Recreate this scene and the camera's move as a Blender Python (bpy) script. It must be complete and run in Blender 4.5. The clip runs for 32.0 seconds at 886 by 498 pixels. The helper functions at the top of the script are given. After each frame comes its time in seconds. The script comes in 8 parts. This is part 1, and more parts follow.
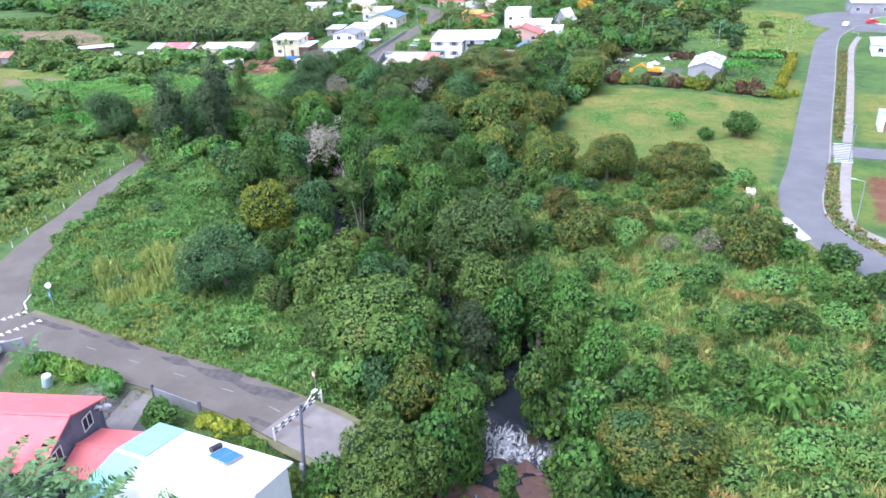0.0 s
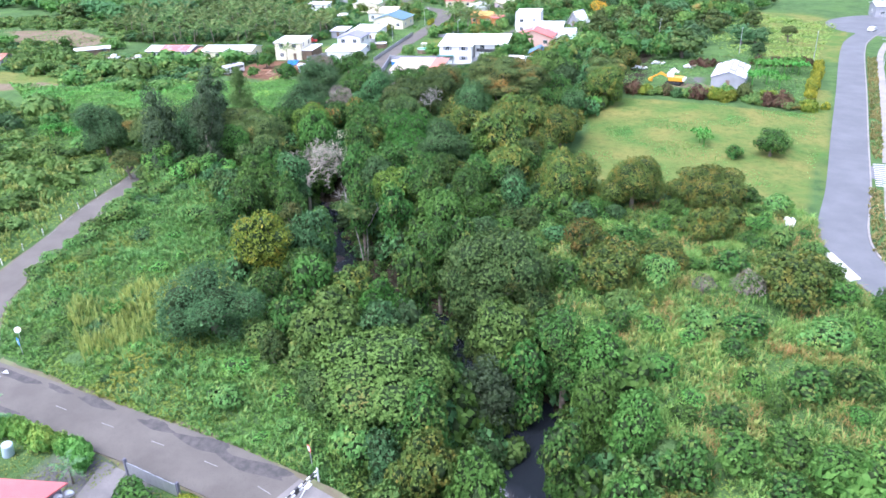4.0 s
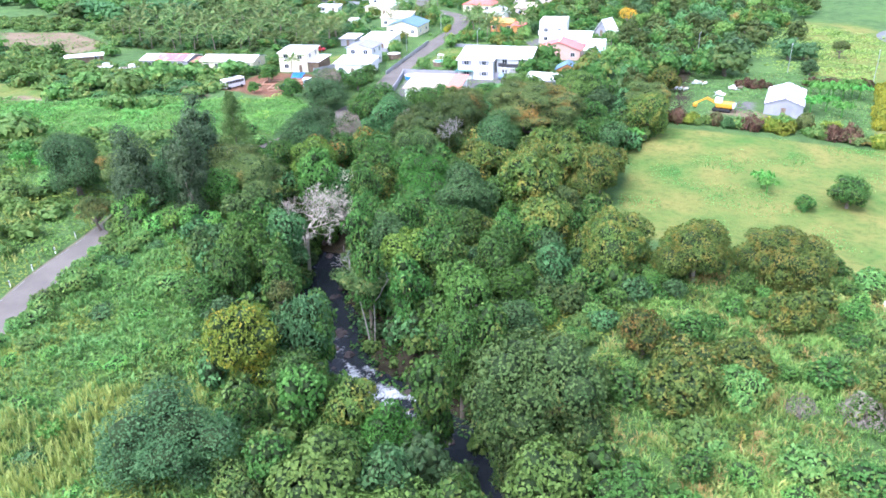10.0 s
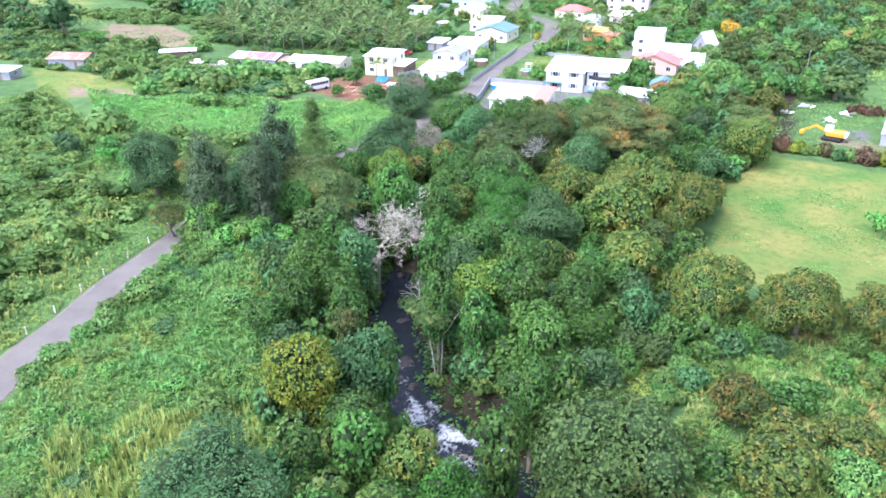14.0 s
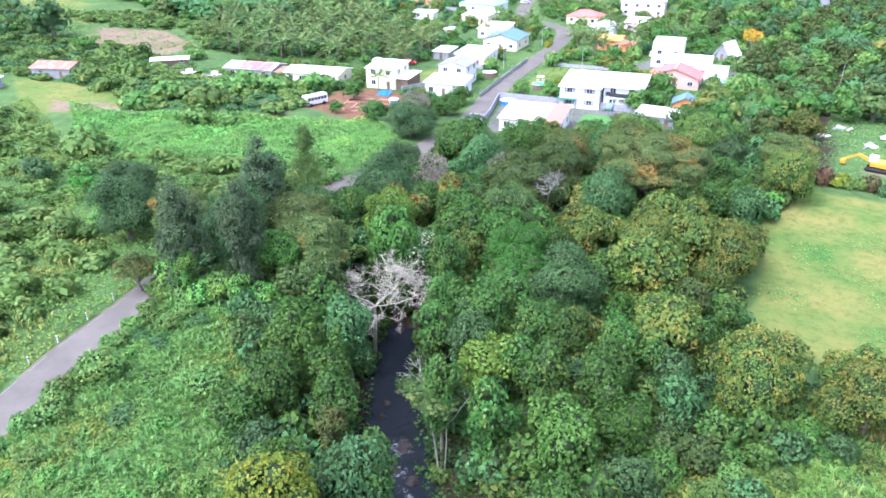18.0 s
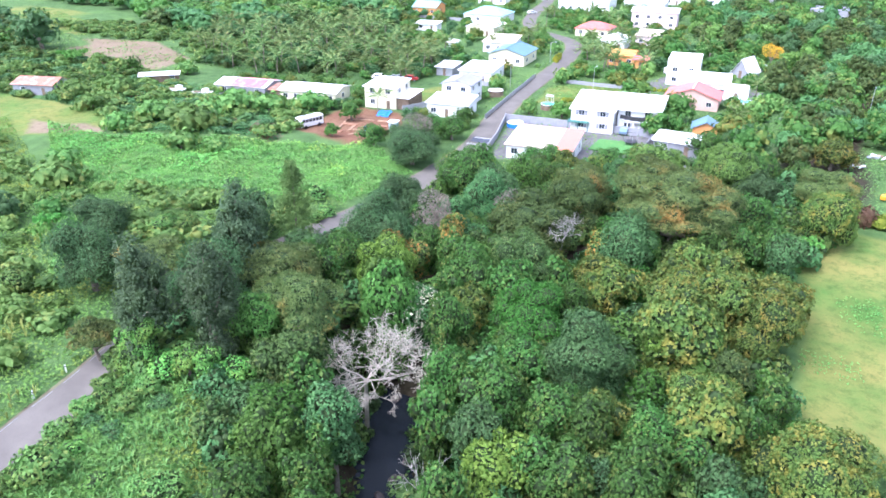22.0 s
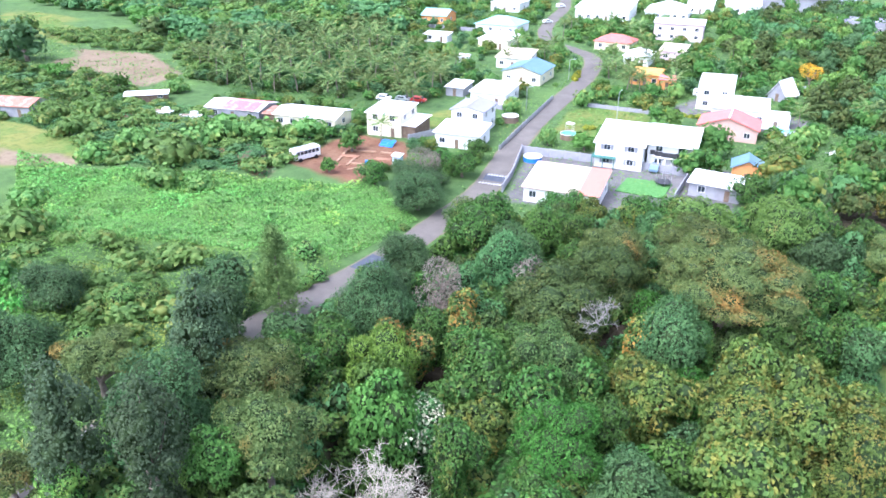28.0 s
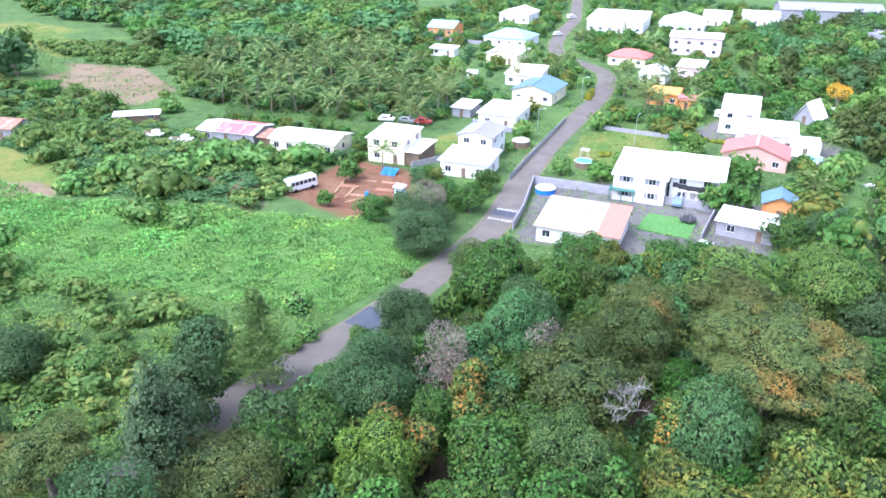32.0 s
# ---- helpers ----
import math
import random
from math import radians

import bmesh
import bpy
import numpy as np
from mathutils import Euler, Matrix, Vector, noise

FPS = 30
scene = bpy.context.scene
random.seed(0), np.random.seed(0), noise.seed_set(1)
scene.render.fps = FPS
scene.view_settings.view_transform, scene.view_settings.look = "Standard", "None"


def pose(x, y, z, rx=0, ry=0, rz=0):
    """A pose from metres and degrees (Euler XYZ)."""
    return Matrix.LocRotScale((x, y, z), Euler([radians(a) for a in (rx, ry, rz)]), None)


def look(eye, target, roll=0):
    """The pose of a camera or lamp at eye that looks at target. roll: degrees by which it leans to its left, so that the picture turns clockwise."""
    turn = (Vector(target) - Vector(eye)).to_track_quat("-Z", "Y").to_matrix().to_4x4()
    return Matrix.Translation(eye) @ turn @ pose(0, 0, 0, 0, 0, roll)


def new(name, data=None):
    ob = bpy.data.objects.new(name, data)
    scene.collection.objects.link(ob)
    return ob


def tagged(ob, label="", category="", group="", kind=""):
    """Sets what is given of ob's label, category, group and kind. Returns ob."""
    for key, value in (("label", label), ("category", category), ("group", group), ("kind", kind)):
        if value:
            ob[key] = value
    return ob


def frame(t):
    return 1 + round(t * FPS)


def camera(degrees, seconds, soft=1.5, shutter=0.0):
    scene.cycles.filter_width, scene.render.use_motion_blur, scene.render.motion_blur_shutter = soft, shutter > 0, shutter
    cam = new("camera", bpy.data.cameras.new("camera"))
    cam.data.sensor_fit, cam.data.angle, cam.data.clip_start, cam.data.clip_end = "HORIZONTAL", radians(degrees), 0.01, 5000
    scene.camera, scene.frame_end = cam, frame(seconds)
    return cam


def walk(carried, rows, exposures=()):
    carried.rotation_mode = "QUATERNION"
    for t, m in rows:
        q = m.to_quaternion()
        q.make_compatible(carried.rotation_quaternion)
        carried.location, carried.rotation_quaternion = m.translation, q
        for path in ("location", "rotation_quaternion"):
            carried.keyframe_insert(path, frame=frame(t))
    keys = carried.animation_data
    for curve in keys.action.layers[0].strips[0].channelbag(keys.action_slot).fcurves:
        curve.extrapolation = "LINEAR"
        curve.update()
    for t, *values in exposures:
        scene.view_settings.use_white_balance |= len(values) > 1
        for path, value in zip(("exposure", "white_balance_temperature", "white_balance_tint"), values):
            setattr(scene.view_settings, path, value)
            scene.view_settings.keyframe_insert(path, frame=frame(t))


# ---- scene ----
cam = camera(62.6, 32.0, soft=1.65)
METRES, EYE, TILT, LEAN, TURN = 96.85, 40.0, 0.0, 0.0, 26.1
ROWS = [
    (0.0, 0.0, 0.0, 0.0, -0.93, -25.2, 1.97),
    (0.5, -0.0005, 0.0116, 0.0011, -0.87, -25.22, 1.95),
    (1.0, -0.0015, 0.0232, 0.0023, -0.81, -25.25, 1.91),
    (1.5, -0.0025, 0.0351, 0.0033, -0.75, -25.27, 1.88),
    (2.0, -0.0036, 0.0473, 0.0043, -0.7, -25.3, 1.87),
    (2.5, -0.0045, 0.0595, 0.0053, -0.64, -25.33, 1.85),
    (3.0, -0.0056, 0.0734, 0.0066, -0.59, -25.4, 1.82),
    (3.5, -0.0065, 0.089, 0.008, -0.53, -25.46, 1.8),
    (5.5, -0.0109, 0.1529, 0.0136, -0.21, -25.62, 1.66),
    (6.0, -0.012, 0.1692, 0.015, -0.12, -25.64, 1.64),
    (6.5, -0.0133, 0.1863, 0.0165, -0.03, -25.69, 1.6),
    (7.0, -0.0145, 0.2039, 0.0179, 0.06, -25.73, 1.58),
    (7.5, -0.0155, 0.2226, 0.0193, 0.14, -25.79, 1.54),
    (8.0, -0.0166, 0.2418, 0.0209, 0.24, -25.83, 1.5),
    (8.5, -0.018, 0.2608, 0.0224, 0.34, -25.86, 1.46),
    (9.0, -0.0191, 0.2798, 0.0236, 0.44, -25.89, 1.42),
    (9.5, -0.0207, 0.2986, 0.025, 0.52, -25.91, 1.39),
    (10.0, -0.0219, 0.3172, 0.0263, 0.61, -25.93, 1.35),
    (10.5, -0.0232, 0.3359, 0.0279, 0.69, -25.96, 1.32),
    (11.0, -0.024, 0.352, 0.0294, 0.76, -25.92, 1.3),
    (11.5, -0.0246, 0.3618, 0.0298, 0.81, -25.76, 1.29),
    (12.0, -0.0268, 0.3651, 0.0302, 1.82, -25.62, 1.13),
    (12.5, -0.0269, 0.3671, 0.0321, 5.78, -25.65, 0.73),
    (13.0, -0.0254, 0.3687, 0.0337, 7.27, -25.63, 0.61),
    (13.5, -0.0256, 0.3718, 0.0351, 7.47, -25.68, 0.57),
    (14.0, -0.0272, 0.3824, 0.0371, 7.49, -25.87, 0.53),
    (14.5, -0.0296, 0.3989, 0.0398, 7.52, -26.05, 0.5),
    (16.5, -0.0394, 0.4731, 0.0481, 7.81, -26.14, 0.4),
    (17.0, -0.042, 0.4919, 0.0494, 7.89, -26.16, 0.38),
    (17.5, -0.0449, 0.5108, 0.0508, 7.94, -26.17, 0.34),
    (18.0, -0.0474, 0.5296, 0.0521, 8.0, -26.18, 0.33),
    (18.5, -0.0499, 0.5486, 0.0532, 8.06, -26.19, 0.31),
    (19.0, -0.0522, 0.5675, 0.0545, 8.12, -26.18, 0.31),
    (19.5, -0.0546, 0.5857, 0.0559, 8.16, -26.17, 0.28),
    (20.0, -0.0576, 0.6041, 0.0571, 8.21, -26.17, 0.23),
    (20.5, -0.0603, 0.624, 0.0587, 8.26, -26.21, 0.22),
    (21.0, -0.0633, 0.6429, 0.0607, 8.3, -26.19, 0.2),
    (21.5, -0.0643, 0.6541, 0.0614, 8.3, -26.0, 0.2),
    (22.0, -0.0644, 0.6619, 0.0618, 8.34, -25.91, 0.2),
    (22.5, -0.0665, 0.6758, 0.0638, 8.34, -26.06, 0.16),
    (23.0, -0.0692, 0.6931, 0.0664, 8.38, -26.15, 0.13),
    (23.5, -0.0719, 0.7108, 0.0686, 8.44, -26.16, 0.11),
    (24.0, -0.0742, 0.7278, 0.0706, 8.52, -26.15, 0.11),
    (24.5, -0.0766, 0.744, 0.0724, 8.58, -26.13, 0.09),
    (25.0, -0.0791, 0.7595, 0.0741, 8.67, -26.12, 0.06),
    (25.5, -0.0815, 0.7753, 0.0759, 8.75, -26.12, 0.05),
    (27.5, -0.0918, 0.8407, 0.0828, 9.06, -26.15, 0.01),
    (28.0, -0.0939, 0.8573, 0.0843, 9.15, -26.14, 0.02),
    (28.5, -0.0959, 0.8739, 0.0857, 9.24, -26.13, 0.01),
    (29.0, -0.0984, 0.8909, 0.0874, 9.32, -26.13, 0.0),
    (29.5, -0.101, 0.908, 0.089, 9.4, -26.12, -0.01),
    (30.0, -0.1037, 0.9251, 0.0906, 9.47, -26.1, -0.02),
    (30.5, -0.1063, 0.9421, 0.0923, 9.54, -26.08, -0.02),
    (31.0, -0.1091, 0.959, 0.0938, 9.61, -26.05, -0.02),
    (31.5, -0.1117, 0.9754, 0.0956, 9.67, -26.03, -0.02),
    (32.0, -0.1129, 0.9855, 0.0963, 9.71, -25.83, -0.0),
]
walk(cam, [(t, pose(0, 0, EYE, TILT, LEAN, TURN) @ pose(METRES * x, METRES * y, METRES * z, 90 + pitch, roll, yaw)) for t, x, y, z, yaw, pitch, roll in ROWS], exposures=((0.0, 1.48, 5410, 20), (6.0, 1.82, 5350, 20), (14.0, 2.0, 5350, 20), (28.0, 1.99, 5350, 20), (32.0, 1.86, 5350, 20)))

# ---- sky and sun: bright overcast ----
SUN_ELEV, SUN_ROT = radians(58), radians(200)
world = bpy.data.worlds.new("overcast_sky")
scene.world = world
world.use_nodes = True
wn, wl = world.node_tree.nodes, world.node_tree.links
wn.clear()
sky = wn.new("ShaderNodeTexSky")
sky.sky_type, sky.sun_disc = "NISHITA", False
sky.sun_elevation, sky.sun_rotation = SUN_ELEV, SUN_ROT
sky.air_density, sky.dust_density, sky.ozone_density = 1.0, 4.0, 1.0
grey = wn.new("ShaderNodeHueSaturation")
grey.inputs["Saturation"].default_value = 0.5
back = wn.new("ShaderNodeBackground")
back.inputs["Strength"].default_value = 0.15
wout = wn.new("ShaderNodeOutputWorld")
wl.new(sky.outputs[0], grey.inputs["Color"])
wl.new(grey.outputs[0], back.inputs["Color"])
wl.new(back.outputs[0], wout.inputs["Surface"])
sun_data = bpy.data.lights.new("sun", "SUN")
sun_data.energy, sun_data.angle, sun_data.color = 0.7, radians(50), (1.0, 0.96, 0.9)
sun = new("sun", sun_data)
sun.matrix_world = look((math.sin(SUN_ROT) * math.cos(SUN_ELEV) * 300, math.cos(SUN_ROT) * math.cos(SUN_ELEV) * 300, math.sin(SUN_ELEV) * 300), (0, 0, 0))

# ---- materials ----
def shader(name):
    m = bpy.data.materials.new(name)
    m.use_nodes = True
    nt = m.node_tree
    b = nt.nodes["Principled BSDF"]
    b.inputs["Specular IOR Level"].default_value = 0.3
    return m, nt, b


def node(nt, kind, **values):
    n = nt.nodes.new(kind)
    for k, v in values.items():
        n.inputs[k].default_value = v
    return n


def mixed(nt, a, b, fac):
    """A colour mix; a, b: colours or sockets; fac: a socket or a number."""
    n = nt.nodes.new("ShaderNodeMix")
    n.data_type = "RGBA"
    for sock, val in ((n.inputs[6], a), (n.inputs[7], b), (n.inputs[0], fac)):
        if isinstance(val, bpy.types.NodeSocket):
            nt.links.new(val, sock)
        elif isinstance(val, tuple):
            sock.default_value = (*val, 1)
        else:
            sock.default_value = val
    return n.outputs[2]


def band(nt, src, lo, hi):
    n = nt.nodes.new("ShaderNodeMapRange")
    n.inputs["From Min"].default_value, n.inputs["From Max"].default_value = lo, hi
    nt.links.new(src, n.inputs["Value"])
    return n.outputs[0]


def noise_of(nt, scale, detail=3.0, rough=0.6, where="Object"):
    co = nt.nodes.new("ShaderNodeTexCoord")
    n = node(nt, "ShaderNodeTexNoise", Scale=scale, Detail=detail, Roughness=rough)
    nt.links.new(co.outputs[where], n.inputs["Vector"])
    return n.outputs["Fac"]


def bump(nt, b, src, strength, dist):
    n = node(nt, "ShaderNodeBump", Strength=strength, Distance=dist)
    nt.links.new(src, n.inputs["Height"])
    nt.links.new(n.outputs[0], b.inputs["Normal"])


def surface(name, c1, c2, rough=0.7, metal=0.0, scale=1.5, fine=14.0, relief=0.15, dist=0.02, spec=0.3):
    """A plain worn surface: two colours mixed at two scales, with fine relief."""
    m, nt, b = shader(name)
    big, small = noise_of(nt, scale), noise_of(nt, fine)
    c = mixed(nt, c1, c2, band(nt, big, 0.38, 0.68))
    c = mixed(nt, c, tuple(v * 0.72 for v in c1), band(nt, small, 0.55, 0.85))
    nt.links.new(c, b.inputs["Base Color"])
    b.inputs["Roughness"].default_value, b.inputs["Metallic"].default_value = rough, metal
    b.inputs["Specular IOR Level"].default_value = spec
    bump(nt, b, small, relief, dist)
    return m


def sheet_metal(name, c1, c2, along="X", rough=0.5):
    """Painted corrugated roofing with stains."""
    m, nt, b = shader(name)
    co = nt.nodes.new("ShaderNodeTexCoord")
    w = node(nt, "ShaderNodeTexWave", Scale=1.6, Distortion=0.0)
    w.bands_direction = along
    nt.links.new(co.outputs["Object"], w.inputs["Vector"])
    st = noise_of(nt, 0.5, 5.0, 0.7)
    fine = noise_of(nt, 7.0)
    c = mixed(nt, c1, c2, band(nt, st, 0.5, 0.8))
    c = mixed(nt, c, tuple(v * 0.8 for v in c1), band(nt, fine, 0.6, 0.9))
    nt.links.new(c, b.inputs["Base Color"])
    b.inputs["Roughness"].default_value = rough
    bump(nt, b, w.outputs["Fac"], 0.5, 0.04)
    return m


def foliage(name, dark, light, flush=None, amount=0.0, thin=0.22, patch=0.35, speck=0.32):
    """Leaves: hue and value vary leaf by leaf, tree by tree and in patches on a crown."""
    m, nt, b = shader(name)
    geo = nt.nodes.new("ShaderNodeNewGeometry")
    info = nt.nodes.new("ShaderNodeObjectInfo")
    co = nt.nodes.new("ShaderNodeTexCoord")
    cells = node(nt, "ShaderNodeTexVoronoi", Scale=1.9)
    nt.links.new(co.outputs["Object"], cells.inputs["Vector"])
    part_of = nt.nodes.new("ShaderNodeSeparateColor")
    nt.links.new(cells.outputs["Color"], part_of.inputs[0])
    both = nt.nodes.new("ShaderNodeMath")
    both.operation = "MULTIPLY_ADD"
    nt.links.new(geo.outputs["Random Per Island"], both.inputs[0])
    both.inputs[1].default_value = 0.35
    nt.links.new(part_of.outputs[0], both.inputs[2])
    c = mixed(nt, dark, light, band(nt, both.outputs[0], 0.1, 1.25))
    lump = nt.nodes.new("ShaderNodeBump")
    lump.invert = True
    lump.inputs["Strength"].default_value, lump.inputs["Distance"].default_value = 0.4, 0.2
    nt.links.new(cells.outputs["Distance"], lump.inputs["Height"])
    nt.links.new(lump.outputs[0], b.inputs["Normal"])
    if flush:
        pn = noise_of(nt, patch, 2.0)
        shift = nt.nodes.new("ShaderNodeMath")
        shift.operation = "MULTIPLY_ADD"
        nt.links.new(geo.outputs["Random Per Island"], shift.inputs[0])
        shift.inputs[1].default_value = speck
        nt.links.new(pn, shift.inputs[2])
        c = mixed(nt, c, flush, band(nt, shift.outputs[0], 0.98 - amount, 1.18 - amount))
    tone = noise_of(nt, 0.13, 2.0)
    c = mixed(nt, c, tuple(0.5 * (p + q) * k for p, q, k in zip(dark, light, (1.15, 1.06, 0.95))), band(nt, tone, 0.45, 0.75))
    hs = node(nt, "ShaderNodeHueSaturation", Saturation=1.0)
    for sock, lo, hi in (("Hue", 0.478, 0.508), ("Value", 0.74, 1.24)):
        r = nt.nodes.new("ShaderNodeMapRange")
        r.inputs["To Min"].default_value, r.inputs["To Max"].default_value = lo, hi
        nt.links.new(info.outputs["Random"], r.inputs["Value"])
        nt.links.new(r.outputs[0], hs.inputs[sock])
    nt.links.new(c, hs.inputs["Color"])
    nt.links.new(hs.outputs[0], b.inputs["Base Color"])
    b.inputs["Roughness"].default_value = 0.6
    b.inputs["Specular IOR Level"].default_value = 0.14
    tr = nt.nodes.new("ShaderNodeBsdfTranslucent")
    nt.links.new(hs.outputs[0], tr.inputs["Color"])
    mix = node(nt, "ShaderNodeMixShader", Fac=thin)
    nt.links.new(b.outputs[0], mix.inputs[1])
    nt.links.new(tr.outputs[0], mix.inputs[2])
    nt.links.new(mix.outputs[0], nt.nodes["Material Output"].inputs["Surface"])
    return m


LEAF = {
    "mango": foliage("mango_leaves", (0.052, 0.104, 0.023), (0.126, 0.196, 0.040), (0.270, 0.232, 0.045), 0.45, patch=0.6, speck=0.1),
    "dome": foliage("glossy_pale_leaves", (0.066, 0.136, 0.030), (0.160, 0.272, 0.060), (0.290, 0.200, 0.062), 0.27, patch=0.2, speck=0.2),
    "broad": foliage("green_leaves", (0.036, 0.101, 0.020), (0.086, 0.196, 0.041), (0.190, 0.215, 0.050), 0.27, patch=0.25),
    "dark": foliage("dark_leaves", (0.042, 0.098, 0.035), (0.090, 0.172, 0.065)),
    "olive": foliage("olive_leaves", (0.064, 0.116, 0.034), (0.155, 0.208, 0.062), (0.340, 0.215, 0.055), 0.42, patch=0.2, speck=0.1),
    "bright": foliage("bright_leaves", (0.048, 0.125, 0.023), (0.115, 0.232, 0.046)),
    "pale": foliage("bluish_leaves", (0.042, 0.116, 0.039), (0.109, 0.227, 0.077)),
    "dry": foliage("dry_twigs", (0.150, 0.135, 0.101), (0.320, 0.290, 0.229)),
    "yellow": foliage("yellowing_leaves", (0.088, 0.138, 0.016), (0.185, 0.239, 0.031), (0.320, 0.270, 0.031), 0.26),
    "orange": foliage("orange_leaves", (0.053, 0.126, 0.030), (0.141, 0.210, 0.046), (0.360, 0.190, 0.044), 0.34),
    "shrub": foliage("shrub_leaves", (0.072, 0.172, 0.040), (0.168, 0.308, 0.080), (0.260, 0.310, 0.075), 0.28),
    "cas": foliage("needle_leaves", (0.085, 0.165, 0.044), (0.180, 0.285, 0.084)),
    "feather": foliage("feathery_leaves", (0.042, 0.089, 0.024), (0.102, 0.160, 0.045), (0.170, 0.180, 0.050), 0.22),
    "palm": foliage("palm_leaves", (0.085, 0.165, 0.055), (0.215, 0.315, 0.100), (0.360, 0.330, 0.120), 0.24),
    "garden_palm": foliage("dark_palm_leaves", (0.085, 0.180, 0.075), (0.190, 0.330, 0.136)),
    "field": foliage("field_leaves", (0.086, 0.200, 0.040), (0.168, 0.325, 0.070), (0.230, 0.320, 0.066), 0.34, patch=0.06, speck=0.06),
    "banana": foliage("banana_leaves", (0.055, 0.196, 0.033), (0.150, 0.360, 0.072)),
    "vine": foliage("creeper_leaves", (0.076, 0.228, 0.044), (0.180, 0.405, 0.088), (0.290, 0.360, 0.062), 0.47, patch=0.07, speck=0.12),
    "grass": foliage("grass_blades", (0.140, 0.235, 0.048), (0.260, 0.345, 0.084), (0.340, 0.330, 0.114), 0.2, patch=0.1),
    "reed": foliage("yellow_cane_grass", (0.200, 0.270, 0.062), (0.390, 0.420, 0.132)),
    "fern": foliage("pale_green_grass", (0.095, 0.240, 0.062), (0.190, 0.385, 0.110), (0.270, 0.340, 0.088), 0.26, patch=0.14),
    "flower": foliage("yellow_flowers", (0.250, 0.300, 0.031), (0.480, 0.480, 0.044), (0.100, 0.190, 0.035), 0.40, patch=1.2),
    "crimson": foliage("dark_red_leaves", (0.070, 0.040, 0.030), (0.150, 0.088, 0.055), (0.120, 0.150, 0.053), 0.30),
    "deep": foliage("deep_green_leaves", (0.030, 0.094, 0.013), (0.072, 0.172, 0.028)),
    "lime": foliage("lime_green_leaves", (0.078, 0.155, 0.022), (0.180, 0.268, 0.045), (0.360, 0.380, 0.026), 0.03, patch=0.5),
    "rusty": foliage("rusty_mango_leaves", (0.050, 0.099, 0.021), (0.118, 0.172, 0.035), (0.290, 0.205, 0.048), 0.44, patch=0.7, speck=0.12),
    "tall": foliage("grey_green_needles", (0.050, 0.088, 0.042), (0.104, 0.158, 0.080)),
    "bloom": foliage("flowering_leaves", (0.046, 0.118, 0.035), (0.104, 0.215, 0.067), (0.520, 0.480, 0.352), 0.10, patch=0.5, speck=0.6),
    "bunch": foliage("bunch_grass_blades", (0.115, 0.225, 0.051), (0.225, 0.365, 0.092), (0.360, 0.220, 0.088), 0.33, patch=0.2),
    "thicket": foliage("thicket_leaves", (0.082, 0.215, 0.040), (0.185, 0.365, 0.081), (0.280, 0.330, 0.070), 0.30, patch=0.12),
    "straw": foliage("dry_verge_grass", (0.170, 0.150, 0.057), (0.350, 0.300, 0.123), (0.160, 0.220, 0.053), 0.3, patch=0.3),
    "gold": foliage("golden_leaves", (0.500, 0.300, 0.018), (0.800, 0.500, 0.044)),
}
BARK = surface("bark", (0.16, 0.13, 0.10), (0.26, 0.22, 0.18), 0.9, scale=2, fine=18, relief=0.6, dist=0.03)
# inner leaves and twigs of a crown, their shade put into the colour
SHADED_CORE = surface("shaded_inner_leaves", (0.026, 0.047, 0.014), (0.040, 0.070, 0.020), 0.95, scale=2, fine=9, relief=0.6, dist=0.05)
GREY_BARK = surface("grey_smooth_bark", (0.24, 0.225, 0.20), (0.36, 0.34, 0.30), 0.9, scale=2, fine=18, relief=0.5)
PALE_BARK = surface("bleached_bark", (0.44, 0.40, 0.31), (0.60, 0.55, 0.44), 0.9, scale=2, fine=18, relief=0.5)


def ground_material():
    m, nt, b = shader("grassy_ground")
    big, mid, fine = noise_of(nt, 0.05, 4), noise_of(nt, 0.35, 5, 0.65), noise_of(nt, 2.2, 5, 0.7)
    c = mixed(nt, (0.052, 0.098, 0.032), (0.105, 0.180, 0.058), band(nt, mid, 0.3, 0.7))
    c = mixed(nt, c, (0.11, 0.19, 0.05), band(nt, big, 0.5, 0.75))
    patches, tufts = noise_of(nt, 0.11, 6, 0.62), noise_of(nt, 0.7, 7, 0.8)
    for key, col, col2 in (("meadow", (0.084, 0.168, 0.036), (0.228, 0.214, 0.064)), ("lush", (0.078, 0.170, 0.045), (0.14, 0.235, 0.065)),
                           ("soil", (0.165, 0.075, 0.045), (0.215, 0.125, 0.075)), ("bare", (0.21, 0.15, 0.10), (0.25, 0.20, 0.13)),
                           # bank: near-black brown, strongest along the stream
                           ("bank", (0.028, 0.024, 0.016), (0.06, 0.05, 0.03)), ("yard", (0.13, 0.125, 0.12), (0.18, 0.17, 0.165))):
        a = nt.nodes.new("ShaderNodeAttribute")
        a.attribute_name = key
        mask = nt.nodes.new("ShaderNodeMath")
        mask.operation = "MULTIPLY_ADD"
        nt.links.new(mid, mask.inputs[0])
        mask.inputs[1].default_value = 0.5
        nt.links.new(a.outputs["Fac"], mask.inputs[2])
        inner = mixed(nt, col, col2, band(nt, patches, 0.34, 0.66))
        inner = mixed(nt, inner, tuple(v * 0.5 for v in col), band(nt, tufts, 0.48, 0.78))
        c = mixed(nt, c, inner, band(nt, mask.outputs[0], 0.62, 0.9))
    c = mixed(nt, c, (0.03, 0.06, 0.02), band(nt, fine, 0.62, 0.95))
    nt.links.new(c, b.inputs["Base Color"])
    b.inputs["Roughness"].default_value = 0.95
    b.inputs["Specular IOR Level"].default_value = 0.1
    bump(nt, b, fine, 0.9, 0.25)
    return m


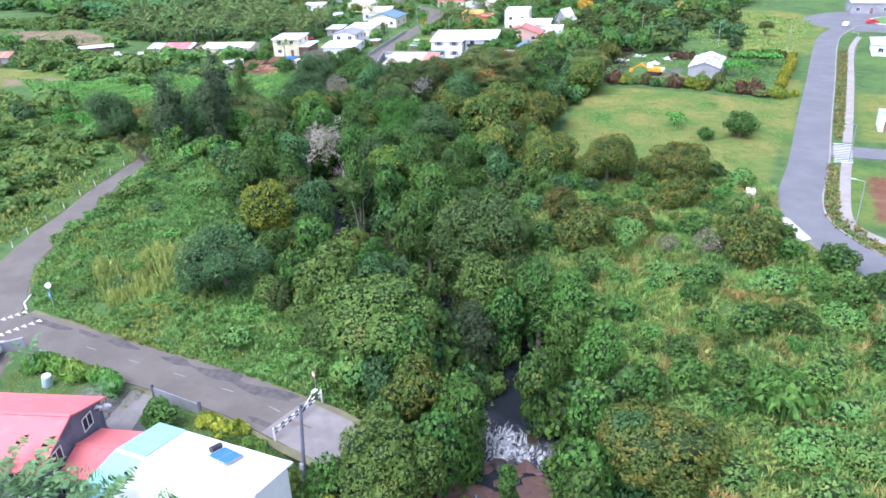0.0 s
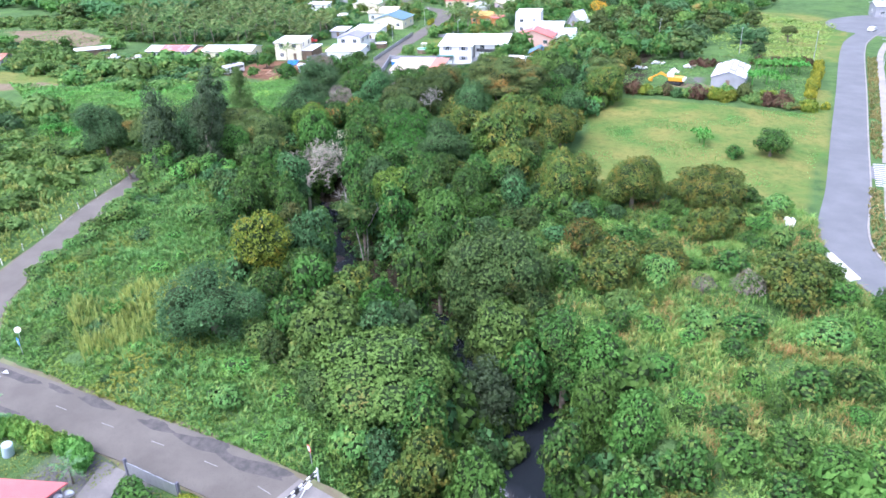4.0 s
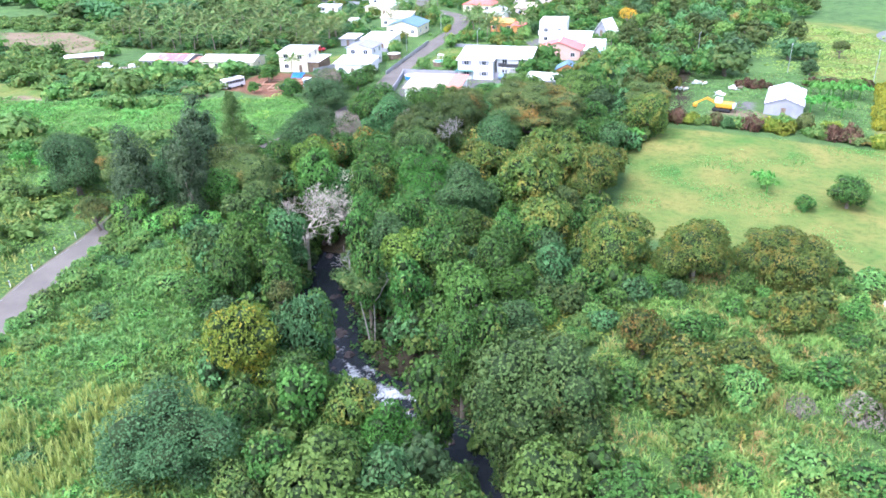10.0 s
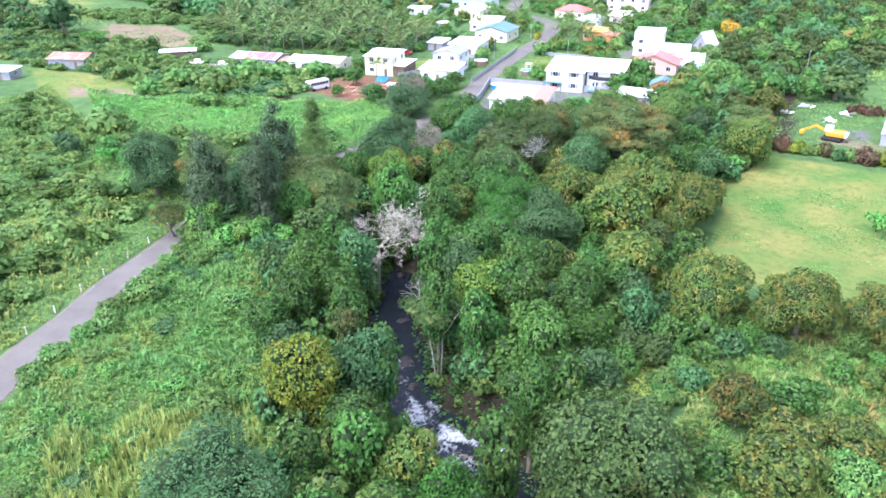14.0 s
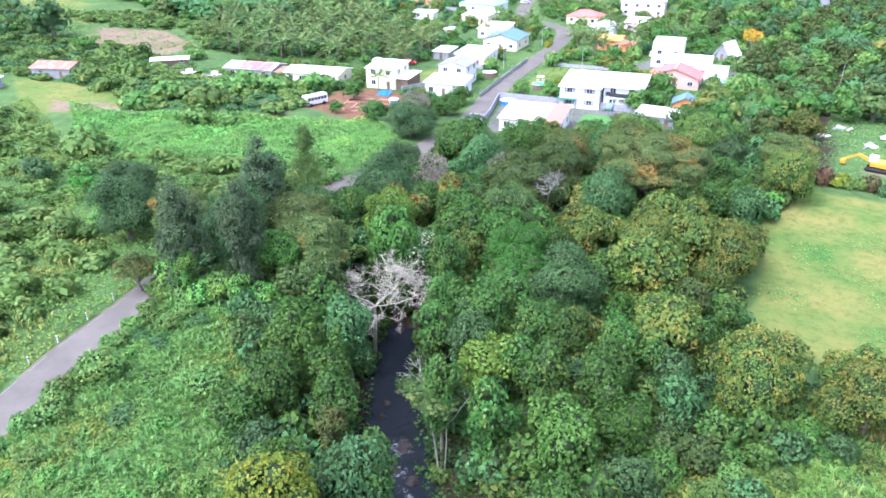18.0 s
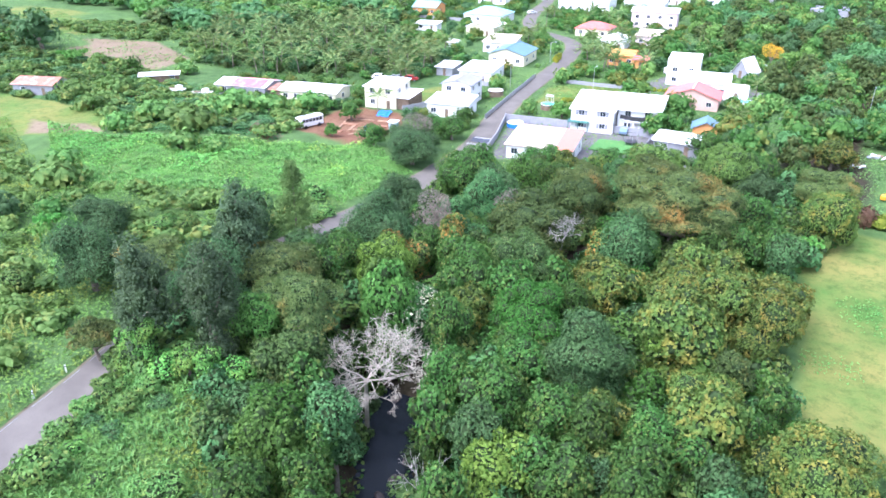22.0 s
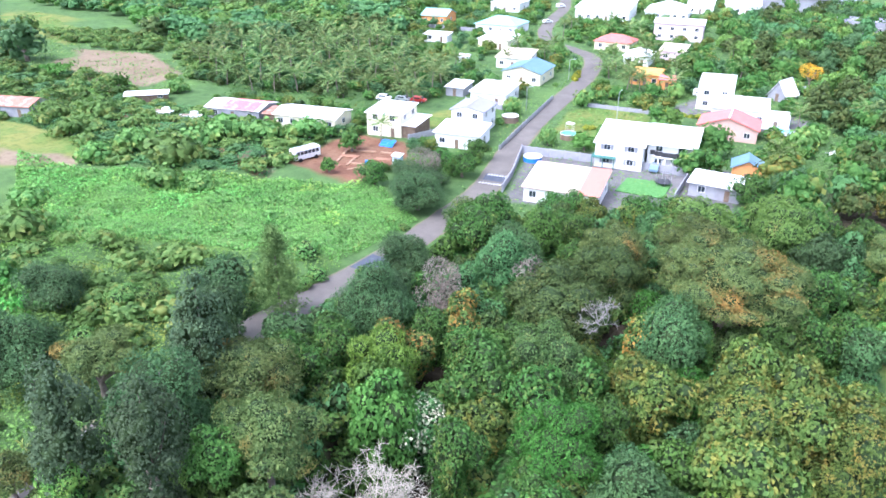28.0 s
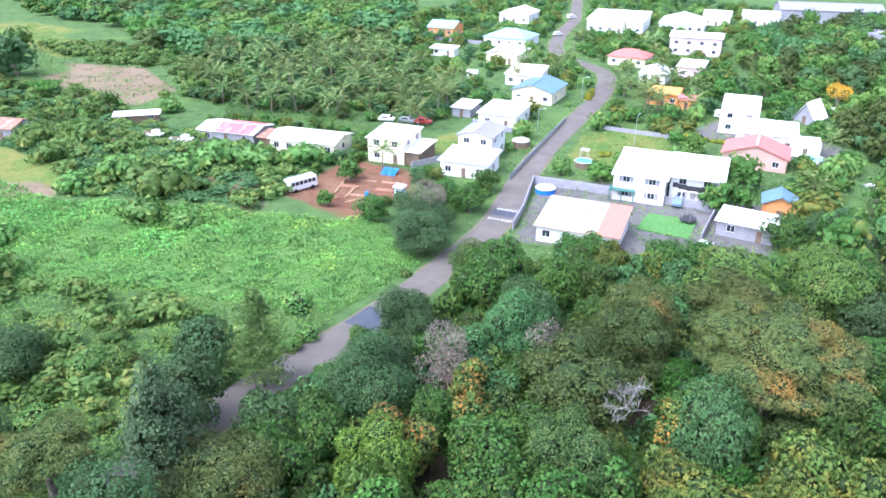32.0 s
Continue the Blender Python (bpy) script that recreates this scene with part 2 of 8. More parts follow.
GROUND = ground_material()
ASPHALT = surface("worn_asphalt", (0.122, 0.108, 0.093), (0.160, 0.142, 0.122), 0.9, scale=0.25, fine=9, relief=0.3)
ASPHALT_NEW = surface("smooth_asphalt", (0.138, 0.140, 0.146), (0.172, 0.174, 0.180), 0.85, scale=0.2, fine=9, relief=0.25)
WORN_EDGE = surface("broken_dark_asphalt", (0.075, 0.07, 0.068), (0.12, 0.108, 0.10), 0.95, scale=1.2, fine=7, relief=0.7, dist=0.03)
ASPHALT_DARK = surface("fresh_asphalt_patch", (0.055, 0.065, 0.085), (0.08, 0.09, 0.11), 0.85, scale=0.6, fine=9)
EARTH_EDGE = surface("road_edge_earth", (0.15, 0.125, 0.08), (0.17, 0.18, 0.09), 0.95, scale=0.6, fine=6, relief=0.6, dist=0.05)
CONCRETE = surface("concrete", (0.19, 0.175, 0.165), (0.25, 0.23, 0.215), 0.9, scale=0.5, fine=8)
FOOTPATH = surface("footpath_concrete", (0.27, 0.245, 0.225), (0.34, 0.31, 0.285), 0.9, scale=0.4, fine=7)
PALE_CONCRETE = surface("pale_concrete", (0.62, 0.59, 0.55), (0.72, 0.7, 0.66), 0.9, scale=0.5, fine=8)
PAINT_LINE = surface("road_paint", (0.62, 0.62, 0.6), (0.40, 0.40, 0.39), 0.7, scale=2)
FADED_LINE = surface("faded_road_paint", (0.30, 0.29, 0.285), (0.21, 0.20, 0.20), 0.8, scale=2)
WHITE_WALL = surface("white_render", (0.80, 0.79, 0.76), (0.74, 0.73, 0.69), 0.8, scale=0.6)
CREAM_WALL = surface("cream_render", (0.78, 0.72, 0.52), (0.72, 0.65, 0.46), 0.8, scale=0.6)
PINK_WALL = surface("pink_render", (0.72, 0.55, 0.58), (0.66, 0.5, 0.53), 0.8, scale=0.6)
SALMON_WALL = surface("salmon_render", (0.62, 0.40, 0.33), (0.56, 0.36, 0.30), 0.8, scale=0.6)
ORANGE_WALL = surface("orange_render", (0.75, 0.34, 0.12), (0.68, 0.3, 0.11), 0.8, scale=0.6)
GREY_WALL = surface("grey_render", (0.34, 0.34, 0.36), (0.26, 0.26, 0.28), 0.85, scale=0.5)
DARK_WALL = surface("stained_grey_render", (0.17, 0.17, 0.21), (0.09, 0.09, 0.12), 0.85, scale=0.45)
TIMBER = surface("weathered_timber", (0.16, 0.11, 0.075), (0.24, 0.18, 0.13), 0.85, scale=1.2, fine=20, relief=0.4)
STEEL = surface("galvanised_steel", (0.5, 0.52, 0.54), (0.42, 0.44, 0.46), 0.45, 0.7, scale=1.2)
DARK_METAL = surface("dark_metal", (0.05, 0.05, 0.055), (0.08, 0.08, 0.085), 0.5, 0.3)
RUBBER = surface("black_rubber", (0.02, 0.02, 0.02), (0.03, 0.03, 0.03), 0.85)
ROOF = {
    "white": sheet_metal("white_metal_roof", (0.80, 0.79, 0.78), (0.68, 0.67, 0.65)),
    "grey": sheet_metal("grey_lilac_metal_roof", (0.27, 0.26, 0.33), (0.23, 0.22, 0.28)),
    "red": sheet_metal("faded_red_metal_roof", (0.60, 0.15, 0.12), (0.62, 0.22, 0.18)),
    "pinkred": sheet_metal("coral_red_metal_roof", (0.66, 0.17, 0.17), (0.72, 0.24, 0.23)),
    "blue": sheet_metal("blue_metal_roof", (0.12, 0.21, 0.28), (0.17, 0.26, 0.33)),
    "turquoise": sheet_metal("turquoise_metal_roof", (0.28, 0.54, 0.54), (0.36, 0.60, 0.60)),
    "cream": sheet_metal("cream_metal_roof", (0.76, 0.64, 0.46), (0.7, 0.56, 0.4)),
    "orange": sheet_metal("orange_metal_roof", (0.66, 0.33, 0.09), (0.6, 0.29, 0.08)),
    "salmon": sheet_metal("salmon_metal_roof", (0.52, 0.20, 0.14), (0.46, 0.17, 0.12)),
    "blush": sheet_metal("blush_white_metal_roof", (0.56, 0.42, 0.35), (0.60, 0.48, 0.41)),
    "rust": sheet_metal("rusty_metal_roof", (0.36, 0.16, 0.10), (0.62, 0.56, 0.52)),
    "rustred": sheet_metal("patched_red_metal_roof", (0.58, 0.14, 0.14), (0.66, 0.5, 0.48)),
}


def glass_material():
    m, nt, b = shader("window_glass")
    b.inputs["Base Color"].default_value = (0.03, 0.04, 0.05, 1)
    b.inputs["Roughness"].default_value = 0.08
    b.inputs["Specular IOR Level"].default_value = 0.6
    return m


GLASS = glass_material()


def paint(name, c, rough=0.45, metal=0.0):
    return surface(name, c, tuple(v * 0.88 for v in c), rough, metal, scale=1.0, fine=12, relief=0.05)


WHITE_PAINT = paint("white_paint", (0.8, 0.8, 0.79))
YELLOW_PAINT = paint("yellow_machine_paint", (0.70, 0.33, 0.03))
BLUE_PAINT = paint("blue_plastic", (0.04, 0.2, 0.6))
RED_PAINT = paint("red_paint", (0.6, 0.05, 0.05))
GREEN_PAINT = paint("green_paint", (0.05, 0.16, 0.13))
TEAL_WATER = paint("pool_water", (0.10, 0.55, 0.52), 0.1)
BLUE_WATER = paint("blue_pool_water", (0.25, 0.62, 0.8), 0.1)


def water_material():
    m, nt, b = shader("stream_water")
    a = nt.nodes.new("ShaderNodeAttribute")
    a.attribute_name = "foam"
    co = nt.nodes.new("ShaderNodeTexCoord")
    mp = nt.nodes.new("ShaderNodeMapping")
    mp.inputs["Scale"].default_value = (1.0, 0.55, 1.0)
    n = node(nt, "ShaderNodeTexNoise", Scale=1.5, Detail=7.0, Roughness=0.72, Distortion=1.6)
    nt.links.new(co.outputs["Object"], mp.inputs["Vector"])
    nt.links.new(mp.outputs[0], n.inputs["Vector"])
    add = nt.nodes.new("ShaderNodeMath")
    add.operation = "MULTIPLY_ADD"
    nt.links.new(a.outputs["Fac"], add.inputs[0])
    add.inputs[1].default_value = 0.47
    nt.links.new(n.outputs["Fac"], add.inputs[2])
    f = band(nt, add.outputs[0], 0.77, 1.08)
    c = mixed(nt, (0.018, 0.022, 0.028), (0.82, 0.85, 0.86), f)
    nt.links.new(c, b.inputs["Base Color"])
    r = nt.nodes.new("ShaderNodeMapRange")
    r.inputs["To Min"].default_value, r.inputs["To Max"].default_value = 0.16, 0.8
    nt.links.new(f, r.inputs["Value"])
    nt.links.new(r.outputs[0], b.inputs["Roughness"])
    bump(nt, b, n.outputs["Fac"], 0.6, 0.12)
    return m


WATER = water_material()
ROCK = surface("river_rock", (0.05, 0.042, 0.04), (0.11, 0.085, 0.075), 0.5, scale=0.8, fine=6, relief=0.5, dist=0.06)

# ---- mesh helpers ----
def mesh_of(name, verts, faces, mats=(), smooth=False):
    me = bpy.data.meshes.new(name)
    me.from_pydata(verts, [], faces)
    for m in mats:
        me.materials.append(m)
    if smooth:
        me.polygons.foreach_set("use_smooth", [True] * len(me.polygons))
    me.update()
    return me


def quads_mesh(name, verts, mats=(), extra=None):
    """A mesh of loose quads, four rows of verts each; extra: (verts, triangles) joined to it."""
    n = len(verts) // 4
    me = bpy.data.meshes.new(name)
    ev, ef = extra if extra else (np.zeros((0, 3)), np.zeros((0, 3), int))
    allv = np.vstack([verts, ev])
    loops = np.concatenate([np.arange(4 * n), (np.asarray(ef, int) + 4 * n).ravel()])
    starts = np.concatenate([np.arange(n) * 4, 4 * n + np.arange(len(ef)) * 3])
    me.vertices.add(len(allv))
    me.vertices.foreach_set("co", allv.astype(np.float32).ravel())
    me.loops.add(len(loops))
    me.loops.foreach_set("vertex_index", loops.astype(np.int32))
    me.polygons.add(len(starts))
    me.polygons.foreach_set("loop_start", starts.astype(np.int32))
    for m in mats:
        me.materials.append(m)
    if len(mats) > 1:
        me.polygons.foreach_set("material_index", np.concatenate([np.zeros(n, np.int32), np.ones(len(ef), np.int32)]))
    me.update(calc_edges=True)
    return me


def part(name, data, material, parent, label="", at=None):
    """Links a bmesh or a mesh as one object under a thing or a part."""
    if isinstance(data, bmesh.types.BMesh):
        me = bpy.data.meshes.new(name)
        data.to_mesh(me)
        data.free()
        data = me
    if material is not None and not data.materials:
        data.materials.append(material)
    ob = new(name, data)
    ob.parent = parent
    if at is not None:
        ob.matrix_basis = at
    if label:
        ob["label"] = label
    return ob


def thing(name, label, category, at=None, group="", kind=""):
    ob = new(name)
    ob.empty_display_size = 0.3
    if at is not None:
        ob.matrix_basis = at
    return tagged(ob, label, category, group, kind)


def box(bm, x0, y0, z0, x1, y1, z1, bevel=0.0):
    r = bmesh.ops.create_cube(bm, size=1.0, matrix=Matrix.Translation(((x0 + x1) / 2, (y0 + y1) / 2, (z0 + z1) / 2)) @ Matrix.Diagonal((x1 - x0, y1 - y0, z1 - z0, 1)))
    if bevel:
        es = list({e for v in r["verts"] for e in v.link_edges})
        bmesh.ops.bevel(bm, geom=es, offset=bevel, segments=1, affect="EDGES")
    return bm


def cyl(bm, x, y, z0, z1, r0, r1=None, seg=12, m=None):
    mat = Matrix.Translation((x, y, (z0 + z1) / 2))
    bmesh.ops.create_cone(bm, cap_ends=True, segments=seg, radius1=r0, radius2=r0 if r1 is None else r1, depth=z1 - z0, matrix=(m @ mat) if m else mat)
    return bm


def solid(verts, faces):
    bm = bmesh.new()
    vs = [bm.verts.new(v) for v in verts]
    for f in faces:
        bm.faces.new([vs[i] for i in f])
    bmesh.ops.recalc_face_normals(bm, faces=bm.faces)
    return bm


def tube(path, radii, sides=6):
    """Rings of vertices along a path, as (verts, faces)."""
    path = [Vector(p) for p in path]
    verts, faces = [], []
    for i, p in enumerate(path):
        d = (path[min(i + 1, len(path) - 1)] - path[max(i - 1, 0)]).normalized()
        u = d.orthogonal().normalized()
        w = d.cross(u)
        for k in range(sides):
            a = 2 * math.pi * k / sides
            verts.append(tuple(p + (u * math.cos(a) + w * math.sin(a)) * radii[i]))
        if i:
            for k in range(sides):
                a, b = (i - 1) * sides + k, (i - 1) * sides + (k + 1) % sides
                faces.append((a, b, b + sides, a + sides))
    return verts, faces


def joined(pieces):
    verts, faces = [], []
    for v, f in pieces:
        n = len(verts)
        verts += list(v)
        faces += [tuple(i + n for i in q) for q in f]
    return verts, faces


# ---- the lie of the land ----
RIVER = [(-8, -60), (-14, -20), (-17, 20), (-18, 36), (-19.2, 48), (-21.2, 55), (-21.3, 62), (-26, 68), (-35, 74), (-44.5, 79), (-50.5, 80.5), (-57, 83.5), (-63, 87.5), (-66.5, 92.5), (-72, 99.5), (-76, 105), (-78.5, 111), (-81, 118), (-84, 128), (-78, 140), (-66, 150), (-54, 166), (-47, 190), (-52, 225), (-55, 300)]
FALL_Y = 55.5


def smooth_line(pts, step=1.5):
    """A rounded line through the points, as an array of places."""
    out = []
    p = [np.array(q, float) for q in pts]
    p = [2 * p[0] - p[1]] + p + [2 * p[-1] - p[-2]]
    for i in range(1, len(p) - 2):
        n = max(2, int(np.linalg.norm(p[i + 1] - p[i]) / step))
        for k in range(n):
            t = k / n
            out.append(0.5 * (2 * p[i] + (p[i + 1] - p[i - 1]) * t + (2 * p[i - 1] - 5 * p[i] + 4 * p[i + 1] - p[i + 2]) * t ** 2 + (3 * p[i] - p[i - 1] - 3 * p[i + 1] + p[i + 2]) * t ** 3))
    out.append(p[-2])
    return np.array(out)


def line_gap(x, y, line):
    """The distance of places from a line of points."""
    x, y = np.asarray(x, float), np.asarray(y, float)
    flat_x, flat_y = x.ravel(), y.ravel()
    a, d = np.asarray(line[:-1], float), np.diff(np.asarray(line, float), axis=0)
    dd = (d ** 2).sum(1) + 1e-9
    best = np.empty(len(flat_x))
    for i in range(0, len(flat_x), 8000):
        px, py = flat_x[i:i + 8000, None] - a[:, 0], flat_y[i:i + 8000, None] - a[:, 1]
        t = np.clip((px * d[:, 0] + py * d[:, 1]) / dd, 0, 1)
        best[i:i + 8000] = np.sqrt(((px - t * d[:, 0]) ** 2 + (py - t * d[:, 1]) ** 2).min(1))
    return best.reshape(x.shape)


def wave_noise(x, y, scale, seed=0.0):
    """Smooth value noise from 0 to 1."""
    x, y = np.asarray(x, float) / scale, np.asarray(y, float) / scale
    ix, iy = np.floor(x), np.floor(y)
    fx, fy = x - ix, y - iy
    fx, fy = fx * fx * (3 - 2 * fx), fy * fy * (3 - 2 * fy)

    def h(a, b):
        v = np.sin(a * 127.1 + b * 311.7 + seed * 74.7) * 43758.5453
        return v - np.floor(v)
    return (h(ix, iy) * (1 - fx) + h(ix + 1, iy) * fx) * (1 - fy) + (h(ix, iy + 1) * (1 - fx) + h(ix + 1, iy + 1) * fx) * fy


def inside(x, y, poly, soft=0.0):
    """1 inside a polygon, 0 outside, with a soft edge."""
    x, y = np.asarray(x, float), np.asarray(y, float)
    hit = np.zeros(x.shape, bool)
    for (x0, y0), (x1, y1) in zip(poly, poly[1:] + poly[:1]):
        if y0 != y1:
            hit ^= ((y0 > y) != (y1 > y)) & (x < (x1 - x0) * (y - y0) / (y1 - y0) + x0)
    if not soft:
        return hit.astype(float)
    d = line_gap(x, y, np.array(poly + poly[:1], float))
    return np.clip(0.5 + np.where(hit, d, -d) / (2 * soft), 0, 1)


RIVER_LINE = smooth_line(RIVER, 3)
NEAR_ROAD = smooth_line([(-76, 42.6), (-70, 42.7), (-60, 42.7), (-50, 42.8), (-42, 42.6), (-36, 41.6), (-30, 40.5), (-25, 38.5)])
LEFT_ROAD = smooth_line([(-58, 18), (-66, 29), (-73, 37.5), (-80, 44.5), (-87.6, 52.5), (-90.8, 60), (-92.8, 67), (-95.8, 76), (-98, 84.5), (-102, 95), (-105.5, 106), (-107.3, 117), (-108, 128), (-108.2, 141), (-108.8, 152), (-110.2, 164), (-111.8, 178), (-115.5, 190), (-119.5, 202), (-124.5, 219), (-127.8, 235), (-131.5, 253), (-136, 274), (-142, 292), (-149, 304), (-160, 312), (-172, 320), (-184, 338), (-196, 368), (-206, 398), (-222, 432), (-240, 470)])
RIGHT_ROAD = smooth_line([(75, 44), (50, 62), (30, 80), (18, 90), (11.5, 96), (7, 102), (4.4, 108.5), (3.7, 117), (4.6, 133), (5.2, 162), (6.2, 200), (7.5, 253), (10, 276), (18, 300), (40, 330), (80, 360)])
SIDE_ROAD = smooth_line([(6, 142.5), (14, 142.8), (30, 144), (70, 150)])
BUMPY = [  # thickets and creeper slopes, where the ground swells
    [(-98, 86), (-92, 64), (-84, 50), (-70, 46), (-40, 49), (-50, 62), (-70, 82), (-90, 96)],
    [(-30, 60), (-5, 40), (18, 40), (12, 90), (1, 104), (0, 128), (-30, 112), (-38, 92)],
    [(-230, 130), (-112, 85), (-98, 60), (-120, 50), (-240, 80)],
    [(-240, 170), (-125, 172), (-112, 150), (-112, 110), (-200, 110)],
]


def base(x, y):
    x, y = np.asarray(x, float), np.asarray(y, float)
    return -2 + 3.5 * np.exp(-(((x + 100) / 45) ** 2 + ((y - 88) / 40) ** 2)) + 2.2 * np.exp(-(((x + 33) / 26) ** 2 + ((y - 180) / 32) ** 2))


def ground(x, y, rough=True):
    x, y = np.asarray(x, float), np.asarray(y, float)
    z = base(x, y)
    if rough:
        m = np.zeros(x.shape)
        for poly in BUMPY:
            m = np.maximum(m, inside(x, y, poly, 3))
        for line in (NEAR_ROAD, LEFT_ROAD, RIGHT_ROAD):
            m = m * np.clip((line_gap(x, y, line) - 4) / 3, 0, 1)
        z = z + m * (1.5 * wave_noise(x, y, 5, 1) + 0.6 * wave_noise(x, y, 2.1, 2) - 0.5)
    bed = np.where(y < FALL_Y, -11.2, -8.8) + 0.5 * wave_noise(x, y, 2.5, 3)
    half = 3.0 + 1.3 * np.exp(-((y - 84) / 6) ** 2) + 1.6 * np.exp(-((y - 61) / 5) ** 2) + 1.4 * np.exp(-((y - 47) / 7) ** 2)
    d = line_gap(x, y, RIVER_LINE) + 1.6 * (wave_noise(x, y, 4, 5) - 0.5)
    s = np.clip(1 - (d - half) / np.where(y < 60, 15.0, 6.5), 0, 1)
    s = s * s * (3 - 2 * s) * np.clip((119 - y) / 8, 0, 1)
    return z * (1 - s) + bed * s


def ground_at(x, y):
    return float(ground(np.array([x]), np.array([y]))[0])


def axis_lines(lo, hi, step, far):
    """Even lines from lo to hi, then wider and wider out to far."""
    a = list(np.arange(lo, hi + 0.1, step))
    g, out = step, []
    while a[-1] + sum(out) < hi + far:
        g *= 1.45
        a.append(a[-1] + g)
    g = step
    low = [a[0]]
    while low[-1] > lo - far:
        g *= 1.45
        low.append(low[-1] - g)
    return np.array(low[:0:-1] + a)


MEADOW = [  # mown fields, bright and yellowish
    [(-49, 171), (-24, 172.5), (-1, 176), (0, 150), (-1, 118), (-10, 122), (-30, 122), (-38, 124), (-42, 150)],
    [(-30, 330), (8, 312), (4, 235), (-16, 240)],
    [(-383, 226), (-393, 255), (-330, 232), (-311, 213), (-344, 215)],
    [(-250, 150), (-205, 128), (-182, 138), (-198, 152)],
    [(-124, 239), (-111, 251), (-102, 240), (-104, 225), (-112, 217), (-119, 221)],
    [(-150, 220), (-140, 228), (-143, 205), (-152, 205)],
    [(9, 135), (16, 135), (16, 108), (11, 109)], [(13, 190), (40, 190), (40, 150), (13, 150)], [(2, 200), (-3, 200), (-3, 160), (2, 130)],
]
LUSH = [[(-205, 140), (-160, 116), (-137, 130), (-113, 140), (-113, 160), (-128, 168), (-150, 158), (-185, 140)], [(-260, 172), (-246, 193), (-228, 186), (-238, 172)]]
SOIL = [[(-152, 167), (-156, 186), (-153, 192), (-141, 193), (-135, 186), (-132, 167), (-142, 166)],
        [(-216, 165), (-192, 181), (-186, 174), (-206, 164)], [(-172, 168), (-152, 162), (-150, 158), (-170, 163)], [(13, 130), (40, 132), (40, 108), (14, 110)],
        [(-216, 170), (-200, 178), (-196, 172)]]
BARE = [[(-287, 193), (-300, 212), (-276, 221), (-240, 208), (-234, 192), (-244, 182), (-262, 184)], [(-168, 172), (-152, 166), (-150, 160), (-170, 166)], [(-208, 138), (-190, 145), (-184, 140), (-200, 132)], [(-30, 196), (-22, 188), (-24, 184), (-34, 186)]]
YARD = [[(-117, 206), (-106, 176), (-70, 190), (-72, 216), (-94, 214)], [(-58, 40), (-48, 40), (-40, 24), (-60, 24)], [(-100, 276), (-70, 262), (-72, 246), (-104, 250)],
        [(-30, 200), (-26, 200), (-26, 190), (-30, 190)]]

gx, gy = axis_lines(-262, 42, 2.0, 2500), axis_lines(-66, 262, 2.0, 2500)
GX, GY = np.meshgrid(gx, gy)
GZ = ground(GX, GY)
nx, ny = len(gx), len(gy)
idx = np.arange(nx * ny).reshape(ny, nx)
cells = np.stack([idx[:-1, :-1], idx[:-1, 1:], idx[1:, 1:], idx[1:, :-1]], -1).reshape(-1, 4)
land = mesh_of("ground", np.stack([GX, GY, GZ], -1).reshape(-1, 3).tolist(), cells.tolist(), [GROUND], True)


def zone_mask(polys, soft=3.0):
    m = np.zeros(GX.shape)
    for q in polys:
        m = np.maximum(m, inside(GX, GY, q, soft))
    return m


river_gap = line_gap(GX, GY, RIVER_LINE)
for key, values in (("meadow", zone_mask(MEADOW, 2.5)), ("lush", zone_mask(LUSH, 6.0)), ("soil", zone_mask(SOIL)), ("bare", zone_mask(BARE)), ("yard", zone_mask(YARD)),
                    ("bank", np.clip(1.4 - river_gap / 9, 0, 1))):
    at = land.attributes.new(key, "FLOAT", "POINT")
    at.data.foreach_set("value", values.astype(np.float32).ravel())
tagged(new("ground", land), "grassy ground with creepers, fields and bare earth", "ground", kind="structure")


# ---- roads ----
def ribbon(name, line, left, right, material, lift=0.07, label="", kind="structure", category="road", wobble=0.0):
    """A strip along a line, from left to right of it in metres, laid on the land."""
    verts, faces = [], []
    n = len(line)
    for i in range(n):
        d = line[min(i + 1, n - 1)] - line[max(i - 1, 0)]
        d = d / np.linalg.norm(d)
        s = np.array([-d[1], d[0]])
        w = wobble * (float(wave_noise(i * 1.0, 3.0, 2.2, 9)) - 0.5)
        for off in (left + w, (left + right) / 2, right - w):
            q = line[i] + s * off
            z = float(base(q[0], q[1])) + lift
            verts.append((q[0], q[1], z))
        for off in (right, left):
            q = line[i] + s * off
            verts.append((q[0], q[1], float(base(q[0], q[1])) - 0.25))
        if i:
            a, b = (i - 1) * 5, i * 5
            for k in range(5):
                faces.append((a + k, b + k, b + (k + 1) % 5, a + (k + 1) % 5))
    ob = new(name, mesh_of(name, verts, faces, [material]))
    return tagged(ob, label, category, kind=kind)


ribbon("road_verge", LEFT_ROAD, 2.9, -2.9, EARTH_EDGE, 0.03, "earth and grass verge beside the lane", category="verge", wobble=0.6)
ribbon("road_left", LEFT_ROAD, 2.6, -2.6, ASPHALT, 0.08, "narrow worn asphalt lane winding past the trees into the village")
ribbon("road_verge_near", NEAR_ROAD, 3.5, -3.2, EARTH_EDGE, 0.02, "crumbling earth edge of the road", category="verge", wobble=1.4)
ribbon("road_near", NEAR_ROAD[:-7], 2.9, -2.7, ASPHALT, 0.10, "worn grey asphalt road ending at a barrier")
ribbon("road_slab", NEAR_ROAD[-9:], 2.9, -2.6, CONCRETE, 0.12, "pale concrete slab at the end of the road", category="slab")
ribbon("road_right", RIGHT_ROAD, 3.1, -3.1, ASPHALT_NEW, 0.08, "smooth grey estate road with a wide bend")
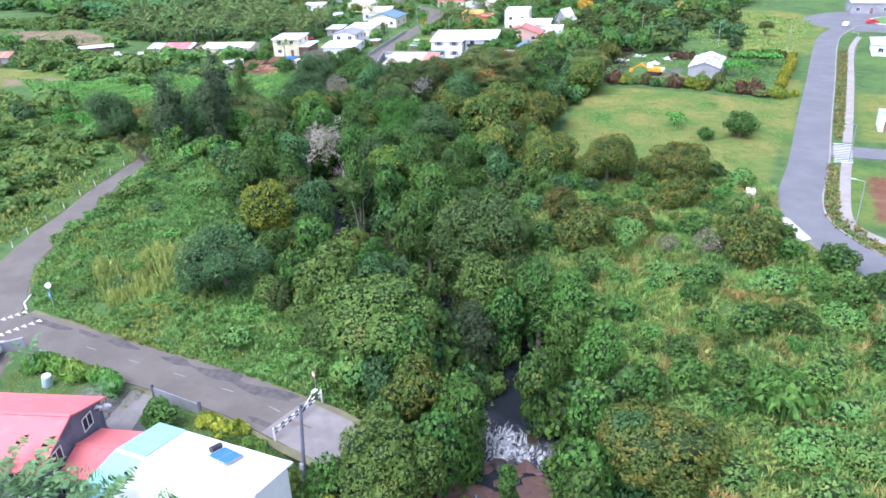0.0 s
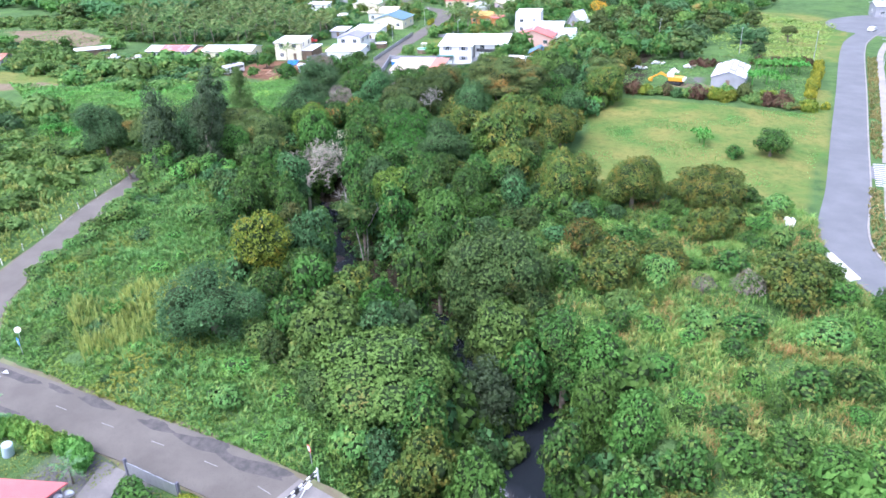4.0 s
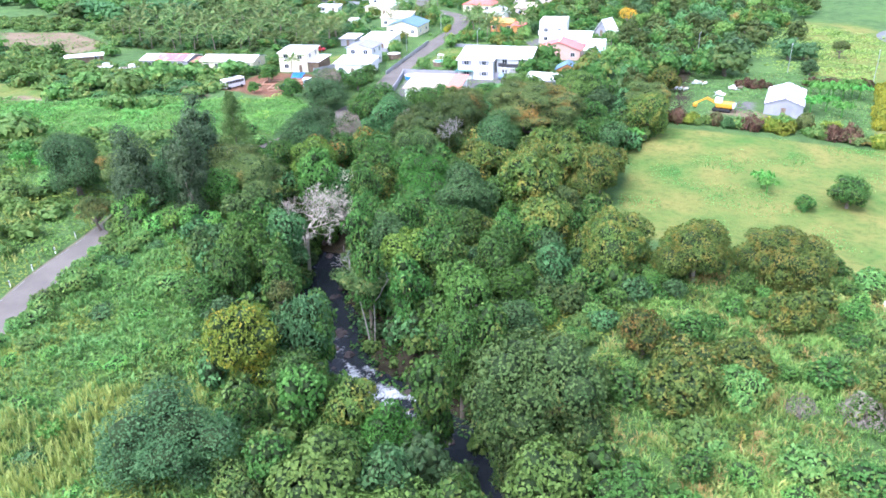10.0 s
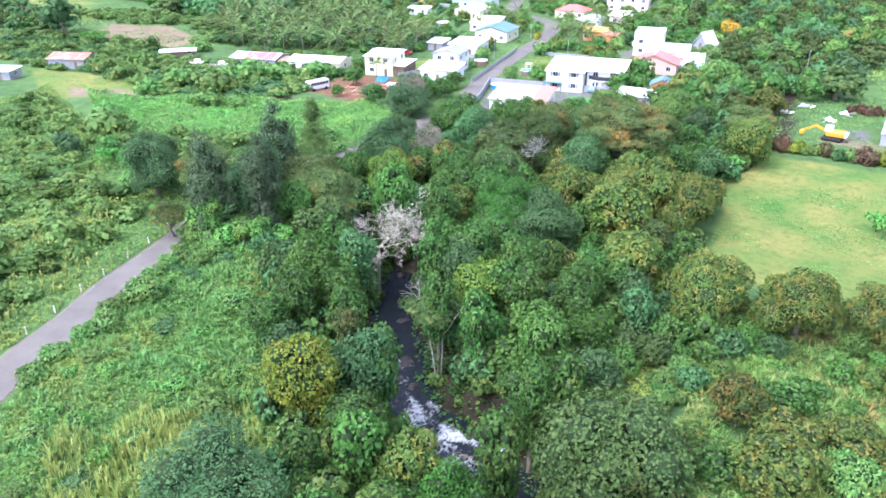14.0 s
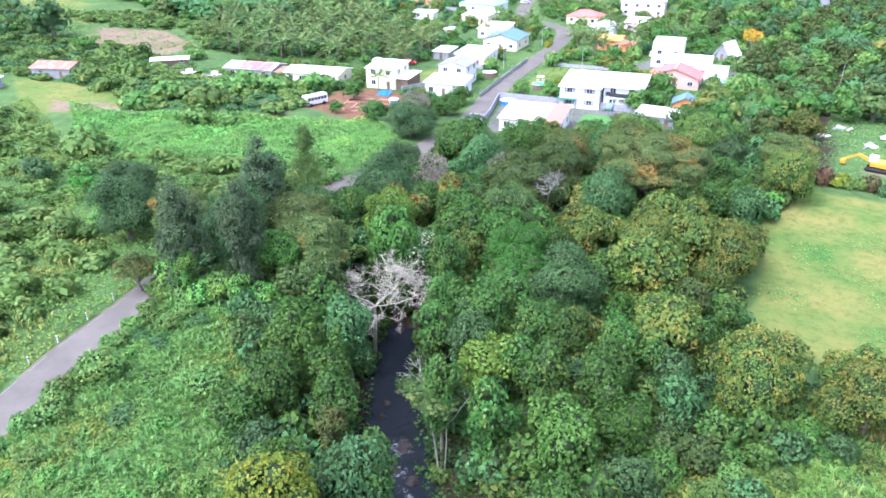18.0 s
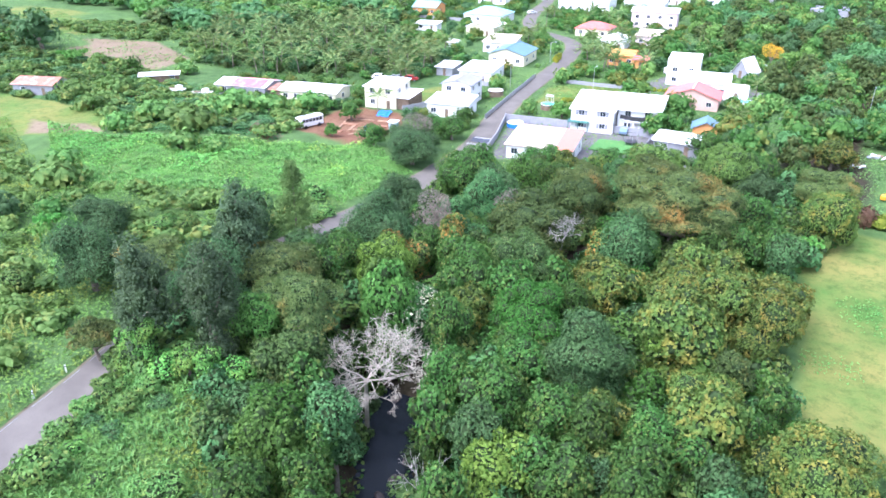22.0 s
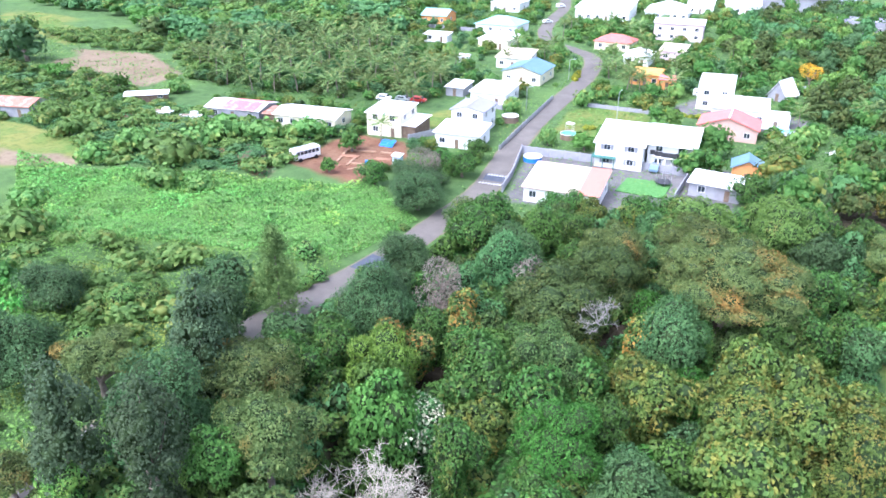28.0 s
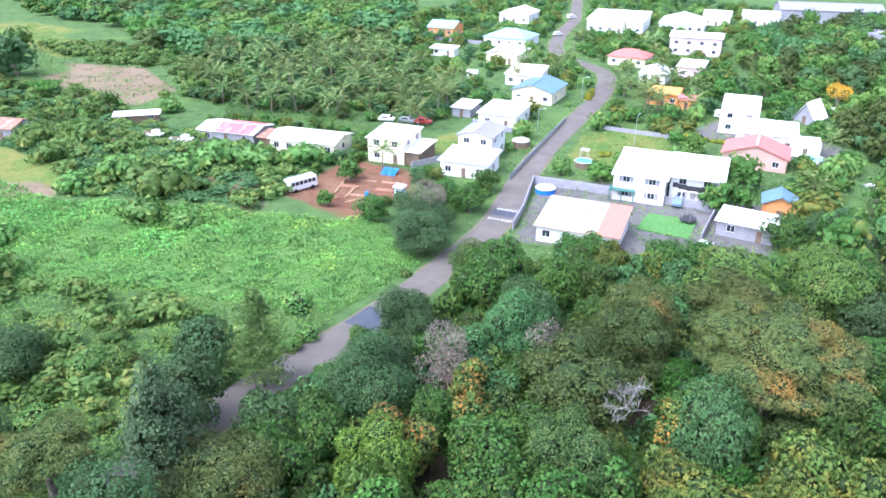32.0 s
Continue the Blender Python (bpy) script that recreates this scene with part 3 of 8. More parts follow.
ribbon("road_side", SIDE_ROAD, 3.2, -3.2, ASPHALT_NEW, 0.075, "side road leaving the estate road")
ribbon("kerb_right", RIGHT_ROAD, -3.1, -3.35, FOOTPATH, 0.2, "pale concrete kerb along the estate road", category="kerb")
PATH = smooth_line([(60, 66), (36, 84), (20, 98), (14.4, 102.8), (11, 106.5), (9.9, 112), (10.1, 125), (10.6, 137)])
PATH_FAR = smooth_line([(10.9, 148), (11.6, 165), (12.8, 199), (14.2, 245), (17, 270)])
ribbon("pavement_near", PATH, 0.8, -0.8, FOOTPATH, 0.12, "pale concrete footpath beside the estate road", category="footpath")
ribbon("pavement_far", PATH_FAR, 0.8, -0.8, FOOTPATH, 0.12, "pale concrete footpath beside the estate road", category="footpath")
ribbon("asphalt_patch", smooth_line([(-108.1, 140.2), (-108.3, 145.6)]), 2.55, -2.45, ASPHALT_DARK, 0.10, "dark fresh asphalt patch across the lane", category="patch")
apron = solid([(0.2, 106.4, -1.9), (1.6, 96.6, -1.9), (5.6, 100.6, -1.9), (2.4, 107.2, -1.9), (0.2, 106.4, -2.2), (1.6, 96.6, -2.2), (5.6, 100.6, -2.2), (2.4, 107.2, -2.2)],
              [(0, 1, 2, 3), (4, 5, 6, 7), (0, 1, 5, 4), (1, 2, 6, 5), (2, 3, 7, 6), (3, 0, 4, 7)])
tagged(part("apron_slab", apron, PALE_CONCRETE, None), "white concrete apron beside the road bend", "slab", kind="structure")

# ---- the stream ----
WL = smooth_line(RIVER[:19], 0.8)
FOAM_SPOTS = [  # place and reach of white water
    (-64.5, 91, 2.2), (-63, 88, 1.8), (-57, 83.4, 3.0), (-52.5, 81.3, 3.2), (-49, 80.2, 2.4), (-46, 79.3, 2), (-20.6, 54.0, 3.2), (-18.5, 50, 1.5), (-17.6, 49.5, 1.6), (-20.5, 48, 1.2), (-23, 51.5, 1.5), (-24.0, 55.6, 2.2), (-18.6, 54.3, 2.2)]
wv, wf, foam = [], [], []
ACROSS = 15
for i, c in enumerate(WL):
    d = WL[min(i + 1, len(WL) - 1)] - WL[max(i - 1, 0)]
    d = d / np.linalg.norm(d)
    s = np.array([-d[1], d[0]])
    for k in range(ACROSS):
        q = c + s * (k / (ACROSS - 1) - 0.5) * 12.5
        drop = min(max((FALL_Y + 0.5 + 0.7 * math.sin(q[0] * 1.3) - q[1]) / 2.4, 0), 1) if q[1] < 70 else 0
        f = max([math.exp(-(((q[0] - a) ** 2 + (q[1] - b) ** 2) / r ** 2)) for a, b, r in FOAM_SPOTS] + [0.9 * math.sin(drop * math.pi)])
        run = math.exp(-((q[1] - 83) / 5.5) ** 2) if -66 < q[0] < -43 else 0.12
        f = max(f * 0.8, min(1.0, 3.4 * run * max(0.0, float(wave_noise(i * 0.30, k * 1.05, 1.0, 12)) - 0.56)))
        z = -8.15 - 2.3 * drop + 0.45 * f * float(wave_noise(q[0], q[1], 0.9, 4)) + 0.1 * float(wave_noise(q[0], q[1], 1.5, 6))
        wv.append((q[0], q[1], z))
        foam.append(f)
    if i:
        for k in range(ACROSS - 1):
            a, b = (i - 1) * ACROSS + k, i * ACROSS + k
            wf.append((a, a + 1, b + 1, b))
water_mesh = mesh_of("stream", wv, wf, [WATER], True)
fa = water_mesh.attributes.new("foam", "FLOAT", "POINT")
fa.data.foreach_set("value", np.array(foam, np.float32))
tagged(new("water_stream", water_mesh), "dark stream with white rapids and a small waterfall", "stream", kind="structure")

# ---- houses ----
HOUSE_SPOTS = []  # places of houses, kept free of plants
BOX_FACES = [(0, 1, 2, 3), (4, 5, 6, 7), (0, 1, 5, 4), (1, 2, 6, 5), (2, 3, 7, 6), (3, 0, 4, 7)]


def slab(corners, thick):
    """A sloping slab under four corners."""
    top = [Vector(c) for c in corners]
    return solid([tuple(v) for v in top] + [tuple(v - Vector((0, 0, thick))) for v in top], BOX_FACES)


def window(parent, x, y, z, turn, w=1.2, h=1.1, shutters=None):
    at = Matrix.Translation((x, y, z)) @ pose(0, 0, 0, 0, 0, turn)
    bm = bmesh.new()
    for a in ((-w / 2 - 0.08, -h / 2 - 0.08, w / 2 + 0.08, -h / 2), (-w / 2 - 0.08, h / 2, w / 2 + 0.08, h / 2 + 0.08), (-w / 2 - 0.08, -h / 2, -w / 2, h / 2), (w / 2, -h / 2, w / 2 + 0.08, h / 2), (-0.03, -h / 2, 0.03, h / 2)):
        box(bm, a[0], -0.07, a[1], a[2], 0.03, a[3])
    win = part("window", bm, WHITE_PAINT, parent, at=at)
    part("pane", box(bmesh.new(), -w / 2, -0.02, -h / 2, w / 2, 0.02, h / 2), GLASS, win)
    if shutters:
        for sx in (-1, 1):
            part("shutter", box(bmesh.new(), sx * (w / 2 + 0.1) - 0.28 + sx * 0.28, -0.1, -h / 2 - 0.05, sx * (w / 2 + 0.1) + 0.28 + sx * 0.28, -0.04, h / 2 + 0.05), shutters, win)
    return win


def house(label, x, y, L, W, yaw, h, roof="white", wall=WHITE_WALL, shape="gable", rise=1.0, over=0.45, fronts=2, sides=1, storeys=1, shutters=None, z=None, door=True, name="house", category="house", strips=()):
    """A house with its front towards -y: four walls, roof, windows and door."""
    z = float(base(x, y)) if z is None else z
    e = thing(name, label, category, pose(x, y, z, 0, 0, yaw))
    a, b, t = L / 2, W / 2, 0.2
    top = {"gable": (h, h), "gabley": (h, h), "hip": (h, h), "flat": (h, h), "mono": (h, h + rise)}[shape]
    part("wall", solid([(-a, -b, -0.4), (a, -b, -0.4), (a, -b + t, -0.4), (-a, -b + t, -0.4), (-a, -b, top[0]), (a, -b, top[0]), (a, -b + t, top[0]), (-a, -b + t, top[0])], BOX_FACES), wall, e)
    part("wall", solid([(-a, b - t, -0.4), (a, b - t, -0.4), (a, b, -0.4), (-a, b, -0.4), (-a, b - t, top[1]), (a, b - t, top[1]), (a, b, top[1]), (-a, b, top[1])], BOX_FACES), wall, e)
    for s in (-1, 1):
        x0, x1 = (s * a - t, s * a) if s > 0 else (s * a, s * a + t)
        mid = h + rise if shape == "gable" else (top[0] + top[1]) / 2
        prof = [(-b + t, -0.4), (b - t, -0.4), (b - t, top[1]), (0, mid), (-b + t, top[0])]
        vs = [(x0, p, q) for p, q in prof] + [(x1, p, q) for p, q in prof]
        part("wall", solid(vs, [(0, 1, 2, 3, 4), (5, 6, 7, 8, 9)] + [(k, (k + 1) % 5, 5 + (k + 1) % 5, 5 + k) for k in range(5)]), wall, e)
    rm = ROOF[roof] if isinstance(roof, str) else roof
    A, B, th = a + over, b + over, 0.14
    if shape == "gable":
        k = rise / b
        lo = h + 0.16 - over * k
        for s in (-1, 1):
            part("roof", slab([(-A, 0, h + rise + 0.16), (A, 0, h + rise + 0.16), (A, s * B, lo), (-A, s * B, lo)], th), rm, e)
        part("ridge_cap", box(bmesh.new(), -A, -0.18, h + rise + 0.12, A, 0.18, h + rise + 0.2), rm, e)
        for x0, x1, sm in strips:
            for s in (-1, 1):
                part("roof_strip", slab([(x0, s * 0.2, h + rise + 0.23), (x1, s * 0.2, h + rise + 0.23), (x1, s * B, lo + 0.07), (x0, s * B, lo + 0.07)], 0.05), ROOF[sm], e)
    elif shape == "gabley":
        k = rise / a
        lo = h + 0.16 - over * k
        for s in (-1, 1):
            part("roof", slab([(0, -B, h + rise + 0.16), (0, B, h + rise + 0.16), (s * A, B, lo), (s * A, -B, lo)], th), rm, e)
            yy = s * (b - t / 2)
            part("gable", solid([(-a, yy - t / 2, h), (a, yy - t / 2, h), (0, yy - t / 2, h + rise), (-a, yy + t / 2, h), (a, yy + t / 2, h), (0, yy + t / 2, h + rise)], [(0, 1, 2), (3, 4, 5), (0, 1, 4, 3), (1, 2, 5, 4), (2, 0, 3, 5)]), wall, e)
        part("ridge_cap", box(bmesh.new(), -0.18, -B, h + rise + 0.12, 0.18, B, h + rise + 0.2), rm, e)
    elif shape == "hip":
        i = min(A, B) * 0.92
        r1, r2 = (-A + i, 0, h + rise + 0.1), (A - i, 0, h + rise + 0.1)
        if A < B:
            r1, r2 = (0, -B + i, h + rise + 0.1), (0, B - i, h + rise + 0.1)
        c = [(-A, -B, h), (A, -B, h), (A, B, h), (-A, B, h)]
        u = [(q[0], q[1], h - th) for q in c]
        f = [(0, 1, 5, 4), (1, 2, 5), (2, 3, 4, 5), (3, 0, 4)] if A >= B else [(0, 1, 4), (1, 2, 5, 4), (2, 3, 5), (3, 0, 4, 5)]
        part("roof", solid(c + [r1, r2] + u, f + [(0, 1, 7, 6), (1, 2, 8, 7), (2, 3, 9, 8), (3, 0, 6, 9), (6, 7, 8, 9)]), rm, e)
    elif shape == "mono":
        k = rise / (2 * b)
        part("roof", slab([(-A, -B, h - over * k + 0.16), (A, -B, h - over * k + 0.16), (A, B, h + rise + over * k + 0.16), (-A, B, h + rise + over * k + 0.16)], th), rm, e)
        for x0, x1, sm in strips:
            part("roof_strip", slab([(x0, -B, h - over * k + 0.2), (x1, -B, h - over * k + 0.2), (x1, B, h + rise + over * k + 0.2), (x0, B, h + rise + over * k + 0.2)], 0.03), ROOF[sm], e)
    else:
        part("roof", box(bmesh.new(), -a, -b, h, a, b, h + 0.15), rm, e)
        for q in ((-a, -b, a, -b + 0.2), (-a, b - 0.2, a, b), (-a, -b + 0.2, -a + 0.2, b - 0.2), (a - 0.2, -b + 0.2, a, b - 0.2)):
            part("parapet", box(bmesh.new(), q[0], q[1], h + 0.15, q[2], q[3], h + 0.5), wall, e)
    for st in range(storeys):
        zc = 1.6 + 2.75 * st
        for k in range(fronts):
            px = -a + L * (k + 0.5) / fronts
            if door and st == 0 and k == fronts // 2:
                d = part("door", box(bmesh.new(), px - 0.45, -b - 0.04, 0.0, px + 0.45, -b + 0.02, 2.05), TIMBER, e)
                part("handle", box(bmesh.new(), px + 0.3, -b - 0.09, 1.0, px + 0.36, -b - 0.04, 1.12), STEEL, d)
            else:
                window(e, px, -b, zc, 0, shutters=shutters)
        for k in range(sides):
            py = -b + W * (k + 0.5) / sides
            window(e, a, py, zc, 90)
            window(e, -a, py, zc, -90)
    HOUSE_SPOTS.append((x, y, 0.5 * math.hypot(L, W)))
    return e


VY = 13  # the village lies square to its lane
h1 = house("white bungalow with blush and salmon metal roof", -98.0, 185.0, 13.2, 10.4, VY, 2.8, "blush", shape="mono", rise=1.1, fronts=4, sides=2, strips=((3.2, 7.0, "salmon"),))
part("chimney", box(bmesh.new(), 0.2, 0.6, 3.4, 0.9, 1.3, 4.4, 0.04), PINK_WALL, h1, "small pink chimney block")
house("large white two-storey villa with grey shutters", -97.6, 210.0, 9.4, 12.0, VY, 5.0, "white", shape="mono", rise=1.3, fronts=2, sides=2, storeys=2, shutters=GREY_WALL, door=False)
wing = house("white villa wing with curved balcony and carport", -88.6, 213.6, 8.6, 9.6, VY, 5.2, "white", shape="mono", rise=1.0, over=0.9, fronts=2, sides=1, storeys=2, door=False)
for k in range(6):
    an = math.radians(-90 + (k - 2.5) * 18)
    cx, cy = 4.6 * math.cos(an) * 0.95, -2.2 + 4.6 * math.sin(an) * 0.8
    part("column", cyl(bmesh.new(), cx, cy, -0.3, 2.8, 0.16), WHITE_WALL, wing)
    part("railing", box(bmesh.new(), cx - 0.75, cy - 0.05, 3.0, cx + 0.75, cy + 0.05, 3.95), DARK_METAL, wing, "dark balcony railing")
bal = bmesh.new()
cyl(bal, 0, 0, 0, 0.22, 4.9, seg=28, m=Matrix.Translation((0, -2.2, 2.75)) @ Matrix.Diagonal((1, 0.8, 1, 1)))
part("balcony", bal, WHITE_WALL, wing)
coral = house("low salmon house with coral red gabled roof", -84.6, 240.0, 12.6, 8.8, 10, 2.9, "red", wall=SALMON_WALL, shape="gabley", rise=2.2, fronts=3)
part("ridge_flashing", box(bmesh.new(), -0.14, -4.8, 5.31, 0.14, 4.8, 5.34), WHITE_PAINT, coral, "pale ridge flashing")
house("open white-roofed shelter house", -75.6, 201.2, 9.0, 5.4, 4, 2.6, "white", wall=GREY_WALL, shape="mono", rise=0.5, fronts=2)
house("orange shed with blue gabled roof", -73.4, 212.2, 5.2, 4.8, 14, 3.2, "blue", wall=ORANGE_WALL, shape="gabley", rise=1.3, fronts=1, sides=0, name="shed", category="shed")
house("tall white cubic house", -95.0, 264.5, 8.6, 10.5, VY, 6.6, "white", shape="flat", fronts=2, sides=2, storeys=2)
house("long low white house wing", -86.5, 255.5, 12.5, 10.0, VY, 3.4, "white", shape="mono", rise=0.7, fronts=4, sides=2)
house("flat white pool house beside the terrace", -77.5, 253.0, 6.0, 6.0, VY, 2.6, "white", shape="flat", fronts=1)
house("steep A-frame chalet with white metal roof", -82.0, 281.0, 5.0, 6.5, -14, 1.6, "white", wall=GREY_WALL, shape="gabley", rise=3.6, fronts=1, sides=0)
house("cream house with blue gabled roof", -149.0, 262.0, 11.5, 13.0, 10, 3.4, "blue", wall=CREAM_WALL, shape="gabley", rise=1.7, fronts=3, sides=2)
house("white house with nearly flat roof", -144.6, 236.0, 9.6, 11.5, 12, 3.2, "white", shape="mono", rise=0.5, fronts=2, sides=2)
house("white two-storey house with lilac grey roof", -135.0, 210.8, 7.6, 9.0, 13, 5.4, "grey", shape="gabley", rise=0.9, fronts=2, sides=2, storeys=2)
house("white annex with metal roof", -131.0, 200.2, 10.0, 8.2, 15, 3.2, "white", shape="mono", rise=0.5, fronts=3)
house("cream two-storey house with white roof", -149.6, 198.6, 8.4, 9.5, 15, 5.2, "white", wall=CREAM_WALL, shape="mono", rise=0.4, fronts=2, sides=2, storeys=2)
house("timber carport with white roof", -144.0, 200.0, 3.6, 8.5, 13, 2.9, "white", wall=TIMBER, shape="mono", rise=0.3, fronts=1, sides=0, name="carport", category="carport")
house("long cream house with white metal roof", -168.6, 192.0, 15.8, 8.8, 17, 2.9, "white", wall=CREAM_WALL, shape="gable", rise=0.9, fronts=5, sides=1)
house("long shed with patched red and white roof", -188.4, 187.2, 14.6, 8.6, 17, 2.7, "white", wall=GREY_WALL, shape="gable", rise=0.9, fronts=3, sides=1, strips=((-3.0, 6.6, "rustred"),), name="shed", category="shed")
house("rusty lean-to between the sheds", -177.8, 189.0, 4.6, 5.0, 17, 2.2, "rust", wall=TIMBER, shape="mono", rise=0.4, fronts=1, sides=0, name="lean_to", category="shed")
house("low house with cream roof", -162.0, 277.5, 10.4, 11.0, 15, 3.2, "cream", shape="mono", rise=0.9, fronts=3)
house("cream house with white gabled roof", -183.6, 302.0, 11.0, 13.0, 12, 3.3, "white", wall=CREAM_WALL, shape="gabley", rise=1.4, fronts=2)
house("broad house with turquoise hip roof", -199.0, 330.0, 17.0, 14.0, 8, 3.3, "turquoise", shape="hip", rise=2.6, fronts=4)
house("ochre house with blue roof", -233.0, 334.0, 11.0, 12.0, 14, 3.3, "turquoise", wall=ORANGE_WALL, shape="gable", rise=2.0, fronts=3)
house("white house with gabled roof", -226.0, 382.0, 14.0, 14.0, 10, 4.0, "white", shape="gabley", rise=2.0, fronts=3)
house("large white building with metal roof", -180.0, 388.0, 23.0, 24.0, 14, 5.0, "white", shape="mono", rise=1.0, fronts=6, sides=3)
house("white building with pyramid roof", -157.5, 404.0, 18.0, 20.0, 14, 3.4, "white", shape="hip", rise=3.4, fronts=5)
house("pink two-storey house with white roof", -135.5, 354.0, 17.5, 12.0, 14, 6.2, "white", wall=PINK_WALL, shape="gable", rise=1.0, fronts=4, sides=2, storeys=2)
house("low house with red hip roof", -147.0, 321.5, 12.5, 9.5, 6, 3.0, "red", wall=CREAM_WALL, shape="hip", rise=2.0, fronts=3)
house("small white hip-roofed house", -131.0, 303.0, 8.0, 9.5, 8, 3.0, "white", shape="hip", rise=1.8, fronts=2)
house("orange-roofed house among palms", -118.8, 278.6, 8.0, 8.0, 10, 3.2, "orange", wall=ORANGE_WALL, shape="gable", rise=1.0, fronts=3)
house("small orange annex with red roof", -111.5, 275.5, 4.0, 4.5, 10, 2.8, "pinkred", wall=ORANGE_WALL, shape="gable", rise=0.7, fronts=1, sides=0)
house("long white roof at the village edge", -134.0, 436.0, 15.0, 14.0, 14, 4.0, "white", shape="mono", rise=0.8, fronts=4)
house("white village house with gabled roof", -150.5, 428.0, 11.0, 16.0, 14, 4.0, "white", shape="gable", rise=1.4, fronts=3)
house("long grey works building", -112.0, 462.0, 42.0, 24.0, 20, 6.0, "grey", wall=GREY_WALL, shape="gable", rise=2.0, fronts=8, sides=3, name="works", category="building")
house("grey flat building among trees", -82.0, 412.0, 18.0, 14.0, 8, 4.0, "grey", wall=GREY_WALL, shape="flat", fronts=4)
house("cream and pink yard house", -124.2, 316.5, 7.6, 9.5, 9, 3.2, "cream", wall=PINK_WALL, shape="mono", rise=0.7, fronts=2)
house("rusty barn with streaked metal roof", -236.0, 156.5, 12.0, 8.0, 24, 2.8, "rust", wall=GREY_WALL, shape="gable", rise=1.2, fronts=2, name="barn", category="barn")
house("small grey shed in the fields", -237.5, 136.5, 6.0, 5.0, 24, 2.4, "white", wall=GREY_WALL, shape="mono", rise=0.4, fronts=1, name="shed", category="shed")
house("derelict long shack with broken roof", -220.0, 182.0, 10.5, 2.8, 48, 1.9, "white", wall=TIMBER, shape="mono", rise=0.3, fronts=3, sides=0, name="shack", category="shed")
house("small white garden shed", -178.0, 271.5, 3.0, 3.0, 15, 2.1, "white", shape="gable", rise=0.5, fronts=1, sides=0, name="shed", category="shed")
house("low white shed roof between palms", -207.0, 297.0, 9.0, 5.0, 14, 2.6, "white", shape="mono", rise=0.4, fronts=2, sides=0, name="shed", category="shed")
house("small white garage roof", -156.5, 236.5, 5.0, 7.0, 12, 2.4, "white", wall=GREY_WALL, shape="mono", rise=0.4, fronts=1, sides=0, name="garage", category="garage")
barn = house("unfinished grey shed with white roof sheets", -20.1, 197.4, 7.4, 15.0, 1, 2.6, "grey", wall=GREY_WALL, shape="gabley", over=0.2, rise=1.3, fronts=1, sides=1, name="shed", category="shed")
for k in range(7):
    for q in (-1, 1):
        for i, (u0, u1) in enumerate(((0.15, 1.15), (1.5, 2.45), (2.8, 3.8))):
            if (k * 3 + i * 2 + q) % 11 == 4:
                continue
            y0, y1 = -7.6 + 2.2 * k, -7.6 + 2.2 * k + 1.75
            part("roof_sheet", slab([(q * u0, y0, 4.13 - 0.351 * u0), (q * u0, y1, 4.13 - 0.351 * u0), (q * u1, y1, 4.13 - 0.351 * u1), (q * u1, y0, 4.13 - 0.351 * u1)], 0.05), ROOF["white"], barn)
house("white roundhouse by the junction", 25.0, 244.0, 12.0, 12.0, 0, 3.2, "white", shape="hip", rise=1.2, fronts=3)
house("blue and white site cabin", 17.6, 161.0, 2.6, 6.0, 0, 2.5, "turquoise", wall=WHITE_WALL, shape="flat", fronts=1, sides=0, name="site_cabin", category="cabin")
house("house under construction with white roof", 22.0, 330.0, 14.0, 10.0, 10, 4.0, "white", wall=GREY_WALL, shape="gable", rise=1.0, fronts=3)

# the two houses at the start of the road
red = house("tall grey house with coral red metal roof", -53.4, 26.8, 12.0, 8.6, 19, 5.0, "pinkred", wall=DARK_WALL, shape="gable", rise=1.5, over=0.4, fronts=3, sides=2, storeys=2)
house("lower annex with coral red metal roof", -45.4, 29.3, 3.6, 5.6, 16, 3.0, "pinkred", wall=DARK_WALL, shape="gable", rise=0.8, over=0.3, fronts=1, sides=1)
white = house("white-roofed bungalow with solar water heater", -36.8, 29.4, 12.6, 8.4, 2, 3.5, "white", shape="gable", rise=0.7, over=0.35, fronts=4, sides=1, strips=((-6.6, -3.8, "turquoise"),))
sol = part("solar_collector", box(bmesh.new(), -1.0, -0.9, 0.0, 1.0, 0.9, 0.09, 0.02), STEEL, white, "blue twin solar collector", pose(1.8, 2.7, 4.15, -14, 0, -8))
for k in (-0.5, 0.5):
    part("pane", box(bmesh.new(), k - 0.47, -0.86, 0.09, k + 0.47, 0.86, 0.105), paint("collector_blue", (0.06, 0.20, 0.42), 0.15), sol)
part("tank", cyl(bmesh.new(), 0, 0, -0.5, 0.5, 0.25), DARK_METAL, sol, at=pose(-1.3, 0.2, 0.2, 90, 0, 0))
for k, (dx, dz) in enumerate(((6.1, 4.4), (6.3, 3.9))):
    dish = bmesh.new()
    bmesh.ops.create_uvsphere(dish, u_segments=14, v_segments=6, radius=0.45)
    bmesh.ops.delete(dish, geom=[v for v in dish.verts if v.co.z > 0.05], context="VERTS")
    part("satellite_dish", dish, WHITE_PAINT, red, "white satellite dish", pose(dx, 3.6 + 0.9 * k, dz, 130, 0, 40))
    part("dish_arm", cyl(bmesh.new(), 0, 0, -0.5, 0.0, 0.03, seg=6), STEEL, red, at=pose(dx, 3.6 + 0.9 * k, dz - 0.2))

HOUSE_SPOTS += [(-113.2, 216.6, 4.0), (-112.6, 198.8, 3.0)]

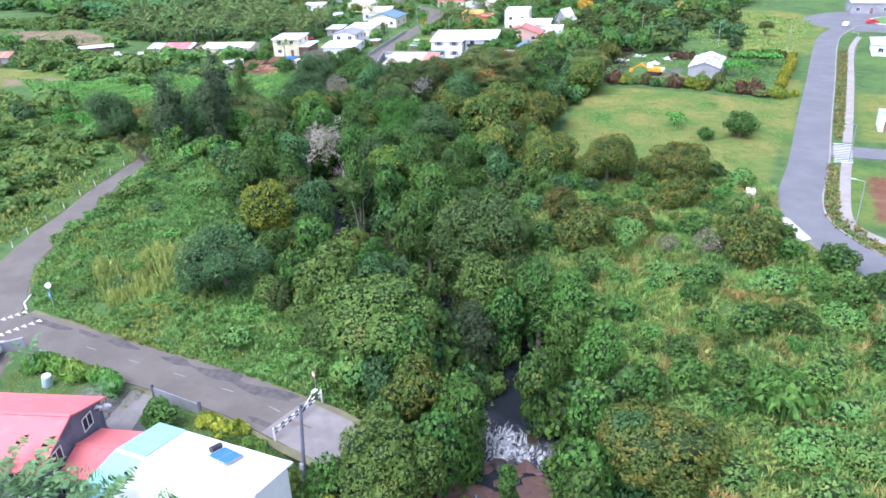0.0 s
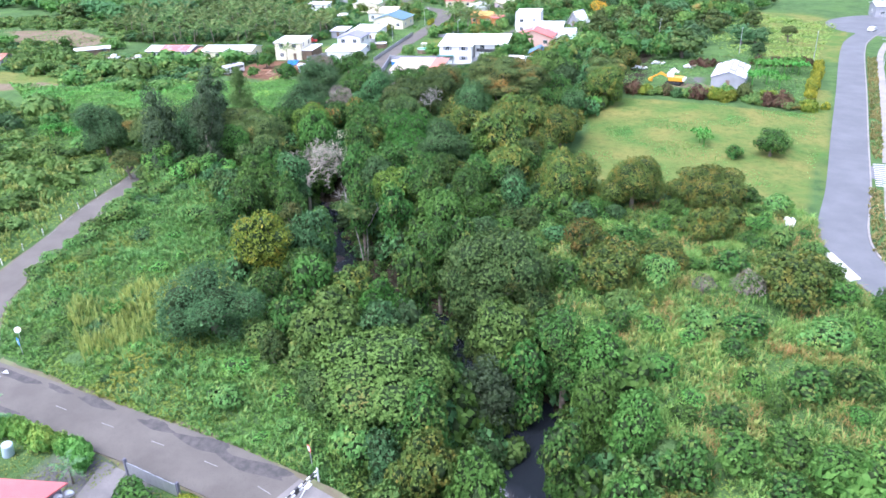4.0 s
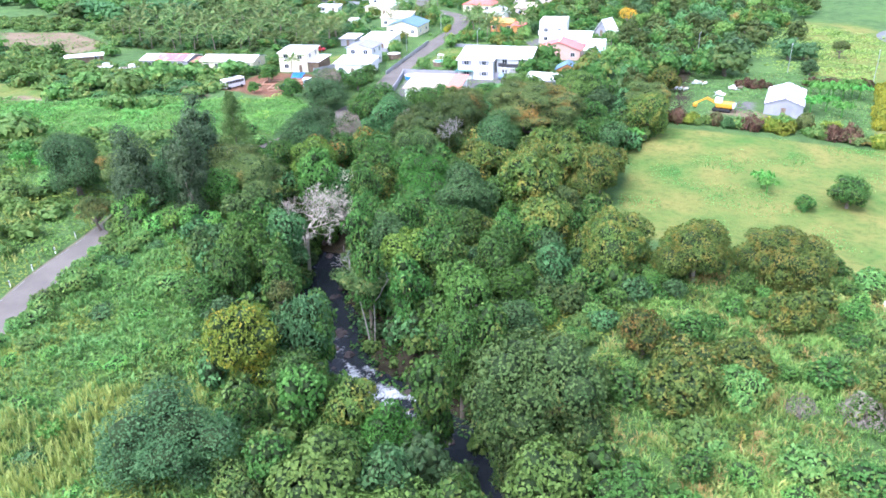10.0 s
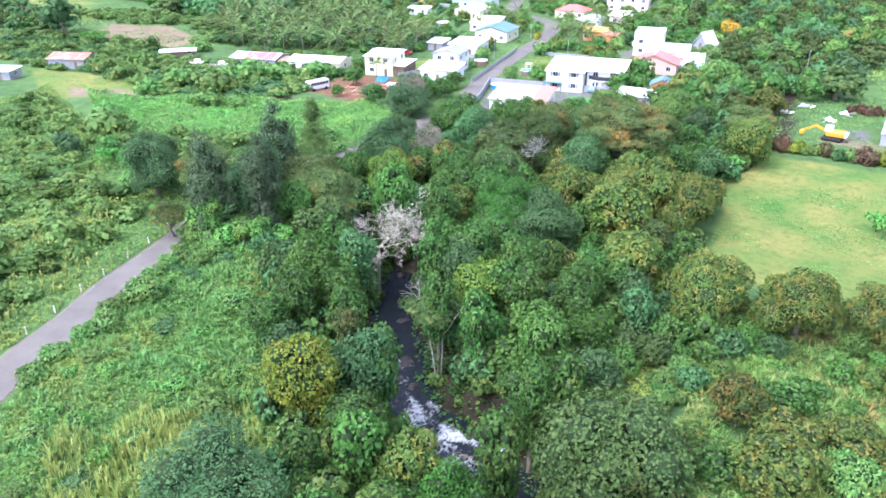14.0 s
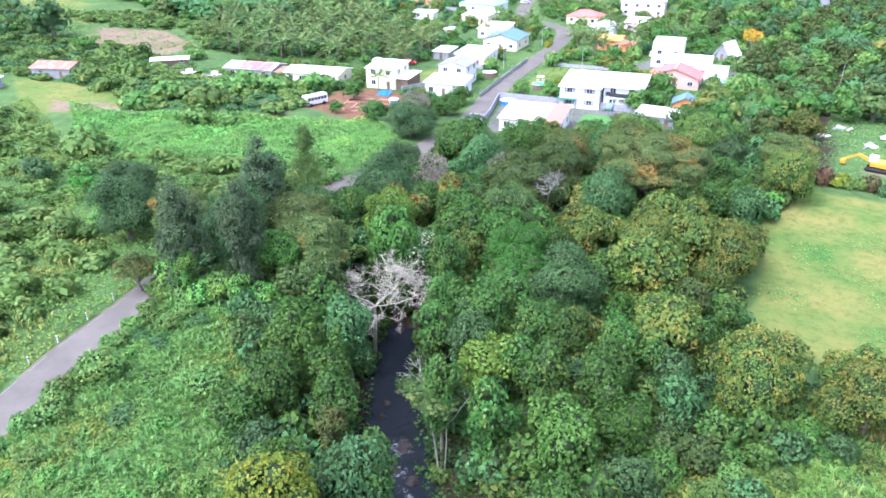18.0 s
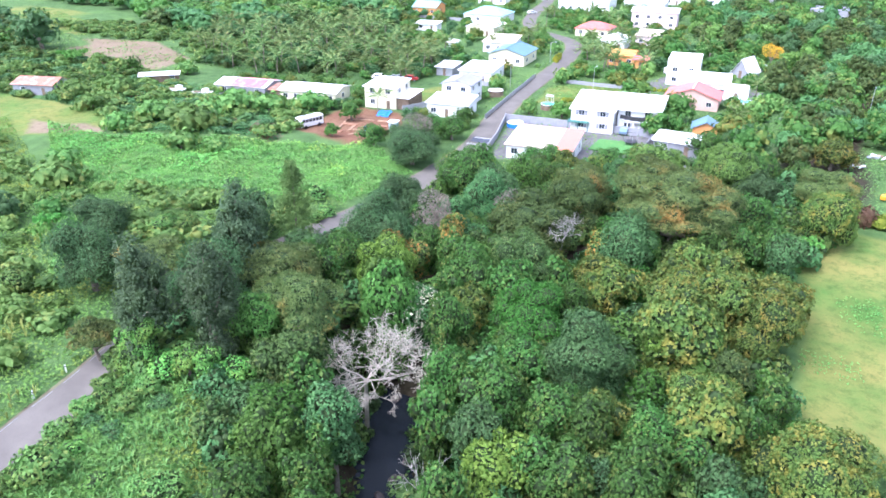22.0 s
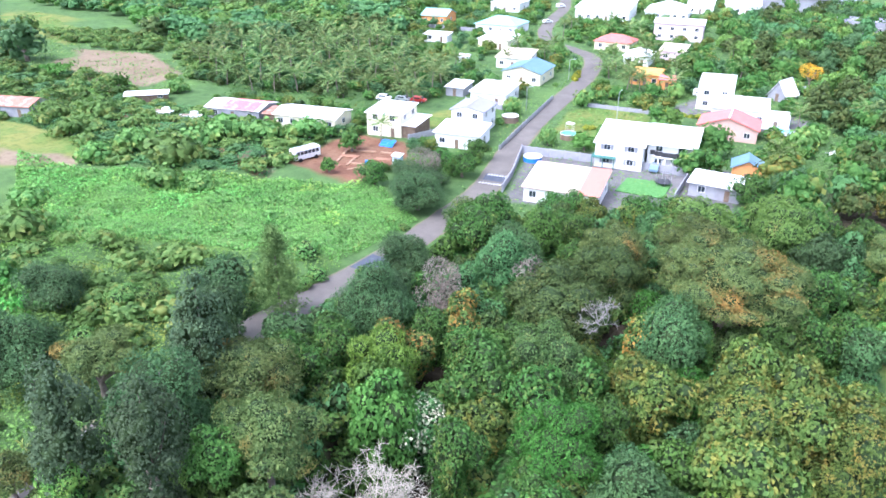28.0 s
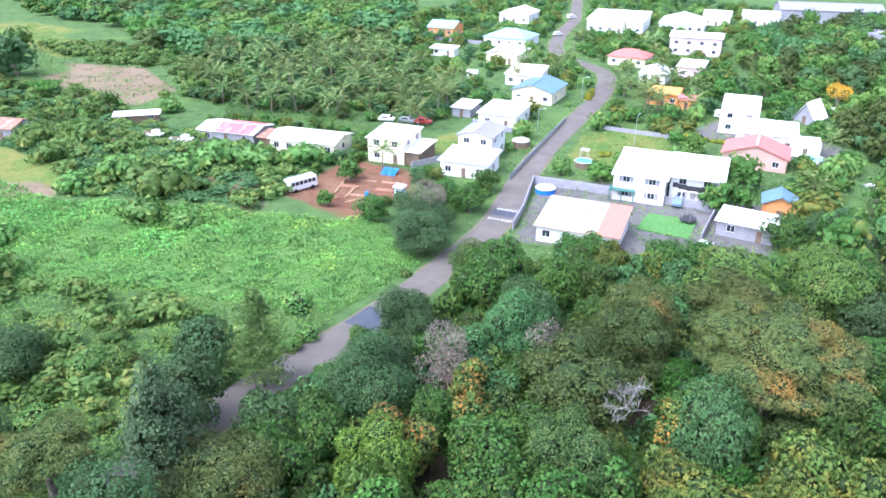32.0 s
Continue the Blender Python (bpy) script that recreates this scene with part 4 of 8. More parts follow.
# ---- trees ----
def leaf_quads(p, n, size, rng, aspect=1.5, bend=0.25):
    """Bent diamond leaves at the places p, facing about n."""
    r = rng.normal(size=p.shape)
    u = np.cross(n, r)
    u /= np.linalg.norm(u, axis=1, keepdims=True) + 1e-9
    v = np.cross(n, u)
    s = size[:, None]
    a = p - u * s * aspect * 0.5 - n * s * bend * 0.4
    c = p + u * s * aspect * 0.5 - n * s * bend
    return np.stack([a, p + v * s * 0.5, c, p - v * s * 0.5], 1).reshape(-1, 3)


def ico(level):
    bm = bmesh.new()
    bmesh.ops.create_icosphere(bm, subdivisions=level, radius=1.0)
    v = np.array([q.co[:] for q in bm.verts])
    f = np.array([[w.index for w in q.verts] for q in bm.faces])
    bm.free()
    return v, f


ICO, ICO_SMALL = ico(2), ico(1)
far_cores = {}
# height to radius, lobes, lobe radius, lower edge of the crown, flatness, leaf size, leaves per square metre, size of the dense core, scatter of the leaves
KINDS = {
    "mango": (1.7, 30, 0.31, 0.06, 0.85, 0.28, 20, 0.74, 0.8),
    "dome": (1.8, 38, 0.28, 0.08, 0.9, 0.29, 20, 0.76, 0.7),
    "broad": (1.9, 28, 0.32, 0.03, 0.9, 0.27, 19, 0.73, 1.0),
    "dark": (1.9, 30, 0.31, 0.02, 1.0, 0.24, 22, 0.69, 1.2),
    "olive": (1.6, 40, 0.24, 0.36, 0.42, 0.19, 29, 0.61, 1.3),
    "bright": (1.8, 26, 0.32, 0.05, 0.9, 0.29, 18, 0.73, 0.9),
    "pale": (1.6, 28, 0.32, 0.05, 0.85, 0.29, 18, 0.74, 0.8),
    "dry": (1.6, 14, 0.38, 0.30, 0.8, 0.17, 14, 0.0, 1.2),
    "yellow": (2.0, 32, 0.30, 0.10, 0.9, 0.23, 24, 0.71, 1.1),
    "orange": (1.8, 24, 0.33, 0.10, 0.9, 0.25, 21, 0.71, 1.1),
    "shrub": (1.05, 20, 0.34, 0.0, 0.8, 0.28, 17, 0.74, 1.1),
    "feather": (1.7, 48, 0.25, 0.06, 0.8, 0.24, 23, 0.74, 0.9),
    "deep": (1.8, 34, 0.28, 0.03, 0.9, 0.24, 22, 0.74, 0.9),
    "lime": (1.7, 30, 0.27, 0.05, 0.8, 0.27, 20, 0.74, 0.8),
    "rusty": (1.6, 30, 0.31, 0.06, 0.85, 0.26, 20, 0.74, 0.8),
    "tall": (3.3, 46, 0.27, 0.06, 1.0, 0.19, 26, 0.66, 1.3),
    "vine": (1.6, 22, 0.33, 0.0, 0.9, 0.24, 20, 0.74, 1.0),
    "bloom": (1.7, 30, 0.29, 0.05, 0.85, 0.25, 20, 0.72, 1.0),
}
LABELS = {
    "mango": ("dense round mango tree with rusty yellow leaf flush", "tree"), "dome": ("full domed tree with glossy light green leaves", "tree"),
    "broad": ("leafy green broadleaf tree in the streamside wood", "tree"), "dark": ("tall dark blue-green tree with ragged crown", "tree"),
    "olive": ("spreading olive-brown umbrella tree with thin foliage", "tree"), "bright": ("bright fresh green leafy tree", "tree"),
    "pale": ("bluish green tree with large pale leaves", "tree"), "dry": ("half-bare greyish brown dry tree", "tree"),
    "yellow": ("yellow-green tree with fading leaves", "tree"), "orange": ("green tree with orange turning leaves", "tree"),
    "shrub": ("low tangled green shrub on rough ground", "shrub"), "feather": ("large dark green feathery tree with broad crown", "tree"),
    "deep": ("round tree with dense deep green foliage", "tree"), "lime": ("lime green leafy tree with a few golden leaves", "tree"),
    "rusty": ("low mango tree covered in rusty orange leaf flush", "tree"), "tall": ("tall slim grey-green tree hung with creepers", "tree"),
    "vine": ("bush and stump smothered in green creepers", "shrub"), "bloom": ("grey-green tree speckled with pale blossom", "tree"), "cas": ("slender conical casuarina with drooping needles", "tree"), "dead": ("dead bleached tree with bare pale branches", "dead tree"),
}
protos = {}


def crown_mesh(kind, r0, rng, thin=1.0):
    h0, nl, lr, low, flat, leaf, dens, core, scat = KINDS[kind]
    H = h0 * r0
    cz = H * low + (H * (1 - low)) * 0.42
    half = H - cz
    # lobes of uneven size over the upper part of an ellipsoid
    if r0 > 8:
        nl, lr = 95, lr * 0.66
    if thin < 0.6:
        nl = nl // 2
        lr = lr * 1.25
    th = rng.uniform(0, 2 * math.pi, nl)
    zz = 1 - (1.5 if kind in ("olive", "dry") else 1.72) * (np.arange(nl) + rng.random(nl)) / nl
    rad = np.sqrt(np.clip(1 - zz ** 2, 0, 1))
    c = np.stack([np.cos(th) * rad, np.sin(th) * rad, zz], 1) * (1 - lr) * rng.uniform(0.55, 1.12, (nl, 1))
    c = np.vstack([c, [[0, 0, 0.1]]])
    lrad = np.append(lr * rng.uniform(0.6, 1.5, nl), 0.62)
    sc = np.array([r0, r0, half * (0.95 if flat > 0.5 else 1.0)])
    C, cr = c * sc + [0, 0, cz], lrad
    # leaves on the lobes
    area = 4 * math.pi * r0 * r0 * 0.85
    fine = (2.6 if r0 > 5 else 2.2) if thin == 1.0 else 1.0
    n = int(area * dens * thin * 0.84 * fine)
    pick = rng.choice(nl + 1, n * 2, p=cr ** 2 / (cr ** 2).sum())
    d = rng.normal(size=(n * 2, 3))
    d /= np.linalg.norm(d, axis=1, keepdims=True)
    lobe = np.stack([cr * r0 * rng.uniform(0.85, 1.2, nl + 1), cr * r0 * rng.uniform(0.85, 1.2, nl + 1), cr * r0 * min(1.0, max(flat, 0.5)) * rng.uniform(0.7, 1.1, nl + 1)], 1)
    shell = (1 - 0.25 * scat * rng.random(n * 2) ** 1.5 + 0.22 * scat * rng.random(n * 2) ** 2)[:, None]
    p = C[pick] + d * lobe[pick] * shell
    ok = np.ones(len(p), bool)
    for j in range(nl + 1):
        q = (p - C[j]) / lobe[j]
        ok &= ~(((q ** 2).sum(1) < 0.72) & (pick != j))
    ok &= (d[:, 2] > -0.55)
    p, d = p[ok][:n], d[ok][:n]
    whole = (p - [0, 0, cz]) / [r0, r0, half]
    whole /= np.linalg.norm(whole, axis=1, keepdims=True) + 1e-6
    nrm = 0.55 * d + 0.45 * whole + rng.normal(size=d.shape) * 0.52 + [0, 0, 0.25]
    nrm /= np.linalg.norm(nrm, axis=1, keepdims=True)
    size = leaf * (1.24 if r0 < 2 else 1.28) * (0.7 + 0.75 * rng.random(len(p)) ** 2) / min(1, thin) ** (0.34 if thin < 0.3 else 0.38) / fine ** 0.5
    leaves = leaf_quads(p, nrm, size, rng)
    ev, ef = [], []
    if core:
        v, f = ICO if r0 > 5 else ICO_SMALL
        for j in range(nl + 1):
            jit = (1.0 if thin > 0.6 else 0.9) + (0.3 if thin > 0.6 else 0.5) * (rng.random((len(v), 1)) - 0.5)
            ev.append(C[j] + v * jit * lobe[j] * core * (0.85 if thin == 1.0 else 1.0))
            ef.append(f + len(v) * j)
    return leaves, (np.vstack(ev), np.vstack(ef)) if core else None, C, H, cz


def trunk_mesh(C, H, r0, rng, bottom=-0.6, mat=None, stout=1.0):
    base_r = (0.035 * H + 0.045 * r0) * stout
    fork = H * 0.30
    lean = rng.uniform(-0.05, 0.05, 2) * H
    pieces = [tube([(0, 0, bottom), (0, 0, 0.1), (lean[0] * 0.4, lean[1] * 0.4, fork * 0.6), (lean[0], lean[1], fork)], [base_r * 1.3, base_r * 1.1, base_r * 0.85, base_r * 0.7], 8)]
    for j in rng.choice(len(C) - 1, min(7, len(C) - 1), replace=False):
        t = C[j]
        a = np.array([lean[0], lean[1], fork * 0.9])
        m = a * 0.5 + t * 0.5 + np.append(rng.normal(size=2) * 0.08 * r0, -0.06 * H)
        pieces.append(tube([tuple(a), tuple(m), tuple(t)], [base_r * 0.6, base_r * 0.38, base_r * 0.12], 6))
    v, f = joined(pieces)
    return mesh_of("trunk", v, f, [mat or BARK], True)


def proto(kind, size, variant):
    """One tree of each kind, size and variant; the others share its meshes."""
    key = (kind, size, variant)
    if key not in protos:
        rng = np.random.default_rng(sum(map(ord, kind)) * 7 + size * 31 + variant * 101)
        r0 = (1.9, 3.2, 5.6, 4.5, 1.9, 4.5, 1.9, 9.0)[size]
        leaves, core, C, H, cz = crown_mesh(kind, r0, rng, {3: 0.085, 4: 0.28, 5: 0.04, 6: 0.6}.get(size, 1.0))
        # near crowns get the core with painted shade, far ones a leaf-coloured core
        crown = quads_mesh("crown", leaves, [LEAF[kind], SHADED_CORE] if size in (0, 1, 2, 6, 7) and core else [LEAF[kind]], core)
        crown["leaves"] = len(leaves) // 4
        far_cores[crown.name] = core[1] if core else np.zeros((0, 3), int)
        state = rng.bit_generator.state
        stout = 0.45 if kind == "tall" else 0.8
        short = trunk_mesh(C, H, r0, rng, stout=stout)
        rng.bit_generator.state = state
        protos[key] = (crown, short, trunk_mesh(C, H, r0, rng, -7.0, stout=stout), r0, H)
    return protos[key]


tree_rng = np.random.default_rng(5)
placed = []


CLEAR = [(-3.2, 111.6, 2.2), (-2.4, 107.5, 2.0), (-75.8, 101.4, 6.0), (-71.4, 139.0, 2.5)]  # room for the bare trees


def aside(x, y, r):
    """Moves a tree off the open water and out of the bare trees."""
    if 77 < y < 104:
        d = np.hypot(RIVER_LINE[:, 0] - x, RIVER_LINE[:, 1] - y)
        k = int(d.argmin())
        need = (3.9 if y < 95 else 2.5) + 0.75 * r
        if d[k] < need:
            v = np.array([x, y]) - RIVER_LINE[k]
            v = v / (np.linalg.norm(v) + 1e-6)
            x, y = (RIVER_LINE[k] + v * need).tolist()
    for a, b, c in CLEAR:
        d = math.hypot(x - a, y - b)
        if d < c + 0.6 * r:
            x, y = a + (x - a) / d * (c + 0.6 * r), b + (y - b) / d * (c + 0.6 * r)
    return x, y


def plant(kind, x, y, r, h, far=False, group="", low=False, exact=False):
    """A tree of that crown radius and height over the level land, rooted in the ground below."""
    size = 3 if far or (r > 2.4 and (y > 205 or x < -135)) else (0 if r < 2.5 else 1 if r < 4.2 else 7 if r > 8 else 2)
    crown, short, deep, r0, H = proto(kind, size, int(tree_rng.integers(0, 3)))
    if not low and not exact:
        x, y = aside(x, y, r)
    z = ground_at(x, y)
    drop = 0.0 if low else max(0.0, float(base(x, y)) - z)
    s = r / r0
    total = h + drop
    f = min(max(total / (H * s), 0.62), 1.15 if exact and kind != "tall" else 1.6 if drop > 1.5 else 1.35)
    lift = (total - H * s * f) / (s * f)
    z += min(0.0, lift) * s * f
    lift = max(lift, 0.0)
    label, cat = LABELS[kind]
    e = thing("garden_tree" if group == "trees of the village" else "shrub" if kind == "shrub" else kind_name(kind), label, cat, pose(x, y, z, 0, 0, float(tree_rng.uniform(0, 360))) @ Matrix.Diagonal((s, s, s * f, 1)), group or ("shrubs on the rough ground" if kind == "shrub" else "trees of the valley"))
    part("trunk", deep if lift > 0.5 else short, None, e, at=Matrix.Translation((0, 0, max(lift, 0))))
    part("crown", crown, None, e, at=Matrix.Translation((0, 0, lift)))
    if lift * s * f > 0.8:
        part("lower_crown", crown, None, e, at=Matrix.Translation((0, 0, max(lift - 0.62 * H, -0.3 * H))) @ Matrix.Rotation(2.1, 4, "Z") @ Matrix.Diagonal((0.86, 0.86, 0.95, 1)))
    placed.append((x, y, r))
    return e


def kind_name(kind):
    return {"mango": "mango_tree", "dome": "domed_tree", "dark": "dark_tree", "olive": "umbrella_tree", "feather": "feathery_tree", "dry": "dry_tree", "bright": "bright_green_tree", "pale": "bluish_green_tree", "yellow": "yellowing_tree", "orange": "turning_tree", "deep": "deep_green_tree", "lime": "lime_green_tree", "rusty": "rusty_mango_tree", "tall": "tall_tree", "bloom": "blossoming_tree", "vine": "creeper_bush"}.get(kind, "broadleaf_tree")


def grow(kind, rows):
    for x, y, r, h in rows:
        if kind == "cas":
            casuarina(x, y, r, h)
        elif kind == "dead":
            dead_tree(x, y, r, h)
        else:
            plant(kind, x, y, r, h)


def casuarina(x, y, r, h):
    """Drooping sprays of needles along many rising limbs."""
    rng = np.random.default_rng(3)
    ps = []
    for k in range(210):
        t = rng.random() ** 1.1
        a = rng.uniform(0, 2 * math.pi)
        reach = r * (1.05 - t) ** 0.7 * rng.uniform(0.6, 1.15)
        q = np.sqrt(rng.random(42))[:, None]
        limb = np.array([[math.cos(a) * reach, math.sin(a) * reach, 0.35 * reach]]) * q + [0, 0, h * (0.06 + 0.9 * t)]
        ps.append(limb + rng.normal(size=(42, 3)) * [0.22, 0.22, 0.26])
    p = np.vstack(ps)
    n = len(p)
    nrm = rng.normal(size=(n, 3)) + [0, 0, 0.3]
    nrm /= np.linalg.norm(nrm, axis=1, keepdims=True)
    e = thing("casuarina", *LABELS["cas"], pose(x, y, ground_at(x, y)))
    part("crown", quads_mesh("crown", leaf_quads(p, nrm, rng.uniform(0.09, 0.17, n), rng, 3.0), [LEAF["cas"]]), None, e)
    v, f = tube([(0, 0, -0.5), (0, 0, h * 0.4), (0.1, 0, h * 0.97)], [0.2, 0.13, 0.03], 8)
    part("trunk", mesh_of("trunk", v, f, [BARK], True), None, e)


def branches(start, way, length, radius, depth, rng, spread=0.55, up=0.12):
    """A forking limb, as tubes."""
    out, pts, p, d = [], [Vector(start)], Vector(start), Vector(way).normalized()
    for _ in range(3):
        d = (d + Vector(rng.normal(size=3)) * 0.24 + Vector((0, 0, up * 0.3))).normalized()
        p = p + d * length / 3
        pts.append(p.copy())
    out.append(tube([tuple(q) for q in pts], [radius, radius * 0.85, radius * 0.72, max(radius * 0.55, 0.02)], 5 if depth > 1 else 3))
    if depth:
        for k in range(3 if depth > 1 else 6):
            side = Vector(rng.normal(size=3))
            nd = (d + side * spread + Vector((0, 0, up))).normalized()
            q = pts[2 + (k % 2)]
            out += branches(q, nd, length * rng.uniform(0.6, 0.85), max(radius * 0.58, 0.026), depth - 1, rng, spread, up)
    return out


def dead_tree(x, y, r, top, fork, limbs=7, depth=4, stout=1.0, flat=0.25, name="dead_tree", bark=None):
    """A bare tree: a trunk up to the fork's height, and limbs that end in a spray of fine twigs below the top."""
    rng = np.random.default_rng(int(abs(x * 7 + y)))
    z = ground_at(x, y)
    h = fork - z
    pieces = [tube([(-2.2, 2.2, -0.5), (-1.0, 1.0, h * 0.5), (0, 0, h)], [0.3 * stout, 0.24 * stout, 0.2 * stout], 8)]
    reach = math.hypot(r, 0.3 * (top - fork))
    for k in range(limbs):
        a = 2 * math.pi * (k + 0.5 * rng.random()) / limbs
        up = flat + (top - fork) / r * rng.uniform(0.0, 1.3)
        pieces += branches((0, 0, h - 0.25 * (k % 3)), (math.cos(a), math.sin(a), up), reach * 0.5, 0.11 * stout, depth - 1, rng, 0.7, 0.06)
    v, f = joined(pieces[1:])
    v = np.array(v)
    over = v[:, 2] > h
    v[over, 2] = h + (v[over, 2] - h) * (top - fork) / (v[:, 2].max() - h)
    v[~over, 2] = h - (h - v[~over, 2]) * 0.4
    v[:, :2] *= r / np.quantile(np.hypot(v[:, 0], v[:, 1]), 0.985)
    v, f = joined([pieces[0], (v.tolist(), f)])
    e = thing(name, *LABELS["dead"], pose(x, y, z))
    part("trunk", mesh_of("trunk", v, f, [bark or PALE_BARK], True), None, e)
    return e
grow("dark", [(-94.8, 98.1, 4.4, 11.5), (-100.5, 107.5, 3.4, 11), (-116.4, 164.2, 5.4, 7.8), (-96.3, 131.5, 4.2, 8), (-116.1, 96.7, 4.6, 10.7), (-102.0, 142.3, 4.2, 8.0), (-57.7, 76.8, 3.3, 8.5), (-115.0, 121.3, 3.7, 8.5), (-153.5, 104.1, 2.8, 6.5), (-107.5, 113.8, 4.0, 9.2), (-53.7, 172.0, 3.7, 8.9), (-296.6, 189.9, 7.9, 14.0)])
grow("feather", [(-72.4, 128.9, 4.5, 9.7)])
grow("yellow", [(-72.0, 306.0, 3.0, 5.0)])
grow("mango", [(-24.5, 110.9, 4.4, 8.8), (-42.4, 165.3, 4.3, 9.8), (-51.7, 126.4, 4.0, 9.6), (-49.4, 137.6, 4.0, 9.6), (-13.4, 114.8, 4.6, 8), (-52.7, 130.4, 4.7, 9.9), (-43.6, 132.2, 4.5, 9.7), (-34.0, 108.2, 4.4, 9.6), (-21.4, 84.2, 3.2, 5.4), (-1.7, 89.1, 3.5, 5.9), (-47.4, 203.7, 3.9, 6.7), (-55.4, 135.8, 3.3, 8.5), (-44.5, 142.1, 3.5, 6.0), (-43.7, 111.0, 4.0, 9.2)])
grow("mango", [(-66.0, 207.0, 4.8, 8.2), (-63.4, 131.4, 2.9, 8.1), (-53.7, 139.0, 4.1, 9.3)])
grow("olive", [(-81.9, 101.2, 4.7, 9.9), (-62.2, 79.0, 1.5, 6.7), (-108.8, 100.4, 4.6, 7.4), (-77.3, 156.2, 4.9, 10.1)])
grow("pale", [(-62.7, 140.2, 4.5, 10), (-30.6, 113.4, 1.7, 2.7), (-39.0, 101.1, 2.1, 7.3), (-40.9, 104.5, 1.9, 7.1), (-29.5, 112.8, 1.7, 2.7), (-59.6, 97.3, 2.6, 7.8), (-45.3, 150.1, 2.7, 7.9), (-88.6, 147.0, 4.4, 9.6)])
grow("bright", [(-23.7, 50.4, 3.2, 3.9), (-13.2, 60.8, 2.8, 5.0), (2.8, 60.4, 2.7, 4.9), (-51.2, 67.7, 2.4, 7.6), (-17.1, 63.7, 2.6, 4.7), (-73.0, 85.6, 3.2, 8.4), (-45.0, 89.8, 3.2, 8.4), (-81.0, 112.0, 3.8, 9.0), (-47.2, 91.6, 2.4, 7.6), (-83.4, 114.5, 4.1, 9.3), (-89.5, 158.7, 3.1, 8.3), (-104.7, 137.0, 1.7, 3.1), (-141.1, 168.1, 1.8, 3.3)])
grow("dome", [(-68.9, 170.2, 6.4, 11.6), (-62.4, 182.5, 4.5, 9.7)])
grow("dry", [(-91.7, 137, 2.8, 8), (-6.5, 88.2, 2.1, 3.4), (-11.1, 87.8, 1.5, 2.4), (-83.7, 145.1, 2.3, 7.5), (-124.3, 177.2, 3.8, 6.1)])
grow("broad", [(-23.0, 44.2, 2.2, 4.1), (-9.7, 42.0, 2.1, 4.0), (-8.2, 57.7, 2.1, 3.9), (-18.1, 56.6, 2.1, 3.9), (-16.8, 45.4, 1.0, -1.0), (-29.4, 35.7, 1.1, 2.1), (12.5, 85.3, 1.9, 3.6), (-12.0, 47.0, 1.4, 2.7), (-26.1, 83.3, 2.2, 4.1), (-71.2, 76.7, 2.9, 5.4), (-57.0, 82.4, 2.1, 7.3), (-41.7, 74.3, 2.4, 7.6), (-46.5, 80.6, 2.6, 7.8), (-40.7, 85.4, 2.3, 7.5), (-51.1, 97.3, 3.1, 8.3), (-46.6, 102.5, 2.8, 8.0), (-80.1, 125.2, 3.1, 8.3), (-48.3, 59.5, 2.1, 7.3), (-32.8, 61.7, 2.2, 7.4), (-24.9, 66.3, 2.4, 4.5), (-18.4, 76.4, 1.7, 3.2)])
grow("broad", [(-53.8, 63.8, 1.7, 6.9), (-144.1, 107.3, 2.8, 5.3), (-97.7, 154.3, 4.0, 9.2), (-63.4, 124.2, 2.5, 7.7), (-61.6, 103.6, 3.4, 8.6), (-67.1, 103.7, 2.6, 7.8), (-52.5, 89.3, 2.2, 7.4), (-67.0, 85.5, 2.6, 7.8), (-70.5, 80.5, 3.0, 8.2), (-63.2, 83.4, 2.5, 7.7), (-56.3, 104.5, 2.8, 8.0), (-52.5, 105.2, 2.6, 7.8), (-47.6, 107.3, 2.6, 7.8), (-46.3, 98.7, 2.6, 7.8), (-54.4, 97.5, 2.3, 7.5), (-60.3, 89.3, 1.9, 7.1), (-75.3, 99.9, 2.4, 7.6), (-72.8, 112.1, 2.6, 7.8), (-75.8, 121.7, 3.3, 8.5), (-64.7, 98.1, 2.2, 7.4)])
grow("broad", [(-67.2, 91.8, 1.8, 7.0), (-70.9, 123.3, 3.6, 8.8), (-54.0, 148.0, 3.6, 8.8), (-47.5, 152.9, 3.2, 8.4), (-43.4, 106.1, 1.8, 7.0), (-40.6, 112.5, 1.6, 6.8), (-39.3, 118.1, 1.7, 6.9), (-77.7, 124.1, 3.6, 8.8), (-99.1, 160.9, 3.6, 8.8), (-82.3, 222.0, 4.1, 7.8), (-83.3, 208.2, 3.4, 6.5), (-79.9, 211.3, 2.8, 5.4), (-91.9, 175.6, 3.0, 5.7), (-81.9, 179.4, 3.4, 6.4), (-78.1, 183.4, 3.0, 5.6), (-95.2, 174.6, 2.6, 5.0), (-86.4, 127.5, 2.5, 7.7), (-92.6, 117.5, 2.6, 7.8), (-93.5, 112.3, 3.0, 8.2), (-129.7, 168.3, 2.9, 5.6)])
grow("broad", [(-68.8, 198.3, 3.6, 6.8), (-57.2, 183.1, 3.4, 8.6), (-52.7, 160.3, 3.6, 8.8), (-51.3, 149.9, 3.2, 8.4), (-77.1, 119.7, 2.4, 7.6), (-68.0, 128.9, 2.4, 7.6), (-147.2, 181.7, 2.8, 5.3), (-150.2, 199.6, 2.5, 4.7), (-119.1, 182.2, 3.0, 5.7), (-122.1, 192.3, 2.7, 5.1), (-124.9, 183.2, 2.6, 4.9), (-237.2, 184.8, 2.7, 5.2), (-336.3, 211.0, 5.1, 9.7), (-111.6, 294.4, 4.8, 9.2), (-104.9, 288.5, 3.9, 7.4)])
